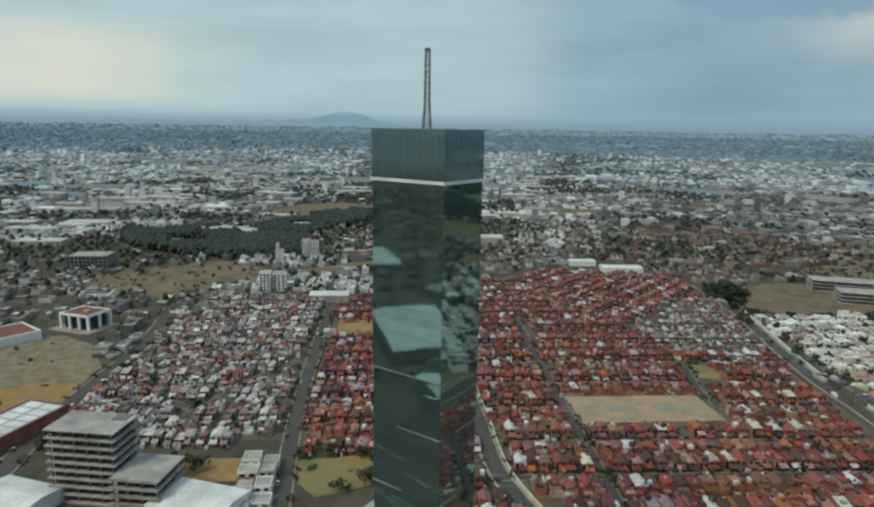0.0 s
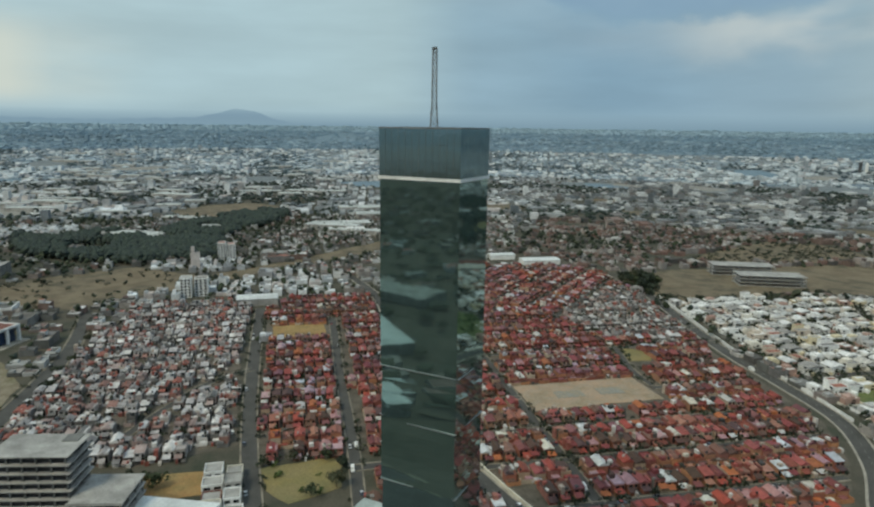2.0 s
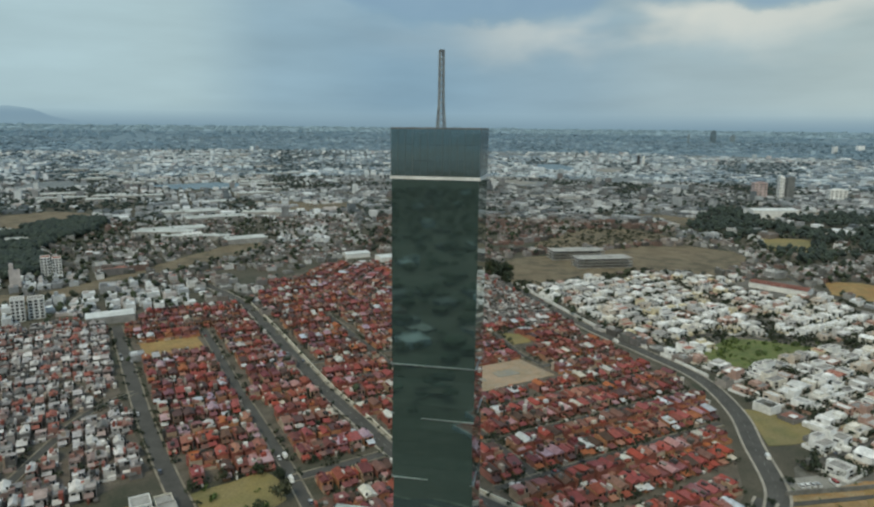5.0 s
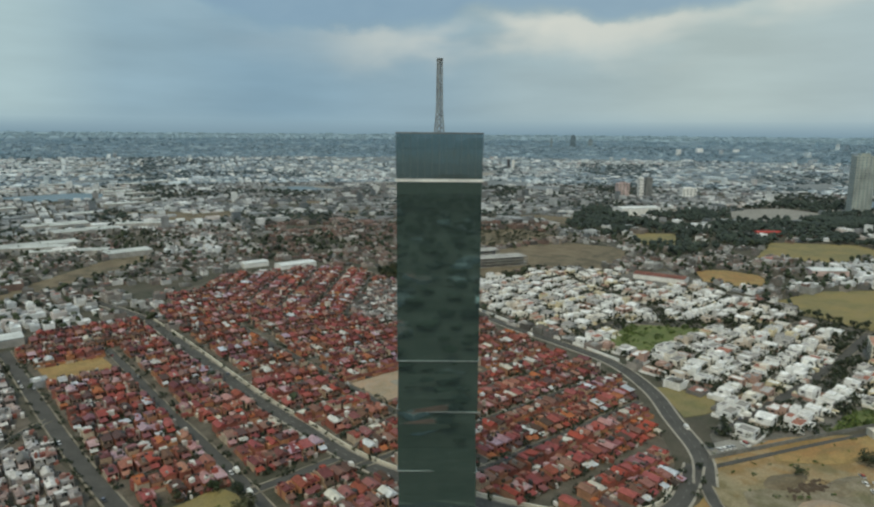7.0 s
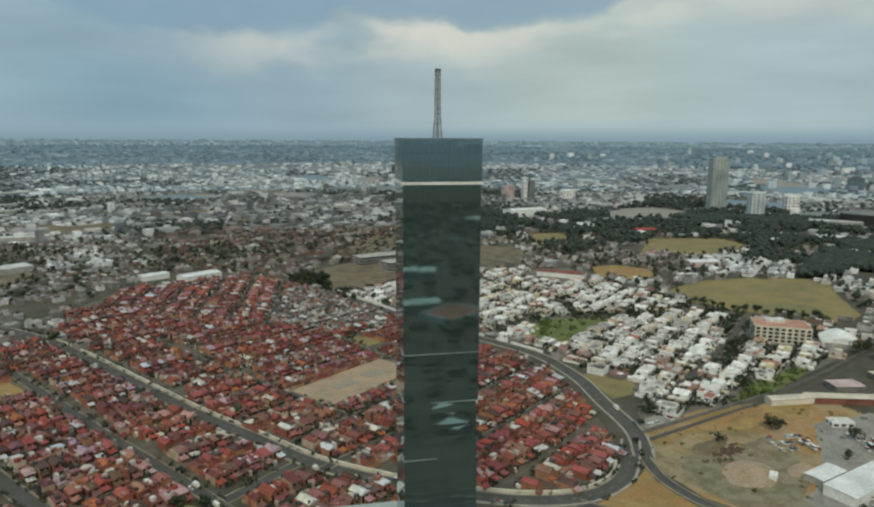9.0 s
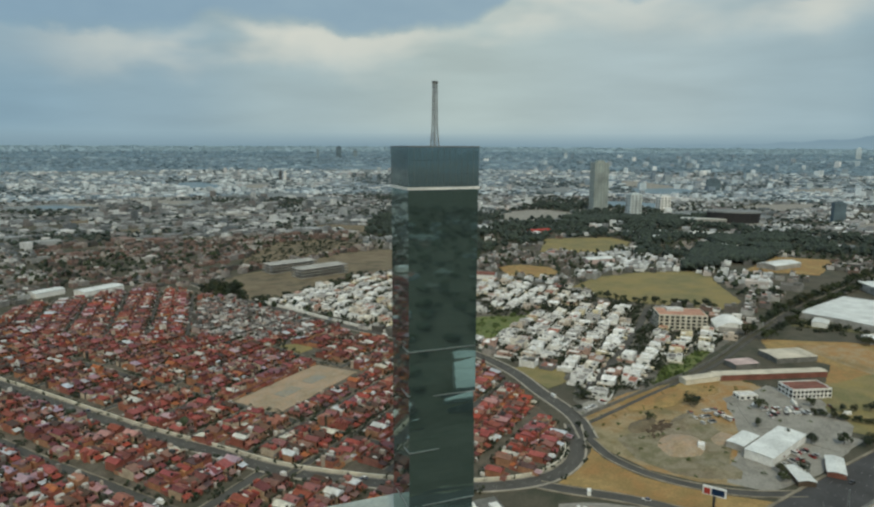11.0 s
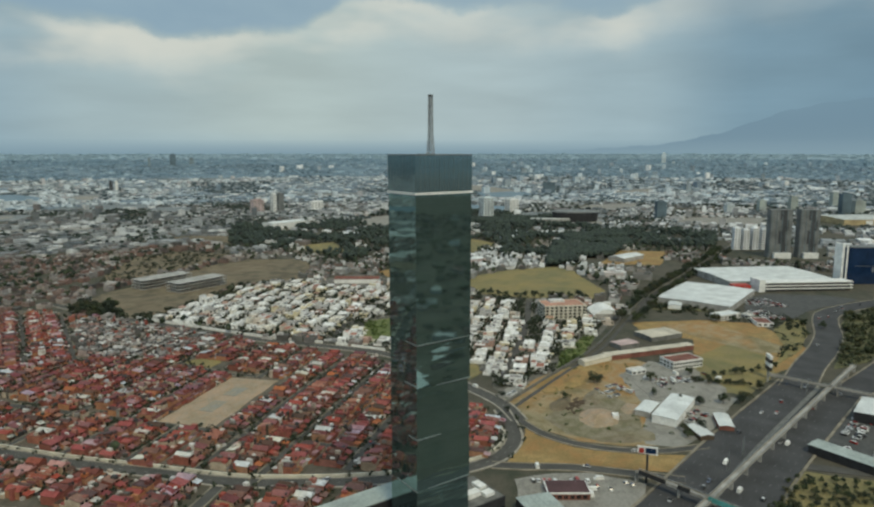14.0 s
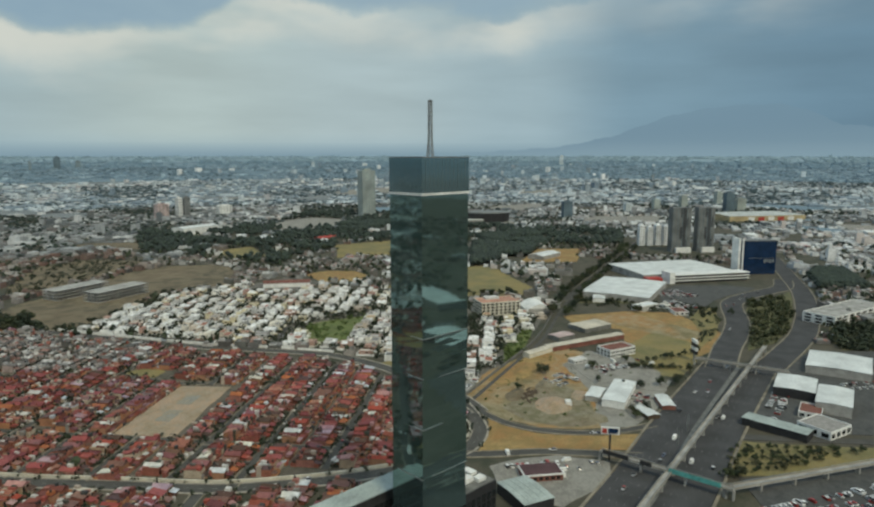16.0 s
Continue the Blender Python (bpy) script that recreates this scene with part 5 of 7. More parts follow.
# detached white houses of the eastern suburb
def villa(kind):
    p = {"walls": Soup(), "roof": Soup(), "windows": [], "garden_wall": Soup(), "garage": Soup()}
    w, r = p["walls"], p["roof"]
    if kind == 0:
        w.tray(-5.5, -5, 0, 5, 4.5, 6.6, 0, 0, 0.25, 0.7)
        r.box(-5.2, -4.7, 5.92, 4.7, 4.2, 6.02)
        w.tray(-2, -1, 6.0, 3.5, 4.2, 8.2, 0, 0, 0.2, 0.3)
    elif kind == 1:
        w.tray(-6, -4, 0, 0.5, 5, 6.8, 0, 0, 0.25, 0.7)
        w.tray(0.5, -5.5, 0, 6, 3.5, 3.6, 0, 0, 0.25, 0.5)
        r.box(-5.7, -3.7, 6.12, 0.2, 4.7, 6.24)
        r.box(0.8, -5.2, 3.12, 5.7, 3.2, 3.24)
    elif kind == 2:
        w.box(-5, -5, 0, 5, 5, 5.6, floor=False)
        r.gable(-5, -5, 5, 5, 5.6, 7.2, m=0, wall=None)
        w.poly([(-5, -5, 5.6), (5, -5, 5.6), (0, -5, 7.2)])
        w.poly([(5, 5, 5.6), (-5, 5, 5.6), (0, 5, 7.2)])
    else:
        w.tray(-6, -5.5, 0, 6, 1.5, 6.4, 0, 0, 0.25, 0.6)
        w.tray(-3, 1.5, 0, 5.5, 6, 9.2, 0, 0, 0.25, 0.6)
        r.box(-5.7, -5.2, 5.82, 5.7, 1.2, 5.95)
        r.box(-2.7, 1.8, 8.62, 5.2, 5.7, 8.75)
    for x0, x1, z0, z1 in ((-4.6, -2.0, 3.4, 5.2), (-4.4, -1.4, 0.6, 2.5)):
        y = {0: -5, 1: -4, 2: -5, 3: -5.5}[kind]
        p["windows"].append(Soup().box(x0, y - 0.08, z0, x1, y + 0.02, z1))
    x = {0: -5.5, 1: -6, 2: -5, 3: -6}[kind]
    for y0, y1, z0, z1 in ((-3.0, -0.4, 3.4, 5.0), (-2.8, 0.4, 0.7, 2.3)):
        p["windows"].append(Soup().box(x - 0.08, y0, z0, x + 0.02, y1, z1))
    back = {0: 4.5, 1: 5.0, 2: 5.0, 3: 6.0}[kind]
    for x0, x1, z0, z1 in ((-2.6, -0.2, 3.5, 5.2), (-2.4, 0.2, 0.5, 2.5)):
        p["windows"].append(Soup().box(x0, back - 0.02, z0, x1, back + 0.08, z1))
    right = {0: 5.0, 1: 0.5, 2: 5.0, 3: 6.0}[kind]
    p["windows"].append(Soup().box(right - 0.02, -3.0, 3.9, right + 0.08, -0.4, 5.3))
    p["garage"].box(2.6, {0: -8.5, 1: -8.8, 2: -8.2, 3: -8.8}[kind], 0, 5.6, {0: -5, 1: -5.5, 2: -5, 3: -5.5}[kind], 2.7, floor=False)
    ring = [(-6.9, -8), (-6.7, -8), (-6.7, 7.2), (6.7, 7.2), (6.7, -8), (6.9, -8), (6.9, 7.4), (-6.9, 7.4)]
    p["garden_wall"].solid([(x, y, 0) for x, y in ring], [(x, y, 2.4) for x, y in ring], floor=False)
    return p


VSETS = [villa(k) for k in range(4)]
VT = []
for k, p in enumerate(VSETS):
    names = ("white cubic house with a roof room", "white house of two stepped blocks", "white house with a low saddle roof", "large white house with a taller rear block")
    h = thing("suburban_house", names[k], "house", Matrix.Translation((0, -3200 - 30 * k, -60)), group="white suburb houses")
    part("house_body", p["walls"], M["white"], h)
    part("roof", p["roof"], M["white_roof"], h)
    for w in p["windows"]:
        part("window", w, M["pane"], h)
    part("garage", p["garage"], M["white"], h)
    part("garden_wall", p["garden_wall"], M["white"], h)
    VT.append(h)
SUBURB = [(266, 330), (268, 300), (250, 278), (216, 262), (206, 250), (260, 234), (400, 226), (470, 228), (526, 228), (522, 300), (520, 400), (534, 506), (575, 620), (480, 655), (398, 694), (300, 674), (242, 676), (246, 620), (248, 520), (262, 446), (268, 386), (254, 336)]
for name, poly, mat, words in (("suburb_ground", SUBURB, "suburb_ground", "pale paved ground between white houses"), ("east_quarter_ground", EAST, "quarter_ground", "worn paved ground between red houses"),
                               ("centre_quarter_ground", CENTRE, "quarter_ground", "worn paved ground between red houses"), ("west_quarter_ground", WEST, "quarter_ground", "worn paved ground between faded houses")):
    s = Soup()
    s.solid([(x, y, -0.2) for x, y in poly], [(x, y, 0.03) for x, y in poly])
    single(name, s, M[mat], words, "ground", "structure")
spots = []
sub_turn = radians(14.5)
for j in range(-8, 16):
    for side in (-1, 1):
        u = -60.0 + rng.uniform(0, 8)
        while u < 420:
            wide = rng.choice((11.5, 13.0, 14.5, 17.0))
            v = 37.0 * j + side * 9.6 + rng.normal(0, 1.5)
            mid = u + wide / 2
            spots.append((240 + mid * math.cos(sub_turn) - v * math.sin(sub_turn), 263 + mid * math.sin(sub_turn) + v * math.cos(sub_turn), sub_turn + (0 if side > 0 else math.pi), wide / 12.6))
            u += wide + rng.choice((0.4, 0.9, 2.2, 8.0), p=(0.36, 0.3, 0.22, 0.12))
spots = np.array(spots)
ok = inside(spots[:, 0], spots[:, 1], SUBURB) & free(spots[:, 0], spots[:, 1], 5.0)
spots = spots[ok]
spots = spots[np.argsort(np.hypot(spots[:, 0] - 230, spots[:, 1] - 250))]
pick = rng.choice(4, len(spots), p=(0.34, 0.30, 0.12, 0.24))
for (x, y, turn, wide), k in zip(spots[:170], pick):
    v = copy_thing(VT[k], Matrix.LocRotScale((x, y, 0), Euler((0, 0, turn + rng.normal(0, 0.05))), None))
    v.scale = (rng.choice((-1, 1)) * wide * 0.97, rng.uniform(0.92, 1.12), rng.uniform(0.70, 1.0))
VILLAS = [joined(p, ([p["walls"], p["garage"], p["garden_wall"]], [p["roof"]], p["windows"])) for p in VSETS]
for k in range(4):
    rest = spots[170:][pick[170:] == k]
    n = len(rest)
    if n:
        stamp("suburban_houses", VILLAS[k], [M["white_far"], M["white_roof_far"], M["pane"]], np.c_[rest[:, :2], np.zeros(n), rest[:, 2]], np.c_[rest[:, 3] * 0.97, rng.uniform(0.92, 1.12, n), rng.uniform(0.70, 1.0, n)], "white suburban houses farther off", "houses")
for h in VT:
    for o in (*h.children_recursive, h):
        bpy.data.objects.remove(o)

# ---------------------------------------------------------------- single buildings
def at(x, y, deg=0.0, z=0.0):
    return Matrix.LocRotScale((x, y, z), Euler((0, 0, radians(deg))), None)


def windows_on(parent, x0, x1, z0, z1, y, nx, nz, face="y", material=None, fill=0.62):
    """A grid of panes on a face of a block; each pane is a part."""
    s = 1 if y > 0 else -1
    for i in range(nx):
        for k in range(nz):
            a, b = (x1 - x0) / nx, (z1 - z0) / nz
            xa, za = x0 + a * (i + (1 - fill) / 2), z0 + b * (k + (1 - fill) / 2)
            lo, hi = sorted((y - s * 0.05, y + s * 0.12))
            q = Soup()
            if face == "y":
                q.box(xa, lo, za, xa + a * fill, hi, za + b * fill)
            else:
                q.box(lo, xa, za, hi, xa + a * fill, za + b * fill)
            part("window", q, material or M["pane"], parent)


def block(name, label, category, x, y, deg, w, d, h, wall, roof, nx=0, ny=0, nz=0, group="", rim=0.4):
    """A flat-roofed building with a parapet and its windows on the sides that the camera sees."""
    b = thing(name, label, category, at(x, y, deg), group)
    part("wall_shell", Soup().tray(-w / 2, -d / 2, 0, w / 2, d / 2, h, 0, 0, rim, 0.8), wall, b)
    part("roof", Soup().box(-w / 2 + rim + 0.02, -d / 2 + rim + 0.02, h - 0.78, w / 2 - rim - 0.02, d / 2 - rim - 0.02, h - 0.6), roof, b)
    if nx:
        windows_on(b, -w / 2, w / 2, 0.5, h - 0.8, -d / 2, nx, nz)
    if ny:
        windows_on(b, -d / 2, d / 2, 0.5, h - 0.8, -w / 2, ny, nz, "x")
    return b


# bare concrete frame of nine floors with its lower wing, and the warehouse beside it
frame_block = thing("concrete_frame_building", "unfinished grey concrete office block with open floors", "building", at(-176, 271, 3))
for k in range(10):
    z = 37 - 4.05 * k
    part("floor_slab", Soup().box(-17.5, -11, z - 0.55, 17.5, 11, z), M["concrete"], frame_block)
for i in range(6):
    for j in range(4):
        part("column", Soup().box(-16 + 6.2 * i, -9.6 + 6.2 * j, 0, -15.3 + 6.2 * i, -8.9 + 6.2 * j, 36.9), M["concrete_dark"], frame_block)
part("stair_core", Soup().box(8, 3, 0, 15, 10, 37.4), M["concrete_dark"], frame_block)
# near-black box in each open floor stands in for the shade inside
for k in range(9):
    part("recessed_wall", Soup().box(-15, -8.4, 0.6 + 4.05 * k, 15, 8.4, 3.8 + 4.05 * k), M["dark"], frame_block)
wing2 = thing("concrete_frame_wing", "lower wing of an unfinished concrete block with open decks", "building", at(-146, 268, 3))
for k in range(5):
    z = 18 - 4.05 * k
    part("floor_slab", Soup().box(-12, -13, z - 0.6, 11.5, 13, z), M["concrete"], wing2)
    part("parapet", Soup().box(-12, -13.1, z, 11.5, -12.8, z + 0.9), M["concrete"], wing2)
for i in range(4):
    for j in range(4):
        part("column", Soup().box(-11 + 7 * i, -12 + 7.8 * j, 0, -10.3 + 7 * i, -11.3 + 7.8 * j, 18), M["concrete_dark"], wing2)
# the same dark boxes for the shade between the open decks
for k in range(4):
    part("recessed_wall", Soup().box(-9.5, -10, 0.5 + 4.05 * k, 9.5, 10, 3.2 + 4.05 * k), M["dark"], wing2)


def hall(name, label, x, y, deg, w, d, h, rise, wall, roof, ribs=8):
    """A wide shed with a low saddle roof of ribbed sheets, ridge along its length (x)."""
    b = thing(name, label, "warehouse", at(x, y, deg))
    s = Soup().box(-w / 2, -d / 2, 0, w / 2, d / 2, h, floor=False)
    s.poly([(-w / 2, d / 2, h), (-w / 2, -d / 2, h), (-w / 2, 0, h + rise)])
    s.poly([(w / 2, -d / 2, h), (w / 2, d / 2, h), (w / 2, 0, h + rise)])
    part("wall_shell", s, wall, b)
    for k in range(ribs):
        xa, xb = -w / 2 - 0.3 + (w + 0.6) * k / ribs, -w / 2 - 0.3 + (w + 0.6) * (k + 1) / ribs - 0.12
        for side in (-1, 1):
            low = [(xa, side * (d / 2 + 0.4), h - 0.05), (xb, side * (d / 2 + 0.4), h - 0.05), (xb, 0, h + rise), (xa, 0, h + rise)]
            if side > 0:
                low = low[::-1]
            q = Soup()
            q.solid(low, [(p, r, t + 0.2) for p, r, t in low])
            part("roof_sheet", q, roof, b)
    return b


hall("warehouse", "white sheet-metal warehouse beside a concrete frame", -119, 264, -8, 38, 26, 7.6, 1.8, M["plain_white"], M["metal_roof"], 7)
hall("warehouse", "white sheet-metal shed beside the road", -205, 252, -8, 34, 24, 7.0, 1.5, M["plain_white"], M["metal_roof"], 6)
hall("market_hall", "long pale market hall roof among grey houses", -182, 645, 13, 40, 20, 7, 1.5, M["concrete"], M["metal_roof"], 6)
hall("store", "long white store roof at the edge of the red houses", 133, 862, 10, 50, 22, 6, 1.2, M["plain_white"], M["metal_roof"], 6)
hall("store", "white shed roof at the edge of the red houses", 85, 892, 10, 34, 18, 6, 1.2, M["plain_white"], M["metal_roof"], 5)
hall("factory", "long white factory hall behind the trees", 980, 1112, -12, 96, 40, 16, 2.5, M["plain_white"], M["metal_roof"], 9)
hall("superstore", "large pale superstore roof with red trim", 622, 150, -10, 118, 84, 7.5, 1.0, M["concrete"], M["metal_roof"], 12)
hall("superstore", "wide pale shopping mall roof", 792, 96, -56, 150, 104, 9, 0.9, M["concrete"], M["metal_roof"], 14)
hall("depot", "low white depot roof beside the dry meadow", 566, 178, 5, 36, 14, 5, 1.0, M["plain_white"], M["metal_roof"], 5)
hall("workshop", "long low workshop roof behind a red wall", 360, 172, -42, 92, 9, 4.6, 0.4, M["brick_red"], M["cream_roof"], 12)
hall("workshop", "cream workshop roof with a red side wall", 421, 174, -38, 38, 24, 4.6, 0.6, M["concrete_dark"], M["cream_roof"], 6)
hall("workshop", "small pale workshop roof beside the lane", 318, 206, -30, 42, 8, 4.2, 0.8, M["cream"], M["cream_roof"], 6)
hall("workshop", "small grey workshop roof beside the lane", 372, 196, -34, 22, 14, 4.4, 0.6, M["concrete_dark"], M["pinkclad"], 4)
hall("storage_shed", "white storage shed in a car yard", 227, 132, -7, 48, 16, 5.4, 0.3, M["plain_white"], M["metal_roof"], 4)
hall("storage_shed", "pale lean shed in a car yard", 222, 149, -7, 22, 10, 3.8, 0.3, M["concrete"], M["metal_roof"], 3)
hall("storage_shed", "small tin-roofed shack among parked trucks", 198, 112, 35, 18, 9, 3.2, 0.8, M["bark"], M["metal_roof"], 4)
hall("storage_shed", "small tin-roofed shack beside the highway", 222, 100, 15, 22, 9, 3.2, 0.8, M["brick_red"], M["metal_roof"], 4)
hall("highway_shop", "white flat-roofed showroom beside the highway", 282, 6, -13, 36, 27, 7, 0.7, M["dark"], M["metal_roof"], 6)
hall("highway_shop", "white shop roof beside the highway", 258, -15, -14, 42, 22, 8, 0.7, M["concrete"], M["metal_roof"], 6)
hall("highway_shop", "long white workshop roof beside the highway", 352, -38, -14, 50, 46, 7, 0.9, M["concrete"], M["metal_roof"], 7)
block("glass_showroom", "grey office showroom with dark window bands", "building", 560, -88, -38, 110, 34, 11, M["plain_white"], M["concrete"], 8, 3, 3)
hall("highway_shop", "pale depot roof behind the showroom", 470, -128, -38, 70, 36, 8, 1.0, M["concrete"], M["metal_roof"], 8)
block("roadside_shop", "low shop with a red-brown roof beside the highway", "building", 236, 4, -14, 20, 14, 4.5, M["plain_white"], M["brick_red"], 4, 3, 1)
block("roadside_shop", "low white shop with parked cars beside it", "building", 206, 2, -40, 24, 22, 6.0, M["plain_white"], M["white_roof"], 4, 3, 1)
hall("filling_station", "long grey-green canopy of a filling station", 196, 31, -117, 40, 12, 5.6, 0.3, M["dark"], M["podium_roof"], 5)
hall("car_wash", "grey-roofed shed beside a tower podium", 57, 169, -45, 18, 26, 6, 0.8, M["dark"], M["podium_roof"], 5)
hall("school_hall", "white hall roof among trees", 1010, 430, -35, 70, 26, 7, 1.5, M["concrete"], M["metal_roof"], 8)
hall("school_hall", "white hall roof beside a pink block", 735, 520, -30, 46, 24, 7, 1.5, M["pinkclad"], M["metal_roof"], 6)
hall("school_hall", "long white roof beside the park", 1040, 560, -25, 80, 20, 7, 1.5, M["plain_white"], M["metal_roof"], 8)
hall("school_hall", "white roof of a low hall beside a meadow", 880, 300, -20, 60, 30, 7, 2.5, M["concrete"], M["metal_roof"], 7)
hall("school_hall", "red-roofed hall among the trees", 960, 770, -25, 46, 20, 8, 2.0, M["brick_red"], M["red"], 6)
hall("clubhouse", "long red roof of a clubhouse with white walls", 515, 590, -62, 62, 20, 6, 2.2, M["plain_white"], M["brick_red"], 8)

# white cube office and the canopy building beside it
cube = thing("white_cube_office", "white concrete cube office with recessed glass and a red roof", "building", at(-362, 512, -9))
part("roof", Soup().box(-14.55, -11.55, 13.52, 14.55, 11.55, 13.62), M["brick_red"], cube)
part("rim", Soup().tray(-16, -13, 12.4, 16, 13, 14.2, 0, 0, 1.4, 0.7), M["plain_white"], cube)
for x in (-15, -5.2, 5.2, 15):
    for y in (-12, 12):
        part("pillar", Soup().box(x - 1.0, y - 1.0, 0, x + 1.0, y + 1.0, 12.4), M["plain_white"], cube)
for x in (-15, 15):
    for y in (0,):
        part("pillar", Soup().box(x - 1.0, y - 1.0, 0, x + 1.0, y + 1.0, 12.4), M["plain_white"], cube)
part("glass_core", Soup().box(-13, -10, 0, 13, 10, 12.4), M["blue_glass"], cube)
part("plinth", Soup().box(-22, -20, 0, 22, 16, 0.5), M["kerb"], cube)
part("roof_house", Soup().box(1, -3, 13.63, 5, 2, 15.2), M["pinkclad"], cube)
canopy = thing("canopy_building", "low building under a wide red-topped white canopy", "building", at(-400, 462, -28) @ Matrix.Scale(0.84, 4))
part("canopy_roof", Soup().box(-20.15, -24.15, 8.52, 20.15, 24.15, 8.62), M["brick_red"], canopy)
part("canopy_rim", Soup().tray(-22, -26, 7.4, 22, 26, 9.2, 0, 0, 1.8, 0.7), M["plain_white"], canopy)
part("glass_core", Soup().box(-17, -21, 0, 17, 21, 7.4), M["pane"], canopy)
part("end_wall", Soup().box(20.6, -26, 0, 22, 26, 7.4), M["plain_white"], canopy)
dark_hall = thing("dark_hall", "dark red hall with pale roof panels beside the road", "warehouse", at(-264, 318, 84))
part("wall_shell", Soup().tray(-26, -14, 0, 26, 14, 9, 0, 0, 0.5, 0.7), M["brick_red"], dark_hall)
part("roof", Soup().box(-25.4, -13.4, 8.3, 25.4, 13.4, 8.45), M["concrete"], dark_hall)
for i in range(6):
    for j in range(2):
        part("roof_panel", Soup().box(-23 + 8 * i, -11 + 12 * j, 8.46, -16.5 + 8 * i, -1 + 12 * j, 8.7), M["metal_roof"], dark_hall)

# two long unfinished concrete frames on the brown field
for x, y in ((386, 758), (378, 815)):
    b = thing("concrete_frame_school", "long unfinished concrete frame on a brown field", "building", at(x, y, -7), group="unfinished frames")
    for k in range(4):
        part("floor_slab", Soup().box(-37, -14, 3.9 * k, 37, 14, 3.9 * k + 0.5), M["concrete"], b)
    for i in range(13):
        for y0 in (-13.4, 0, 13.0):
            part("column", Soup().box(-36.5 + 6.05 * i, y0, 0.5, -36.0 + 6.05 * i, y0 + 0.5, 11.7), M["concrete"], b)
    for k in range(3):
        part("inner_wall", Soup().box(-34, -3, 3.9 * k + 0.5, 34, 9, 3.9 * k + 3.9), M["concrete"], b)

# apartment block with a red roof and the white vaulted hall
apt = block("apartment_block", "white four-storey apartment block with a pale red roof terrace", "apartment building", 460, 283, -55, 46, 30, 15, M["cream"], M["terracotta"], 9, 6, 4)
part("roof_house", Soup().box(-12, 2, 14.2, 4, 12, 16.8), M["white_roof"], apt)
vault = thing("vaulted_hall", "white barrel-vaulted sports hall", "hall", at(486, 243, -62))
arch = [(-15 + 30 * k / 12, 3.5 + 6.5 * math.sin(math.pi * k / 12)) for k in range(13)]
s = Soup()
s.solid([(x, -17, z) for x, z in arch] + [(15, -17, 0), (-15, -17, 0)], [(x, 17, z) for x, z in arch] + [(15, 17, 0), (-15, 17, 0)])
part("vault", s, M["plain_white"], vault)
part("end_wall", Soup().box(-13, -17.3, 0, 13, -17.02, 5), M["concrete"], vault)
office = block("motor_office", "white office with a red roof and a row of windows", "building", 338, 142, -42, 30, 17, 7.5, M["plain_white"], M["brick_red"], 10, 4, 2)
block("gatehouse", "small white gatehouse beside a car yard", "building", 302, 172, -40, 14, 8, 3.6, M["plain_white"], M["white_roof"], 3, 2, 1)
shop = thing("roadside_restaurant", "red-roofed roadside restaurant with a white rim", "building", at(86, 166, -62))
part("wall_shell", Soup().box(-11, -6.5, 0, 11, 6.5, 3.6), M["brick_red"], shop)
part("roof", Soup().box(-11.4, -6.9, 3.6, 11.4, 6.9, 4.3), M["plain_white"], shop)
part("roof_panel", Soup().box(-10.7, -6.2, 4.31, 10.7, 6.2, 4.6), M["maroon"], shop)
windows_on(shop, -10, 10, 0.6, 3.2, -6.5, 6, 1)
block("roadside_shop", "low shop with a dull red roof beside the highway", "building", 522, 86, 20, 24, 16, 4.2, M["plain_white"], M["brick_red"], 5, 3, 1)
block("roadside_shop", "white flat-roofed showroom beside a dry meadow", "building", 531, 122, -35, 30, 15, 6.0, M["plain_white"], M["metal_roof"], 6, 3, 2)
block("roadside_shop", "small white shop beside the highway", "building", 545, 100, -35, 10, 9, 4.5, M["plain_white"], M["white_roof"], 2, 2, 1)
for x, y, w, d, h, wall in ((-113, 309, 9, 10, 6.5, "plain_white"), (-103, 311, 8, 9, 4.5, "cream"), (-110, 298, 10, 9, 5.5, "plain_white"), (-100, 299, 8, 10, 7.0, "concrete"), (-107, 287, 9, 9, 4.0, "brick_red"), (-97, 287, 8, 10, 5.8, "plain_white"),
                            (-104, 276, 10, 9, 6.0, "cream"), (-93, 275, 9, 9, 4.2, "plain_white"), (-100, 264, 10, 10, 5.5, "concrete"), (-90, 263, 8, 9, 4.0, "plain_white")):
    block("street_house", "small flat-roofed house beside the west street", "house", x, y, 14, w, d, h, M[wall], M["concrete"], 2, 0, 2, "street houses")
for x, y, h in ((-284.5, 853, 25), (-273.5, 856, 23)):
    block("apartment_tower", "pale slab apartment tower beside the railway land", "apartment building", x, y, 14, 10, 14, h, M["plain_white"], M["white_roof"], 3, 0, 7, "railway apartments")
for x, y, w, h in ((-262, 668, 11, 21), (-249, 676, 13, 19)):
    block("apartment_tower", "white apartment block among low houses", "apartment building", x, y, 14, w, 14, h, M["plain_white"], M["white_roof"], 3, 0, 6, "white apartments")
block("flat_office", "wide flat-roofed grey building among trees", "building", -525, 742, 14, 48, 34, 15, M["concrete_dark"], M["concrete"], 10, 0, 3)
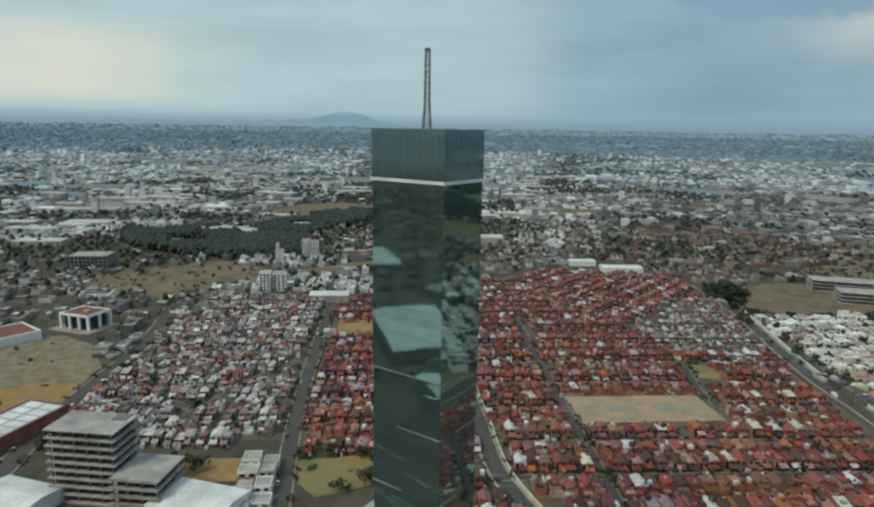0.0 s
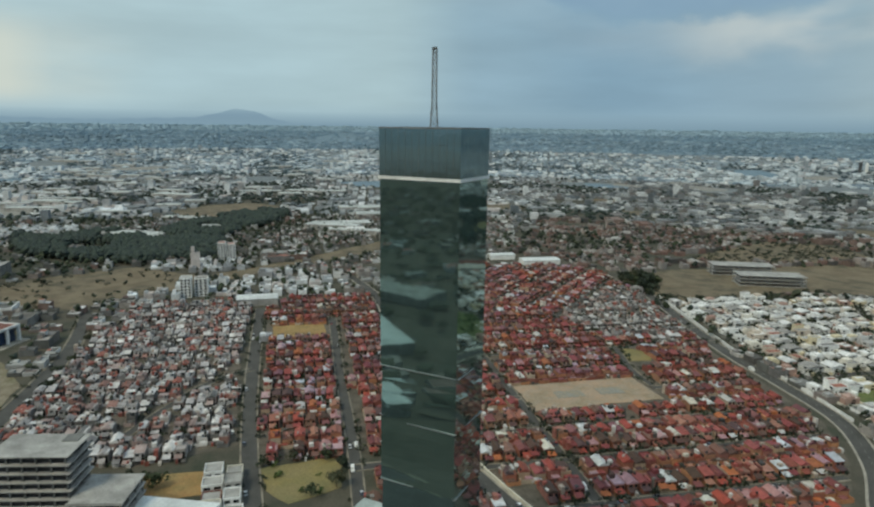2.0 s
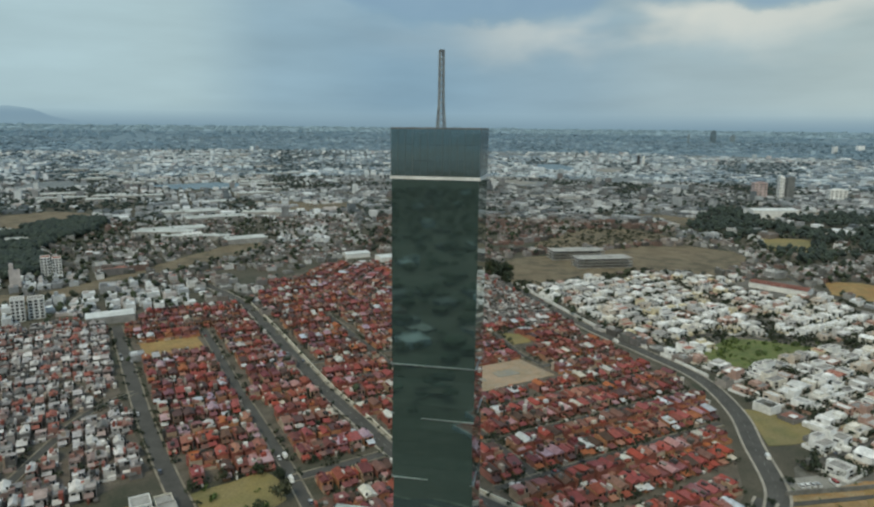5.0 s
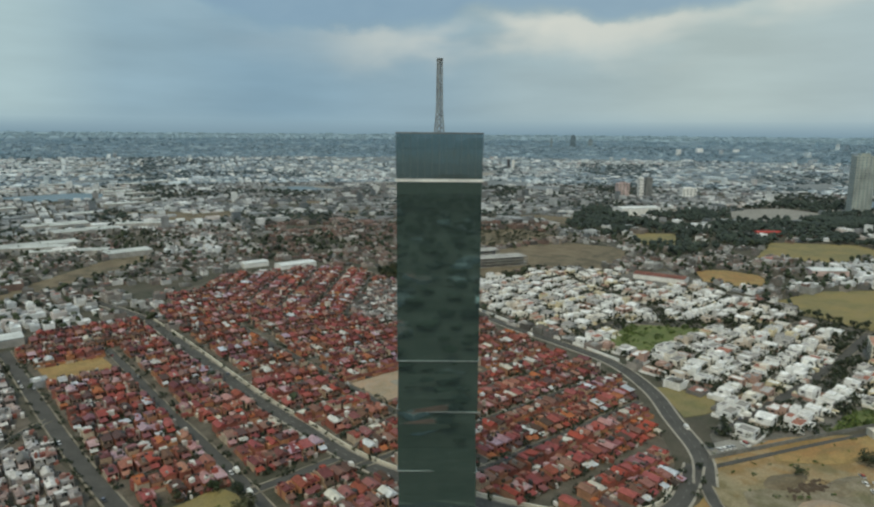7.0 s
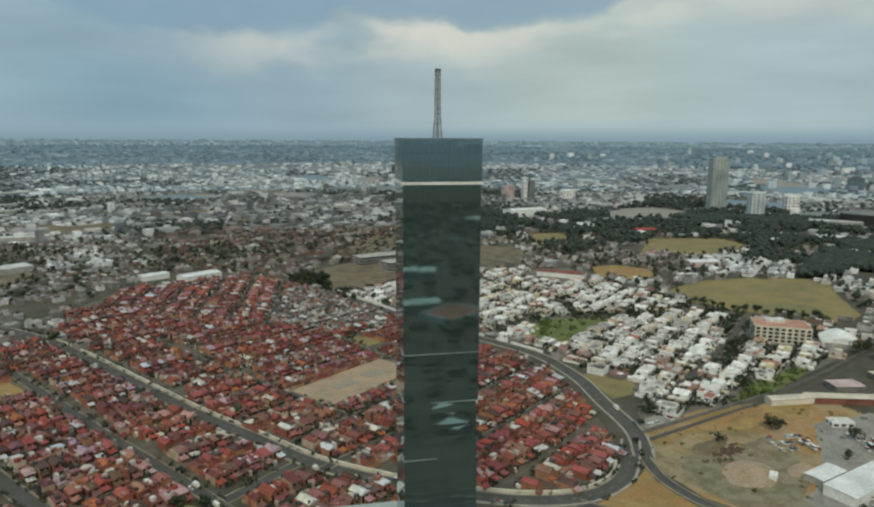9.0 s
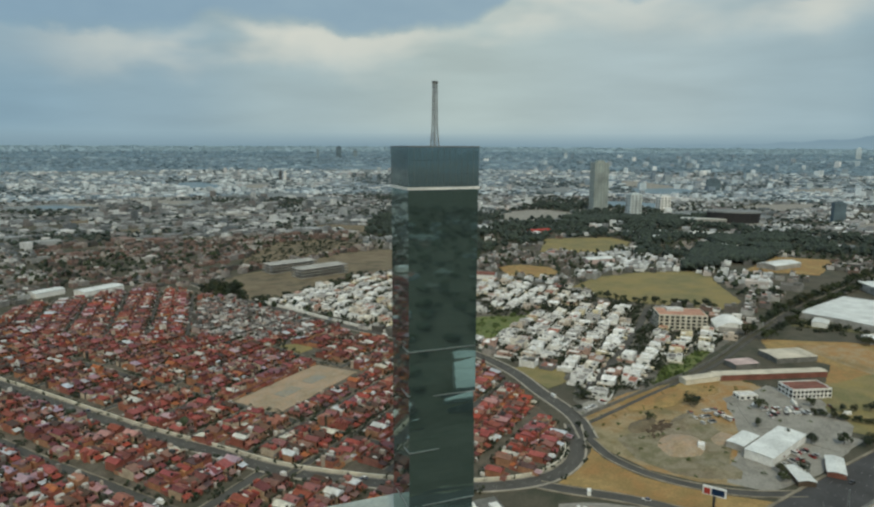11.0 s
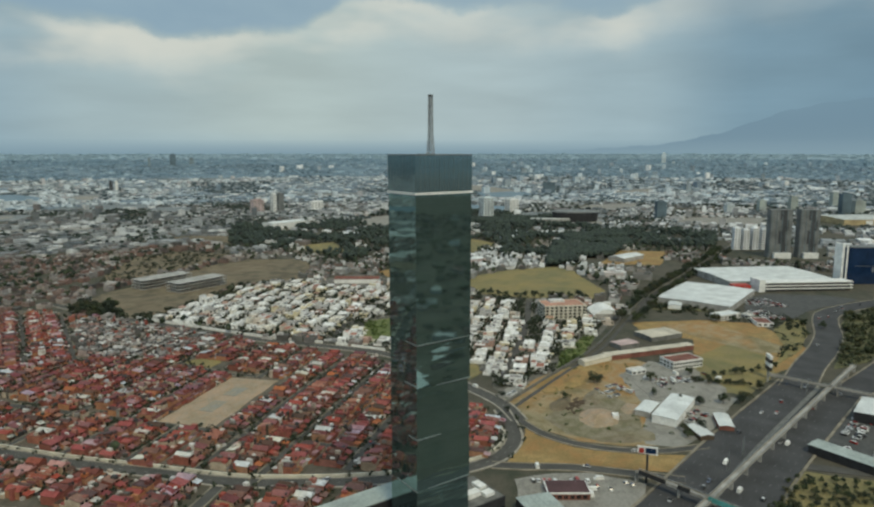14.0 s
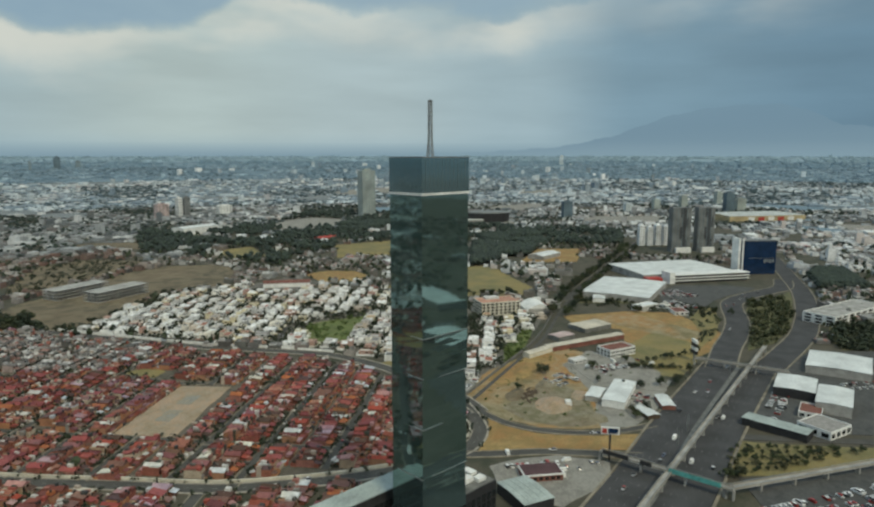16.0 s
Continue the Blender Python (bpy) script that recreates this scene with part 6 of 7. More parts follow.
block("white_depot", "white block beside the railway land", "building", -140, 1090, 12, 30, 22, 10, M["plain_white"], M["white_roof"], 4, 0, 2)

# towers of the far centre
def far_tower(x, y, deg, w, d, h, wall, label, nx=5, nz=12, group="", glass=None):
    b = thing("high_rise", label, "high-rise", at(x, y, deg), group)
    part("body", Soup().box(-w / 2, -d / 2, 0, w / 2, d / 2, h), wall, b)
    part("roof_house", Soup().box(-w / 4, -d / 4, h + 0.01, w / 4, d / 4, h + h * 0.03 + 1.5), wall, b)
    if nx:
        windows_on(b, -w / 2, w / 2, 2, h - 1, -d / 2, nx, nz, "y", glass or M["tower_grey"], 0.5)
        windows_on(b, -d / 2, d / 2, 2, h - 1, -w / 2, max(2, nx - 1), nz, "x", glass or M["tower_grey"], 0.5)
    return b


far_tower(1469, 910, -30, 44, 24, 132, M["hazy_tower"], "residential tower among trees, paled grey by haze", 5, 22, glass=M["hazy_dark2"])
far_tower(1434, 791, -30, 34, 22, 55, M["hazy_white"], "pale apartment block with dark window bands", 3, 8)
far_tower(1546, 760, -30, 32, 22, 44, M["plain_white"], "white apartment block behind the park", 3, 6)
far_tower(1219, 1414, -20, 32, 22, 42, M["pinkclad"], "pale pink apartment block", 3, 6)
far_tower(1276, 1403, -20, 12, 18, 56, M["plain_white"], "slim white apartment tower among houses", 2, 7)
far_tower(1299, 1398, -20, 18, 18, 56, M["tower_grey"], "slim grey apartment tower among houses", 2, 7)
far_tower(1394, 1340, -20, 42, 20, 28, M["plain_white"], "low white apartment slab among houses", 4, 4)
# the hazy_ blocks on the horizon are paled by haze in their colour
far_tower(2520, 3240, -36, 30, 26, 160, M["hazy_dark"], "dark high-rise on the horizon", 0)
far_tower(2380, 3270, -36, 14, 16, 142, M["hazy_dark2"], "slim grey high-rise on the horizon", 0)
far_tower(2620, 3200, -36, 26, 24, 138, M["hazy_dark2"], "high-rise on the horizon paled by haze", 0)
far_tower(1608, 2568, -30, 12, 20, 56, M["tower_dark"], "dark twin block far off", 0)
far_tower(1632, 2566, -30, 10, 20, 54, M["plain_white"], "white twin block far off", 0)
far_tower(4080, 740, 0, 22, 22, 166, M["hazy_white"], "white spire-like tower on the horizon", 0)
for x, y, w, label in ((1030, 77, 36, "a"), (1051, 34, 32, "b")):
    b = thing("twin_tower", "grey apartment tower with dark stepped recesses", "high-rise", at(x, y, -65), group="twin towers")
    part("body", Soup().box(-w / 2, -8, 0, w / 2, 8, 82), M["tower_grey"], b)
    for k, (a, z0, z1) in enumerate(((6, 3, 24), (2, 24, 46), (7, 46, 64), (3, 64, 81))):
        part("recess", Soup().box(a - 5.5, -8.4, z0, a + 5.5, -7.9, z1), M["tower_dark"], b)
    for i in range(4):
        part("balcony_strip", Soup().box(-w / 2 + 1.5 + i * w / 4.2, -8.9, 4, -w / 2 + 2.1 + i * w / 4.2, -8.02, 80), M["hazy_dark2"], b)
    part("base", Soup().box(-w / 2 + 6, -16, 0, w / 2 - 2, -9, 9), M["plain_white"], b)
for k in range(4):
    far_tower(1098 + 8 * k, 146 - 15 * k, -65, 11, 12, 40 - 3 * (k % 2), M["grey_wall"], "grey apartment slab beside twin towers", 2, 8, "apartment slabs")
blue = thing("blue_glass_office", "navy-blue glass office block with a white end wall", "office building", at(829, -28, -65))
part("body", Soup().box(-30, -9, 0, 27, 9, 50), M["blue_glass"], blue)
part("end_wall", Soup().box(-33, -9.4, 0, -30.02, 9.4, 55), M["plain_white"], blue)
part("end_fin", Soup().box(-27.6, -10.4, 0, -25.6, -9.02, 54), M["plain_white"], blue)
part("roof_edge", Soup().box(-30, -9.3, 50.01, 27, 9.3, 51.2), M["tower_grey"], blue)
for k in range(4):
    part("sign_bar", Soup().box(8 + 4.4 * k, -9.4, 17 + (k % 2), 10.6 + 4.4 * k, -9.02, 22.5), M["steel"], blue, "pale letter-sized bar of a rooftop sign")
part("sign_line", Soup().box(-16, -9.3, 24.6, 24, -9.02, 25.0), M["steel"], blue)
mall = thing("mall_front", "long low mall front with dark parking decks", "building", at(742, 42, -58))
for k in range(3):
    part("deck", Soup().box(-60, -10, 4 * k + 3.0, 60, 10, 4 * k + 4.2), M["plain_white"], mall)
    part("dark_level", Soup().box(-57, -8.5, 4 * k, 57, 9, 4 * k + 3.0), M["dark"], mall)
part("gate_block", Soup().box(-68, -11, 0, -60.02, 11, 16), M["plain_white"], mall)
part("red_entrance", Soup().box(-98, -6, 0, -76, 8, 8), M["red"], mall, "bright red entrance pavilion")
stad = thing("arena", "dark oval arena with a pale roof rim", "arena", at(1456, 550, -66))
c = [(math.cos(2 * math.pi * k / 24), math.sin(2 * math.pi * k / 24)) for k in range(24)]
s = Soup()
s.solid([(56 * a, 34 * b, 0) for a, b in c], [(60 * a, 37 * b, 24) for a, b in c])
part("stand", s, M["dark"], stad)
s = Soup()
s.solid([(62 * a, 39 * b, 24.02) for a, b in c], [(60 * a, 37 * b, 27) for a, b in c])
part("rim", s, M["tower_grey"], stad)
# more far blocks with the haze painted into the cladding
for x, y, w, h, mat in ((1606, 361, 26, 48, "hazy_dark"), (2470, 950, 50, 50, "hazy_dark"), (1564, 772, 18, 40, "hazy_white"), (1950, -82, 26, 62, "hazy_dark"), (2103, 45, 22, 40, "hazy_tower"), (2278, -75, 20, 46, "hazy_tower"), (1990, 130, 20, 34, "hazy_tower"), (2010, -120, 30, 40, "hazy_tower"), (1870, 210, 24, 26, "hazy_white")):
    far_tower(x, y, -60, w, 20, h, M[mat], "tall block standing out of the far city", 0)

b = hall("outlet_store", "long pale store with a yellow and orange front", 1770, -130, -60, 230, 130, 14, 2.0, M["ochre"], M["hazy_roof"], 10)
for k in range(5):
    part("front_panel", Soup().box(-60 + 30 * k, -66.0, 1, -42 + 30 * k, -65.1, 11), M["red" if k % 2 else "plain_white"], b)
hall("arena_hall", "long white roof beside the arena", 1400, 600, -66, 100, 30, 9, 1.0, M["concrete"], M["hazy_roof"], 6)

# ---------------------------------------------------------------- bridges over the highway
def bridge(name, label, a, b, z, w, roofs=()):
    a, b = Vector((*a, 0)), Vector((*b, 0))
    d = b - a
    deg = math.degrees(math.atan2(d.y, d.x))
    n = d.length
    t = thing(name, label, "footbridge", at(a.x, a.y, deg))
    part("deck", Soup().box(0, -w / 2, z - 0.7, n, w / 2, z), M["concrete"], t)
    for side in (-1, 1):
        part("rail", Soup().box(0, side * w / 2 - 0.08, z + 1.0, n, side * w / 2 + 0.08, z + 1.25), M["steel"], t)
        part("parapet", Soup().box(0, side * w / 2 - 0.06, z + 0.01, n, side * w / 2 + 0.06, z + 0.6), M["kerb"], t)
    k = max(2, int(n / 22))
    for i in range(k + 1):
        x = n * i / k
        part("pier", Soup().box(x - 0.5, -w / 3, 0, x + 0.5, w / 3, z - 0.7), M["concrete"], t)
    for f0, f1, mat, h in roofs:
        part("panel", Soup().box(n * f0, -w / 2 - 0.35, z - 0.4, n * f1, -w / 2 - 0.1, z + h), mat, t)
    return t


via = bridge("elevated_path", "long pale elevated path along the highway median", (-60, 146), (385, 14), 6.2, 3.0)
for x, y in ((152, 89), (176, 82.5), (310, 46)):
    f = thing("bridge_mast", "white A-shaped mast beside the elevated path", "mast", at(x, y, -17), group="bridge masts")
    for s0 in (-1, 1):
        part("strut", Soup().beam((s0 * 1.4, 3.6, 0), (s0 * 0.25, 3.6, 12), 0.28), M["steel"], f)
    part("cross_bar", Soup().beam((-1.0, 3.6, 6), (1.0, 3.6, 6), 0.25), M["steel"], f)
bridge("footbridge", "pale footbridge with dark and teal banner panels", (117, 136), (92, 66), 6.2, 3.4, ((0.03, 0.24, M["dark"], 2.0), (0.33, 0.42, M["dark"], 2.0), (0.55, 0.92, M["teal"], 2.2)))
bridge("footbridge", "pale footbridge across the highway", (328, 76), (311, 6), 6.2, 3.2)
bridge("ramp_bridge", "pale ramp bridge with railings beside the junction", (94, 70), (200, -77), 5.0, 4.0)

board = thing("billboard", "roadside billboard on a tall pole", "billboard", at(118, 131, -80))
part("pole", Soup().tube(0, 0, 0, 17, 0.6, 10), M["dark"], board)
part("panel", Soup().box(-5.2, -0.5, 16.6, 5.2, 0.5, 20.8), M["plain_white"], board)
part("picture", Soup().box(-1.2, -0.66, 17.2, 4.4, -0.51, 20.2), M["blue_glass"], board)
part("picture", Soup().box(-4.6, -0.66, 17.1, -1.9, -0.51, 20.0), M["red"], board)
sign = thing("sign_tower", "stacked sign tower beside the highway", "sign", at(338, 76, 20))
part("pole", Soup().box(-0.8, -0.8, 0, 0.8, 0.8, 18), M["steel"], sign)
for k in range(4):
    part("panel", Soup().box(-5, -1.0, 7 + 3.2 * k, 5, 1.0, 9.6 + 3.2 * k), M["plain_white" if k % 2 else "dark"], sign)

# ---------------------------------------------------------------- park courts, walls
for k, (u, v, w, d) in enumerate(((176, 396, 20, 11), (206, 397, 18, 11))):
    x, y = xy(u, v)
    single("playing_court", Soup().box(-w / 2, -d / 2, 0, w / 2, d / 2, 0.36), M["court_paint"], "grey paved playing court on a dusty field", "court", "structure", at(x, y, 12))
x, y = xy(188, 419.5)
single("red_wall", Soup().box(-47, -0.3, 0, 47, 0.3, 3.2), M["brick_red"], "long dark red wall along the playing field", "wall", "structure", at(x, y, 12))
x, y = xy(5, 304)
single("park_court", Soup().box(-11, -6, 0, 11, 6, 0.12), M["concrete"], "pale paved court in a corner park", "court", "structure", at(-70, 309, 12))

# ---------------------------------------------------------------- trees
rng = np.random.default_rng(33)


def crown_soup(seed, clumps, leaves, r=1.0):
    """A crown of many small leaf blades round uneven clumps, about one unit wide and high."""
    q = np.random.default_rng(seed)
    s = Soup()
    centres = q.normal(0, 0.34, (clumps, 3)) * (1, 1, 0.75) + (0, 0, 0.15)
    for c in centres:
        size = q.uniform(0.22, 0.42)
        for _ in range(leaves):
            d = q.normal(0, 1, 3)
            d /= np.linalg.norm(d)
            p = c + d * size * q.uniform(0.75, 1.05)
            t = np.cross(d, q.normal(0, 1, 3))
            t /= np.linalg.norm(t)
            w = np.cross(d, t)
            k = q.uniform(0.06, 0.13) * r
            tilt = d * q.uniform(-0.05, 0.05)
            s.poly([p - t * k - tilt, p + w * k * 0.7, p + t * k + tilt, p - w * k * 0.7])
    return s


def clump_soup(seed, blobs):
    """A cheap crown for far trees: uneven faceted clumps."""
    q = np.random.default_rng(seed)
    s = Soup()
    bm = bmesh.new()
    bmesh.ops.create_icosphere(bm, subdivisions=1, radius=1)
    base = [v.co.copy() for v in bm.verts]
    faces = [[v.index for v in f.verts] for f in bm.faces]
    bm.free()
    for _ in range(blobs):
        c, r = Vector(q.normal(0, 0.26, 3)) * 1.0 + Vector((0, 0, 0.5)), q.uniform(0.28, 0.45)
        n = len(s.v)
        s.v += [tuple(c + v * r * q.uniform(0.65, 1.25)) for v in base]
        s.f += [tuple(i + n for i in f) for f in faces]
        s.m += [0] * len(faces)
    return s


TREES = []
for k in range(4):
    t = thing("tree", ("dark green broadleaf tree with an uneven crown", "olive-green street tree with a loose crown", "round dark tree beside a street", "tall narrow dark tree beside a street")[k], "tree", Matrix.Translation((0, -3400 - 20 * k, -60)), group="street trees")
    tr = Soup().tube(0, 0, 0, 0.45, 0.035, 7, 0, 0.022)
    for i in range(4):
        a = i * 1.7 + k
        tr.beam((0, 0, 0.36), (0.2 * math.cos(a), 0.2 * math.sin(a), 0.62), 0.02)
    part("trunk", tr, M["bark"], t)
    cr = crown_soup(40 + k, 9, 42)
    tall = 1.55 if k == 3 else 1.0
    cr.v = [(x * (0.5 if k == 3 else 1.0), y * (0.5 if k == 3 else 1.0), z * 0.8 * tall + 0.66) for x, y, z in cr.v]
    part("crown", cr, M["leaf"], t)
    TREES.append(t)


def plant(px, py, height, k=None, material=None):
    t = copy_thing(TREES[int(rng.integers(0, 3)) if k is None else k], Matrix.LocRotScale((px, py, 0), Euler((0, 0, rng.uniform(0, 6.3))), None))
    t.scale = (height * rng.uniform(0.75, 1.05), height * rng.uniform(0.75, 1.05), height)
    return t


spots = []
for pts, off, gap, h in (([(466, 222), (600, 220), (830, 194), (1060, 170)], 0, 13, 9), ([(466, 202), (600, 200), (830, 176), (1060, 152)], 0, 15, 8), ([(175, 235), (205, 251), (254, 243)], 0, 30, 5),
                         ([(522, 416), (530, 341), (560, 272)], 0, 11, 7), ([(300, 128), (306, 104), (312, 88)], 0, 2.6, 3.4), ([(306, 126), (350, 84), (368, 72)], 0, 9, 4.5),
                         ([(-92, 320), (-56, 331), (-49, 302), (-72, 288)], 0, 17, 6.5), ([(-297, 520), (-283, 470), (-268, 400)], 9, 26, 6), ([(122, 66), (138, 34)], 0, 5, 3.0), ([(132, 65), (148, 22)], 0, 5, 3.0), ([(142, 64), (158, 10)], 0, 5, 3.0), ([(152, 61), (168, 0)], 0, 5.5, 3.0), ([(162, 58), (178, -18)], 0, 6, 3.2), ([(116, 66), (120, 58)], 0, 5, 6)):
    line = smooth(pts, 3)
    d = np.r_[0, np.cumsum(np.hypot(*np.diff(line, axis=0).T))]
    for t in np.arange(0, d[-1], gap):
        spots.append((np.interp(t, d, line[:, 0]) + off + rng.normal(0, 0.8), np.interp(t, d, line[:, 1]) + rng.normal(0, 0.8), h * rng.uniform(0.7, 1.3)))
for (x0, y0, x1, y1, n, h) in ((205, 715, 250, 780, 22, 11),  (275, 395, 385, 440, 26, 6), (300, 228, 400, 244, 16, 6), (-345, 525, -300, 560, 8, 10), (30, 286, 62, 300, 7, 6), (60, 150, 112, 190, 5, 5), (236, 100, 330, 170, 10, 6)):
    for _ in range(n):
        spots.append((rng.uniform(x0, x1), rng.uniform(y0, y1), h * rng.uniform(0.6, 1.2)))
for x, y, h in ((-229, 300, 9), (-236, 312, 7), (262, 196, 7), (264, 193, 6), (286, 158, 7), (218, 206, 5), (262, 103, 7), (268, 92, 6), (302, 81, 7), (276, 90, 6), (315, 133, 6), (198, 122, 5), (206, 112, 6), (250, 118, 6), (255, 150, 5), (246, 131, 6), (190, 118, 5), (508, 128, 8), (512, 132, 7), (516, 112, 7), (529, 30, 7), (531, 48, 7), (538, 60, 6), (-150, 296, 9), (-140, 299, 8), (-260, 420, 6), (120, 60, 6)):
    spots.append((x, y, h))
spots = np.array(spots[-27:] + spots[:-27])
for x, y, h in spots[:240]:
    plant(x, y, h)
for t in TREES:
    for o in (*t.children_recursive, t):
        bpy.data.objects.remove(o)

# shrubs and small trees in the yards between the houses
bush = crown_soup(71, 5, 16, 1.5)
bush.v = [(x, y, (z + 0.45) * 0.9) for x, y, z in bush.v]
tuft = crown_soup(72, 4, 8, 2.2)
tuft.v = [(x, y, (z + 0.45) * 0.9) for x, y, z in tuft.v]
yard_spots = []
for group, chance in ((red_lots, 0.95), (red_lots, 0.75), (w_lots, 0.8)):
    for x, y, turn in group:
        if rng.random() < chance:
            a, b = rng.choice((-2.4, 0.0, 2.2, 3.2)), rng.choice((-8.0, -7.2, 7.0, -5.6))
            yard_spots.append((x + a * math.cos(turn) - b * math.sin(turn), y + a * math.sin(turn) + b * math.cos(turn), 0, rng.uniform(0, 6.3)))
n = len(yard_spots)
h = rng.uniform(1.8, 4.4, n)
stamp("yard_shrubs", tuft, [M["leaf_far"]], yard_spots, np.c_[h * 0.8, h * 0.8, h], "dark shrubs and small trees in the yards", "shrubs")
# low trees along the streets of the housing grid and round the lawns
rows = []
for name, (pts, w) in ROADS.items():
    if name.startswith(("cross", "inner", "fan", "middle", "slanting", "west_", "near", "curved", "far_west", "suburb")):
        line = smooth(pts, 3)
        d = np.r_[0, np.cumsum(np.hypot(*np.diff(line, axis=0).T))]
        for t in np.arange(2, d[-1], 4.2):
            for side in (-1, 1):
                if rng.random() < (0.42 if name.startswith(("inner", "slanting", "cross")) else 0.28):
                    i = min(int(np.searchsorted(d, t)), len(line) - 1)
                    dx, dy = line[i] - line[i - 1]
                    k = math.hypot(dx, dy)
                    o = side * (w / 2 + rng.uniform(0.6, 2.0))
                    rows.append((np.interp(t, d, line[:, 0]) - dy / k * o, np.interp(t, d, line[:, 1]) + dx / k * o, 0, rng.uniform(0, 6.3)))
n = len(rows)
h = rng.uniform(1.6, 4.6, n)
stamp("street_trees", tuft, [M["leaf_far"]], rows, np.c_[h * 0.85, h * 0.85, h], "low dark trees along the narrow streets", "trees")
for key, n in (("suburb_park", 48), ("lane_park", 45), ("corner_park", 6)):
    q = np.array(FIELDS[key][0])
    px, py = rng.uniform(q[:, 0].min(), q[:, 0].max(), 900), rng.uniform(q[:, 1].min(), q[:, 1].max(), 900)
    ok = inside(px, py, FIELDS[key][0])
    px, py = px[ok][:n], py[ok][:n]
    h = rng.uniform(1.5, 5.0, len(px))
    stamp("park_shrubs", tuft, [M["lime_leaf"]], np.c_[px, py, np.zeros(len(px)), h * 3], np.c_[h, h, h], "bright green shrubs on a lawn between houses", "shrubs")
# sheds, tanks, awnings and parked cars in the yards and on the roofs
odd = Soup().box(-0.5, -0.5, 0, 0.5, 0.5, 1, 0, 0, False)
rows, dims = [], []
for group, count in ((red_lots, 4), (w_lots, 4)):
    for x, y, turn in group:
        for _ in range(count):
            on_roof = rng.random() < 0.35
            a, b = rng.uniform(-3.2, 3.2), rng.uniform(-3.5, 4.5) if on_roof else rng.choice((rng.uniform(-9.0, -4.5), rng.uniform(5.6, 8.4)))
            rows.append((x + a * math.cos(turn) - b * math.sin(turn), y + a * math.sin(turn) + b * math.cos(turn), 0, turn + rng.normal(0, 0.1)))
            dims.append((rng.uniform(0.8, 2.6), rng.uniform(0.8, 3.4), (rng.uniform(5.2, 6.9) if on_roof else rng.uniform(0.8, 3.0))))
stamp("yard_clutter", odd, [M["clutter"]], rows, dims, "small sheds, awnings and tanks between the houses", "clutter")
sub = []
for _ in range(6000):
    sub.append((rng.uniform(200, 580), rng.uniform(230, 700)))
sub = np.array(sub)
sub = sub[inside(sub[:, 0], sub[:, 1], SUBURB) & free(sub[:, 0], sub[:, 1], 0.0)]
n = len(sub)
h = rng.uniform(2.5, 6.0, n)
stamp("garden_trees", tuft, [M["leaf_far"]], np.c_[sub, np.zeros(n), rng.uniform(0, 6, n)], np.c_[h * 0.9, h * 0.9, h], "dark garden trees between white houses", "trees")

# ---------------------------------------------------------------- the wider city
CITY_OUT = [EAST, CENTRE, NEAR, WEST, SUBURB]
FOREST = [[(655, 706), (676, 790), (690, 930), (734, 1080), (960, 1240), (1050, 1075), (1300, 1100), (1450, 1130), (1586, 980), (1530, 735), (1380, 660), (1300, 400), (1340, 195), (1080, 180), (915, 304), (850, 400), (836, 560), (900, 650), (990, 740), (838, 694)],
          [(-654, 996), (-523, 1049), (-334, 997), (-274, 870), (-403, 812), (-560, 865)], [(-457, 961), (-435, 1145), (-371, 1336), (-271, 1287), (-337, 1031), (-373, 870)],
          [(1180, 900), (1420, 700), (1520, 640), (1480, 560), (1300, 620), (1100, 800)], [(740, 393), (1077, 483), (1216, 378), (967, 300)],
          [(720, -95), (850, -100), (850, -150), (730, -150)]]


def lattice(r0, r1, cell, az0, az1, turn):
    """A jittered lattice of lots in a sector round the middle of the walk."""
    n = int(r1 / cell) + 1
    i, j = np.meshgrid(np.arange(-n, n + 1), np.arange(-n, n + 1))
    px, py = (i + 0.35 * np.floor(i / 6.0)).ravel() * cell, (j + 0.3 * np.floor(j / 3.0)).ravel() * cell
    px, py = px + rng.normal(0, cell * 0.12, px.shape), py + rng.normal(0, cell * 0.12, py.shape)
    c, s = math.cos(turn), math.sin(turn)
    px, py = px * c - py * s, px * s + py * c
    r, az = np.hypot(px, py), np.degrees(np.arctan2(py, px))
    lo, hi = az0, az1
    ok = (r > r0) & (r < r1) & (((az - lo) % 360) < (hi - lo))
    return px[ok] + MID[0], py[ok] + MID[1]


def clear_of(px, py, margin):
    ok = free(px, py, margin)
    for poly in CITY_OUT:
        ok &= ~inside(px, py, poly)
    return ok


TRAY = Soup().tray(-0.5, -0.5, 0, 0.5, 0.5, 1, 0, 1, 0.04, 0.1)
HUT = Soup().tray(-0.5, -0.5, 0, 0.5, 0.5, 1, 0, 1, 0.04, 0.1).box(-0.42, 0.0, 0.9, -0.05, 0.42, 1.38, 0, 1, False)
PLAIN = Soup().box(-0.5, -0.5, 0, 0.5, 0.5, 1, 0, 1, False)
thin_clump = [clump_soup(95 + k, 2) for k in range(2)]
dot_clump = [clump_soup(98 + k, 1) for k in range(2)]


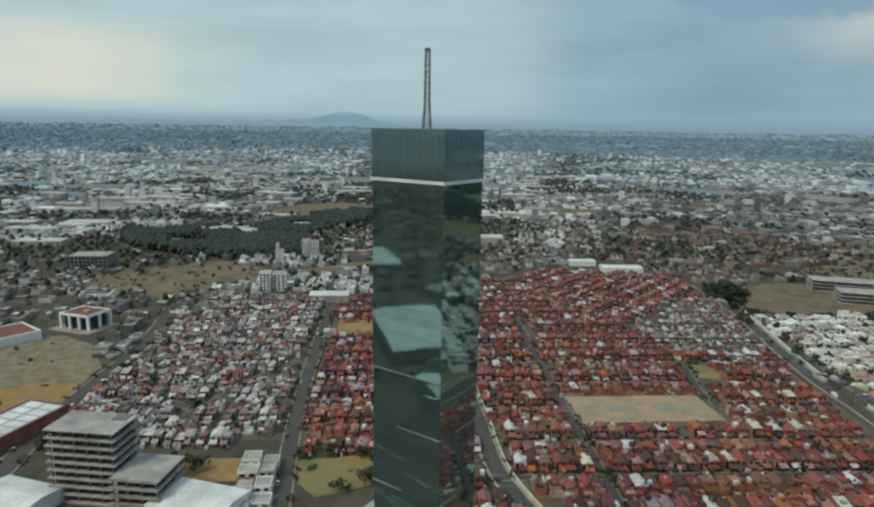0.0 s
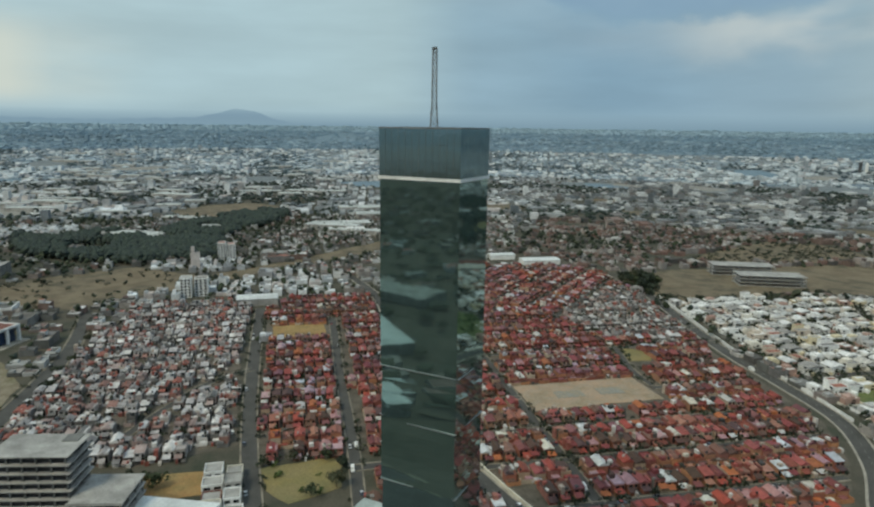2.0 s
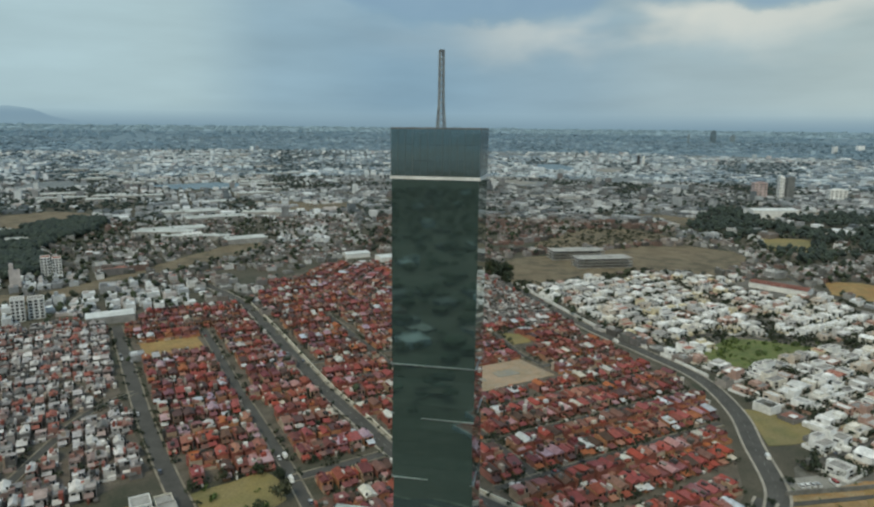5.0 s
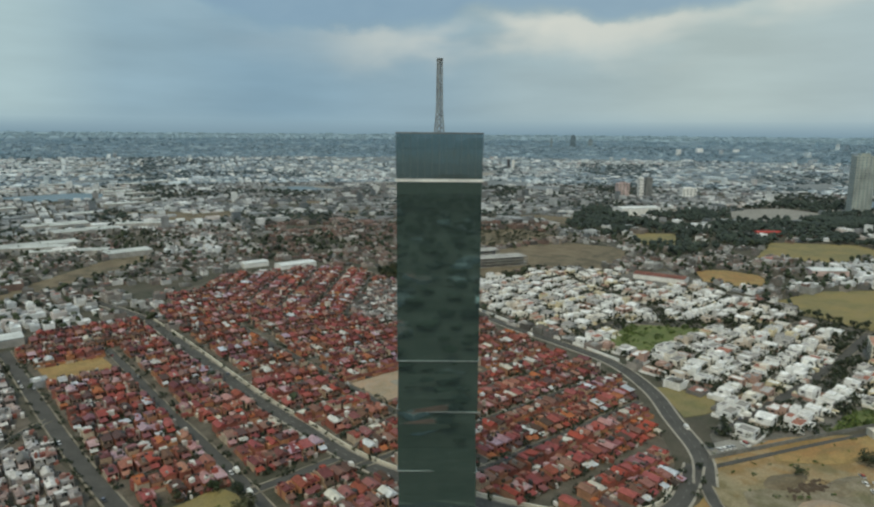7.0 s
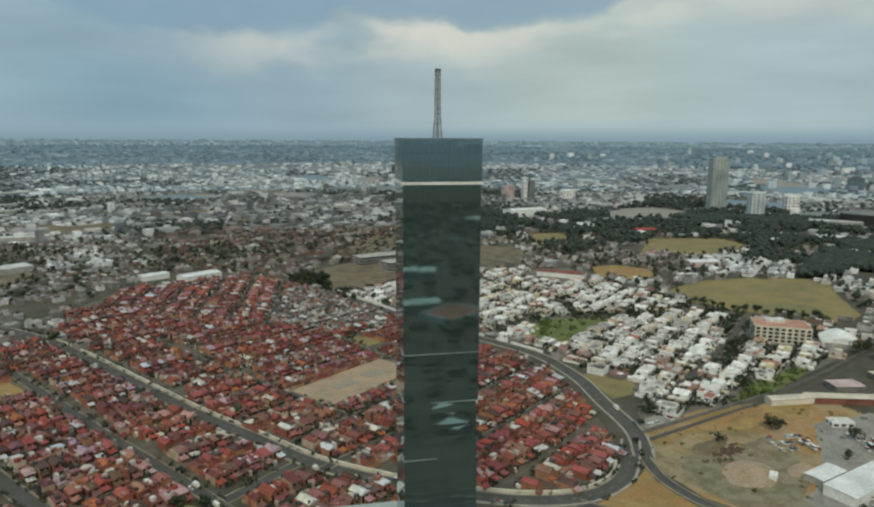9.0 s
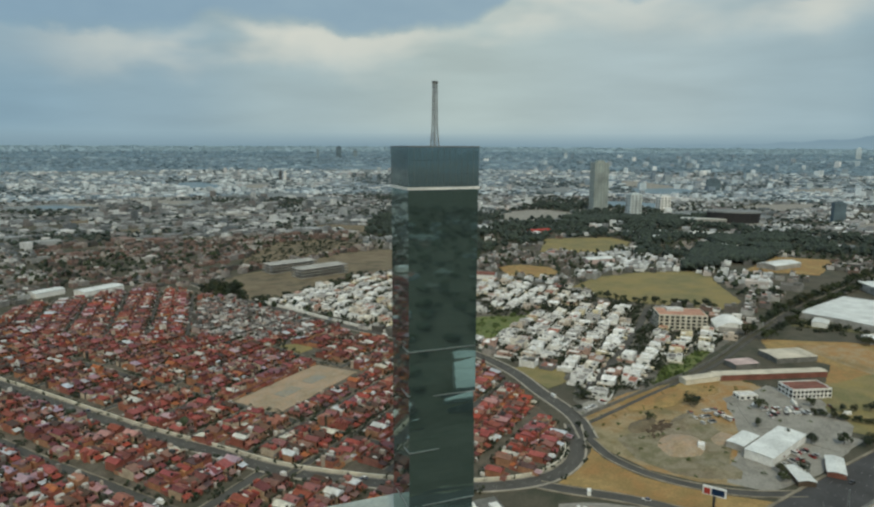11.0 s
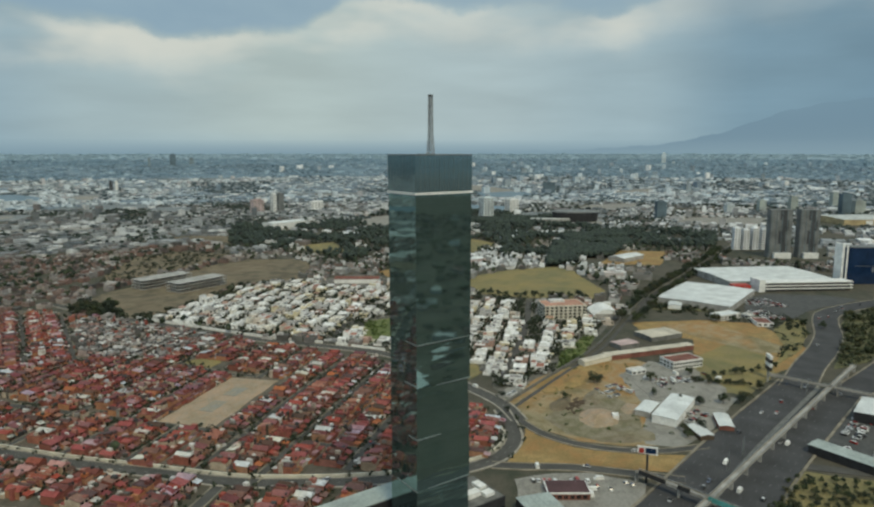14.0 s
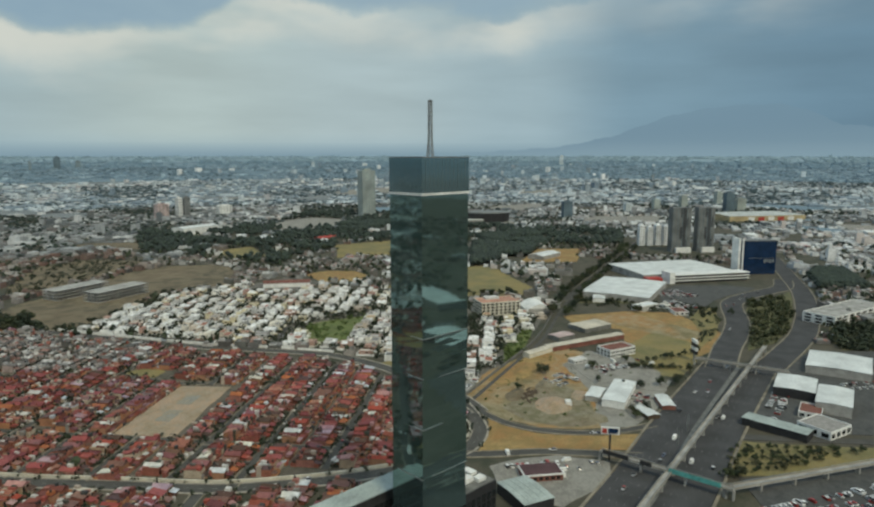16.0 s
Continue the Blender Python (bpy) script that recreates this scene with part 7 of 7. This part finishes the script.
def town(name, r0, r1, cell, turn, walls, roofs, keep, tree, leaf, base, az=(-28, 152), label=""):
    px, py = lattice(r0, r1, cell, az[0], az[1], turn)
    ok = clear_of(px, py, 3.0)
    px, py = px[ok], py[ok]
    wood = np.zeros(len(px), bool)
    for poly in FOREST:
        wood |= inside(px, py, poly)
    # open ground, green belts and bright quarters in broad patches
    wide = 230.0 if cell < 15 else 300.0 if cell < 19 else 420.0

    def field_of(scale, seed):
        return np.array([noise.noise(Vector((x / scale, y / scale, seed))) for x, y in zip(px, py)])

    patch = field_of(wide, 3.0) + 0.45 * field_of(wide * 0.38, 5.0) + 0.3 * field_of(wide * 3.0, 8.0)
    quarter = field_of(wide * 1.3, 21.0) + 0.35 * field_of(wide * 0.4, 23.0)
    green = patch > (0.20 if cell < 15 else 0.22)
    bare = patch < -0.46
    dice = rng.random(len(px))
    glade = np.array([noise.noise(Vector((x / 75.0, y / 75.0, 9.0))) for x, y in zip(px, py)]) > 0.06
    built = ~wood | glade & (dice < 0.35)
    wood &= ~glade
    house = built & (dice < np.where(green, keep * 0.22, np.where(bare, keep * 0.25, keep)))
    n = int(house.sum())
    big = rng.random(n) < 0.022
    w = cell * rng.uniform(0.55, 1.0, n) * np.where(big, 2.6, 1)
    d = cell * rng.uniform(0.5, 0.95, n) * np.where(big, 1.8, 1)
    h = rng.choice((3.2, 5.8, 6.2, 8.5), n, p=(0.34, 0.36, 0.24, 0.06)) * rng.uniform(0.8, 1.05, n)
    shiny = (quarter[house] > (0.34 if cell < 15 else 0.16)) & (cell < 25)
    tall = rng.random(n) < np.where(shiny, 0.004 if cell < 15 else 0.045, 0.0 if cell < 15 else 0.004)
    h = np.where(big, 8, np.where(tall, rng.uniform(12, 24, n), h))
    w, d = np.where(tall & ~big, np.minimum(w, 16), w), np.where(tall & ~big, np.minimum(d, 16), d)
    ang = turn + rng.normal(0, 0.05, n) + (rng.random(n) < 0.5) * math.pi / 2
    hx, hy = px[house], py[house]
    bearing = np.degrees(np.arctan2(hy - MID[1], hx - MID[0]))
    brown = (cell < 19) & (bearing > 50) & (bearing < 76) & (np.hypot(hx - MID[0], hy - MID[1]) < 1300)
    # the darker greys are picked by bearing and distance alone
    dull = (cell < 19) & ~brown & (bearing > 44) & (bearing < 78) & (np.hypot(hx - MID[0], hy - MID[1]) > 1150)
    shiny = shiny & ~brown & ~dull & ((bearing < 44) | (bearing > 80) | (cell > 19))
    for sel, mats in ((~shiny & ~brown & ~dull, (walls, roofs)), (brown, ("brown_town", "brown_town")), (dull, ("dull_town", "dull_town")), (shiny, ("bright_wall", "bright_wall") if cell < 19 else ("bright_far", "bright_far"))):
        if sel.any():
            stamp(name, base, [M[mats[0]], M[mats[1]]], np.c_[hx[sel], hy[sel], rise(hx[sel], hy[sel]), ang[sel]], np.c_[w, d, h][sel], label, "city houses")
    here = np.where(patch > 0.12, tree * 1.5, np.where(patch > -0.1, tree * 0.8, tree * 0.4))
    trees = (wood | (name == "south_town_houses")) & ~house & (dice < 0.97) | green & ~house & (dice < 0.97) | (~house & (dice < keep + (1 - keep) * 0.6) & ~bare & (patch > (-0.2 if cell < 15 else 0.0))) | (house & (rng.random(len(px)) < here))
    m = int(trees.sum())
    q = rng.random(m) < 0.5
    size = rng.uniform(4.0, 9.0, m) * (cell / 16.0) ** 0.5
    tx, ty = px[trees] + rng.uniform(-0.5, 0.5, m) * cell, py[trees] + rng.uniform(-0.5, 0.5, m) * cell
    for k in range(2):
        sel = q == bool(k)
        if sel.any():
            c = int(sel.sum())
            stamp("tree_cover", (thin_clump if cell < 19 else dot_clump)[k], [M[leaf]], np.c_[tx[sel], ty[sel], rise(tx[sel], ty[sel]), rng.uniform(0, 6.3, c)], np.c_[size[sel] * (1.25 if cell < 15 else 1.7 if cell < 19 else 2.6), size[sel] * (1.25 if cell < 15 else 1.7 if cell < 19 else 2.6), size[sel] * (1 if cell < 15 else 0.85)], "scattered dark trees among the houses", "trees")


town("grey_town_houses", 330, 1250, 13.5, radians(14), "city_wall", "city_roof", 0.80, 1.2, "leaf_far", HUT, label="dense low city houses of mixed greys and creams")
town("city_houses", 1250, 2300, 17.5, radians(6), "grey_wall", "grey_roof", 0.82, 0.5, "leaf_mid", TRAY, label="dense low houses of the middle distance")
# from here outwards walls, roofs and crowns carry painted haze
town("far_city_houses", 2300, 3500, 23.0, radians(-9), "farther_wall", "farther_wall", 0.80, 0.5, "leaf_farther", PLAIN, label="low houses far across the plain, paled with haze")
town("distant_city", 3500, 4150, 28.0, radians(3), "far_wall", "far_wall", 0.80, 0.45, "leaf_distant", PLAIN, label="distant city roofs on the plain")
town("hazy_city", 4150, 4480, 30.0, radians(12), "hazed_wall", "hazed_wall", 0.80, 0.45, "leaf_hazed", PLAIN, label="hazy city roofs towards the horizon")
town("misty_city", 4480, 4790, 32.0, radians(-5), "misty_wall", "misty_wall", 0.80, 0.45, "leaf_misty", PLAIN, label="city roofs along the horizon washed blue with haze")
town("south_town_houses", 20, 1500, 26.0, radians(20), "city_wall", "city_roof", 0.20, 0.9, "leaf_far", TRAY, az=(152, 332), label="low houses on the near side of the highway")
for poly in FOREST:
    q = np.array(poly, float)
    px, py = rng.uniform(q[:, 0].min(), q[:, 0].max(), 9000), rng.uniform(q[:, 1].min(), q[:, 1].max(), 9000)
    ok = inside(px, py, poly) & free(px, py, 2.0)
    px, py = px[ok], py[ok]
    glade = np.array([noise.noise(Vector((x / 75.0, y / 75.0, 9.0))) for x, y in zip(px, py)]) < 0.08
    px, py = px[glade][:3200], py[glade][:3200]
    n = len(px)
    size = rng.uniform(5, 11, n)
    stamp("wood", thin_clump[0], [M["leaf_mid"]], np.c_[px, py, np.zeros(n), rng.uniform(0, 6, n)], np.c_[size * 1.4, size * 1.4, size], "dark green wood with clearings", "trees")

# pale blocks of the old centre on the horizon
n = 110
az, r = np.radians(rng.normal(20, 11, n)), rng.uniform(2700, 4300, n)
px, py = MID[0] + r * np.cos(az), MID[1] + r * np.sin(az)
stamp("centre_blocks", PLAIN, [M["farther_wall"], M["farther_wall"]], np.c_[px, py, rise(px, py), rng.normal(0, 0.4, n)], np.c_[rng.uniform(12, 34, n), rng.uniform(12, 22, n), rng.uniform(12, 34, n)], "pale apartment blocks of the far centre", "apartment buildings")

# long white roofs of works and markets in the northern city
n = 120
az, r = np.radians(rng.uniform(84, 134, n)), rng.uniform(950, 3300, n)
px, py = MID[0] + r * np.cos(az), MID[1] + r * np.sin(az)
stamp("factory_roofs", PLAIN, [M["concrete"], M["hazy_roof"]], np.c_[px, py, rise(px, py), rng.choice((0.1, 0.25, -0.2), n)], np.c_[rng.uniform(45, 110, n), rng.uniform(18, 40, n), rng.uniform(7.5, 10, n)], "long pale factory roofs among the far houses", "factories")

# scrub and young trees on the traffic island
px, py = rng.uniform(360, 640, 1500), rng.uniform(-40, 30, 1500)
ok = inside(px, py, FIELDS["tree_island"][0])
for way in (LEFT_WAY, RIGHT_WAY):
    ok &= off_line(px, py, way) > 14
px, py = px[ok][:150], py[ok][:150]
n = len(px)
size = rng.uniform(4, 9, n)
stamp("island_trees", bush, [M["leaf_olive"]], np.c_[px, py, np.zeros(n), rng.uniform(0, 6, n)], np.c_[size, size, size], "dark young trees and scrub on the traffic island", "trees")

# dry shrubs on the commons and verges
for key, poly, count, mat, lo, hi in (("common", FIELDS["brown_common"][0], 260, "leaf_far", 2.0, 5.0), ("verge", [(520, 200), (556, 206), (560, 110), (545, 66), (520, 40), (505, 62), (520, 90), (524, 140)], 90, "leaf_far", 1.5, 4.5), ("field", [(226, 664), (236, 700), (300, 690), (380, 712), (420, 722), (480, 680), (400, 700), (300, 676)], 120, "leaf_far", 2.0, 6.0), ("field", [(226, 690), (226, 760), (250, 805), (262, 780), (244, 720)], 60, "leaf_far", 4.0, 9.0),
                                     ("strip", FIELDS["strip_wood"][0], 130, "leaf_far", 5.0, 9.0), ("verge", FIELDS["mall_verge"][0], 60, "leaf_far", 2.0, 6.0), ("verge", FIELDS["branch_verge"][0], 40, "leaf_far", 2.0, 5.0), ("terraces", FIELDS["terraced_field"][0], 70, "leaf_far", 2.0, 5.0), ("lot", FIELDS["earth_lot"][0], 70, "lime_leaf", 0.8, 2.2), ("lot", FIELDS["west_lot"][0], 14, "leaf_far", 1.0, 3.0)):
    q = np.array(poly, float)
    px, py = rng.uniform(q[:, 0].min(), q[:, 0].max(), 3000), rng.uniform(q[:, 1].min(), q[:, 1].max(), 3000)
    ok = inside(px, py, poly)
    px, py = px[ok][:count], py[ok][:count]
    h = rng.uniform(lo, hi, len(px))
    stamp(key + "_shrubs", tuft, [M[mat]], np.c_[px, py, np.zeros(len(px)), h * 5], np.c_[h * 1.1, h * 1.1, h], "scattered dull green shrubs on dry ground", "shrubs")

# pale boundary walls along the two boulevards
wall_line = smooth(ROADS["curved_boulevard"][0][1:-1])
single("boulevard_wall", band(wall_line, 6.2, 6.9, 0, 1.9), M["cream"], "low cream wall along the curved boulevard", "wall", "structure")
wall_line = smooth(ROADS["east_boulevard"][0][2:-4])
single("suburb_wall", band(wall_line, 7.6, 8.1, 0, 2.4), M["plain_white"], "white boundary wall of the suburb along the boulevard", "wall", "structure")

# spoil and rubble on the earth lot
q = Soup()
for _ in range(110):
    x, y = rng.normal(214, 7), rng.normal(196, 3)
    w = rng.uniform(0.4, 1.3)
    q.solid([(x + w * a, y + w * b, 0) for a, b in ((-1, -1), (1, -0.8), (0.8, 1), (-1, 0.7))], [(x + w * a * 0.4, y + w * b * 0.5, w * 0.8) for a, b in ((-1, -1), (1, -1), (1, 1), (-1, 1))])


def mound(x, y, rx, ry, high, mat, label, seed):
    """A low uneven heap of earth."""
    s, rings = Soup(), []
    for k in range(6):
        f = 1 - k / 5.5
        rings.append([(x + rx * f * math.cos(a) * (1 + 0.25 * noise.noise(Vector((math.cos(a) * 1.5, math.sin(a) * 1.5, seed)))), y + ry * f * math.sin(a) * (1 + 0.25 * noise.noise(Vector((math.cos(a) * 1.5, math.sin(a) * 1.5, seed + 5)))),
                       -0.1 + high * (1 - f ** 1.5) * (1 + 0.35 * noise.noise(Vector((3 * f * math.cos(a), 3 * f * math.sin(a), seed + 9))))) for a in np.linspace(0, 2 * math.pi, 20, endpoint=False)])
    for low, top in zip(rings[:-1], rings[1:]):
        for i in range(20):
            j = (i + 1) % 20
            s.poly([low[i], low[j], top[j], top[i]])
    s.poly(rings[-1])
    single("earth_mound", s, M[mat], label, "earth heap", group="earth heaps")


mound(196, 176, 19, 13, 3.2, "court", "pale heap of sandy earth on the lot", 1.0)
mound(232, 188, 16, 9, 2.2, "waste", "grey-brown heap of spoil on the lot", 2.0)
mound(180, 150, 12, 15, 1.8, "waste", "low heap of grey spoil on the lot", 3.0)
mound(206, 206, 15, 7, 2.4, "brownfield", "dark heap of tipped soil on the lot", 4.0)
mound(262, 212, 22, 8, 2.0, "dry", "orange earth bank grown with dry grass", 5.0)
mound(222, 160, 12, 8, 1.4, "court", "low pale gravel heap on the lot", 6.0)
single("rubble_heap", q, M["bark"], "dark heaps of rubble on bare earth", "rubble", "stuff")
block("site_hut", "small white hut on bare earth", "hut", 200, 166, 20, 6, 4, 3, M["plain_white"], M["white_roof"])
single("lane_wall", band(smooth([(190, 241), (270, 230), (358, 219), (470, 220), (540, 219)]), -0.2, 0.2, 0, 2.6), M["concrete_dark"], "long grey wall beside a narrow lane", "wall", "structure")

# big roofs on the near side of the highway, mirrored in the tower
NEAR_HALLS = ((-8, -66, 80, 86, 34, "M"), (104, -140, 60, 44, 34, "M"), (138, -310, 80, 90, 36, "M"), (-155, -240, -25, 46, 22, "M"), (-212, -404, -25, 52, 26, "M"), (-332, 40, 12, 124, 62, "M"), (-205, 84, 8, 40, 16, "M"), (-420, -60, -20, 90, 40, "C"), (-640, -30, 10, 120, 60, "M"))
for x, y, deg, w, d, tone in NEAR_HALLS:
    hall("warehouse", "wide pale warehouse roof among trees near the highway", x, y, deg, w, d, 9, 1.2, M["concrete_dark"], M["metal_roof" if tone == "M" else "concrete"], 8)

# ---------------------------------------------------------------- vehicles
rng = np.random.default_rng(55)


def car_template(kind):
    t = thing("van" if kind else "car", ("small passenger car with dark windows", "white delivery van with dark windows")[kind], "van" if kind else "car", Matrix.Translation((0, -3600 - 10 * kind, -60)), group="vehicles")
    l, w, h = (4.2, 1.75, 0.85) if not kind else (5.6, 2.0, 1.2)
    b = Soup()
    side = [(-l / 2, 0.35), (l / 2, 0.35), (l / 2, h * 0.8), (l / 2 - 0.9, h), (-l / 2, h)]
    b.solid([(x, w / 2, z) for x, z in side], [(x, -w / 2, z) for x, z in side])
    part("body", b, M["plain_white"] if kind else M["car"], t)
    cab = [(-l * 0.42, h), (l * (0.22 if not kind else 0.34), h), (l * (0.1 if not kind else 0.26), h + (0.6 if not kind else 1.1)), (-l * (0.3 if not kind else 0.44), h + (0.6 if not kind else 1.1))]
    g2 = Soup()
    g2.solid([(x, w / 2 - 0.1, z) for x, z in cab], [(x, -w / 2 + 0.1, z) for x, z in cab])
    part("cab_glass", g2, M["pane"] if not kind else M["plain_white"], t)
    part("roof", Soup().box(cab[3][0], -w / 2 + 0.12, cab[3][1] + 0.005, cab[2][0], w / 2 - 0.12, cab[3][1] + 0.06), M["plain_white"] if kind else M["car"], t)
    for x in (-l * 0.32, l * 0.32):
        for y in (-1, 1):
            q = Soup()
            ring = [(x + 0.33 * math.cos(a), 0.33 + 0.33 * math.sin(a)) for a in np.linspace(0, 2 * math.pi, 10, endpoint=False)]
            q.solid([(p, y * w / 2 - 0.1, z) for p, z in ring], [(p, y * w / 2 + 0.1, z) for p, z in ring])
            part("wheel", q, M["rubber"], t)
    return t


CARS = [car_template(0), car_template(1)]


def along(line, offs, n, z, lo=0.0, hi=1.0):
    p = np.asarray(line)
    d = np.r_[0, np.cumsum(np.hypot(*np.diff(p, axis=0).T))]
    for _ in range(n):
        t = d[-1] * rng.uniform(lo, hi)
        i = min(int(np.searchsorted(d, t)), len(p) - 1)
        dx, dy = p[i] - p[max(i - 1, 0)] if i else p[1] - p[0]
        o = rng.choice(offs)
        k = math.hypot(dx, dy)
        x, y = np.interp(t, d, p[:, 0]) - dy / k * o, np.interp(t, d, p[:, 1]) + dx / k * o
        copy_thing(CARS[int(rng.random() < 0.07)], Matrix.LocRotScale((x, y, z), Euler((0, 0, math.atan2(dy, dx) + (math.pi if o > 0 else 0))), None))


along(smooth(HIGHWAY, 10), (-20, -16, -12, -8, 8, 12, 16, 20), 20, 0.43, 0.6, 1.0)
along(smooth(LEFT_WAY, 8), (-6, -2, 2, 6), 7, 0.44)
for name, n in (("east_boulevard", 5), ("curved_boulevard", 5), ("west_street", 7), ("middle_street", 6), ("inner_street", 6), ("east_link", 2), ("service_road", 1), ("far_west_road", 3), ("cross_street_0", 4), ("cross_street_1", 4), ("suburb_street", 4), ("suburb_avenue", 3)):
    w = ROADS[name][1]
    along(smooth(ROADS[name][0]), (-w / 2 + 1.3, w / 2 - 1.3), n, 0.31)
for k in range(16):
    x, y, turn = (rng.uniform(90, 112), rng.uniform(130, 190), 0.5) if k < 8 else (rng.uniform(262, 325), rng.uniform(110, 165), 2.4) if k < 18 else (rng.uniform(600, 700), rng.uniform(40, 85), 0.7)
    copy_thing(CARS[k % 2], Matrix.LocRotScale((x, y, 0.07), Euler((0, 0, turn + rng.choice((0, 1.57)))), None))
# parked cars and trucks in the yards, too many to tell apart
lump = Soup().box(-2.1, -0.85, 0.3, 2.1, 0.85, 0.95, 0, 0, False).box(-1.5, -0.75, 0.95, 1.0, 0.75, 1.5, 1, 0, False)
rows, dims = [], []
for x0, y0, ux, uy, nx, ny, gap, row in ((236, 178, 0.85, -0.52, 9, 3, 2.8, 8.0), (600, 92, 0.64, -0.77, 14, 5, 3.0, 9.0), (90, 186, 0.45, -0.89, 12, 1, 3.0, 8), (206, 124, 0.9, -0.4, 10, 2, 3.4, 7.0), (280, 150, 0.7, -0.7, 10, 2, 3.0, 9.0), (198, 246, 0.97, -0.12, 9, 1, 3.2, 8.0), (216, 30, 0.94, -0.33, 10, 1, 3.0, 8.0), (300, -36, 0.5, -0.86, 12, 2, 3.0, 9.0), (552, 66, 0.7, 0.5, 16, 3, 3.0, 8.5), (92, -10, 0.8, -0.55, 14, 3, 3.0, 9.0), (70, 44, 0.585, -0.81, 30, 3, 3.0, 8.5), (236, 24, 0.95, -0.3, 12, 2, 3.2, 7.0), (300, -70, 0.95, -0.3, 14, 2, 3.2, 8.0)):
    for i in range(nx):
        for j in range(ny):
            if rng.random() < 0.72:
                x, y = x0 + ux * gap * i - uy * row * j, y0 + uy * gap * i + ux * row * j
                rows.append((x, y, 0.3, math.atan2(uy, ux) + math.pi / 2 + rng.normal(0, 0.06)))
                k = 1.5 if rng.random() < 0.15 else 1.0
                dims.append((k, k ** 0.5, k * 1.1))
stamp("parked_vehicles", lump, [M["car_far"], M["pane"]], rows, dims, "rows of parked cars and small trucks in the yards", "vehicles")
for t in CARS:
    for o in (*t.children_recursive, t):
        bpy.data.objects.remove(o)
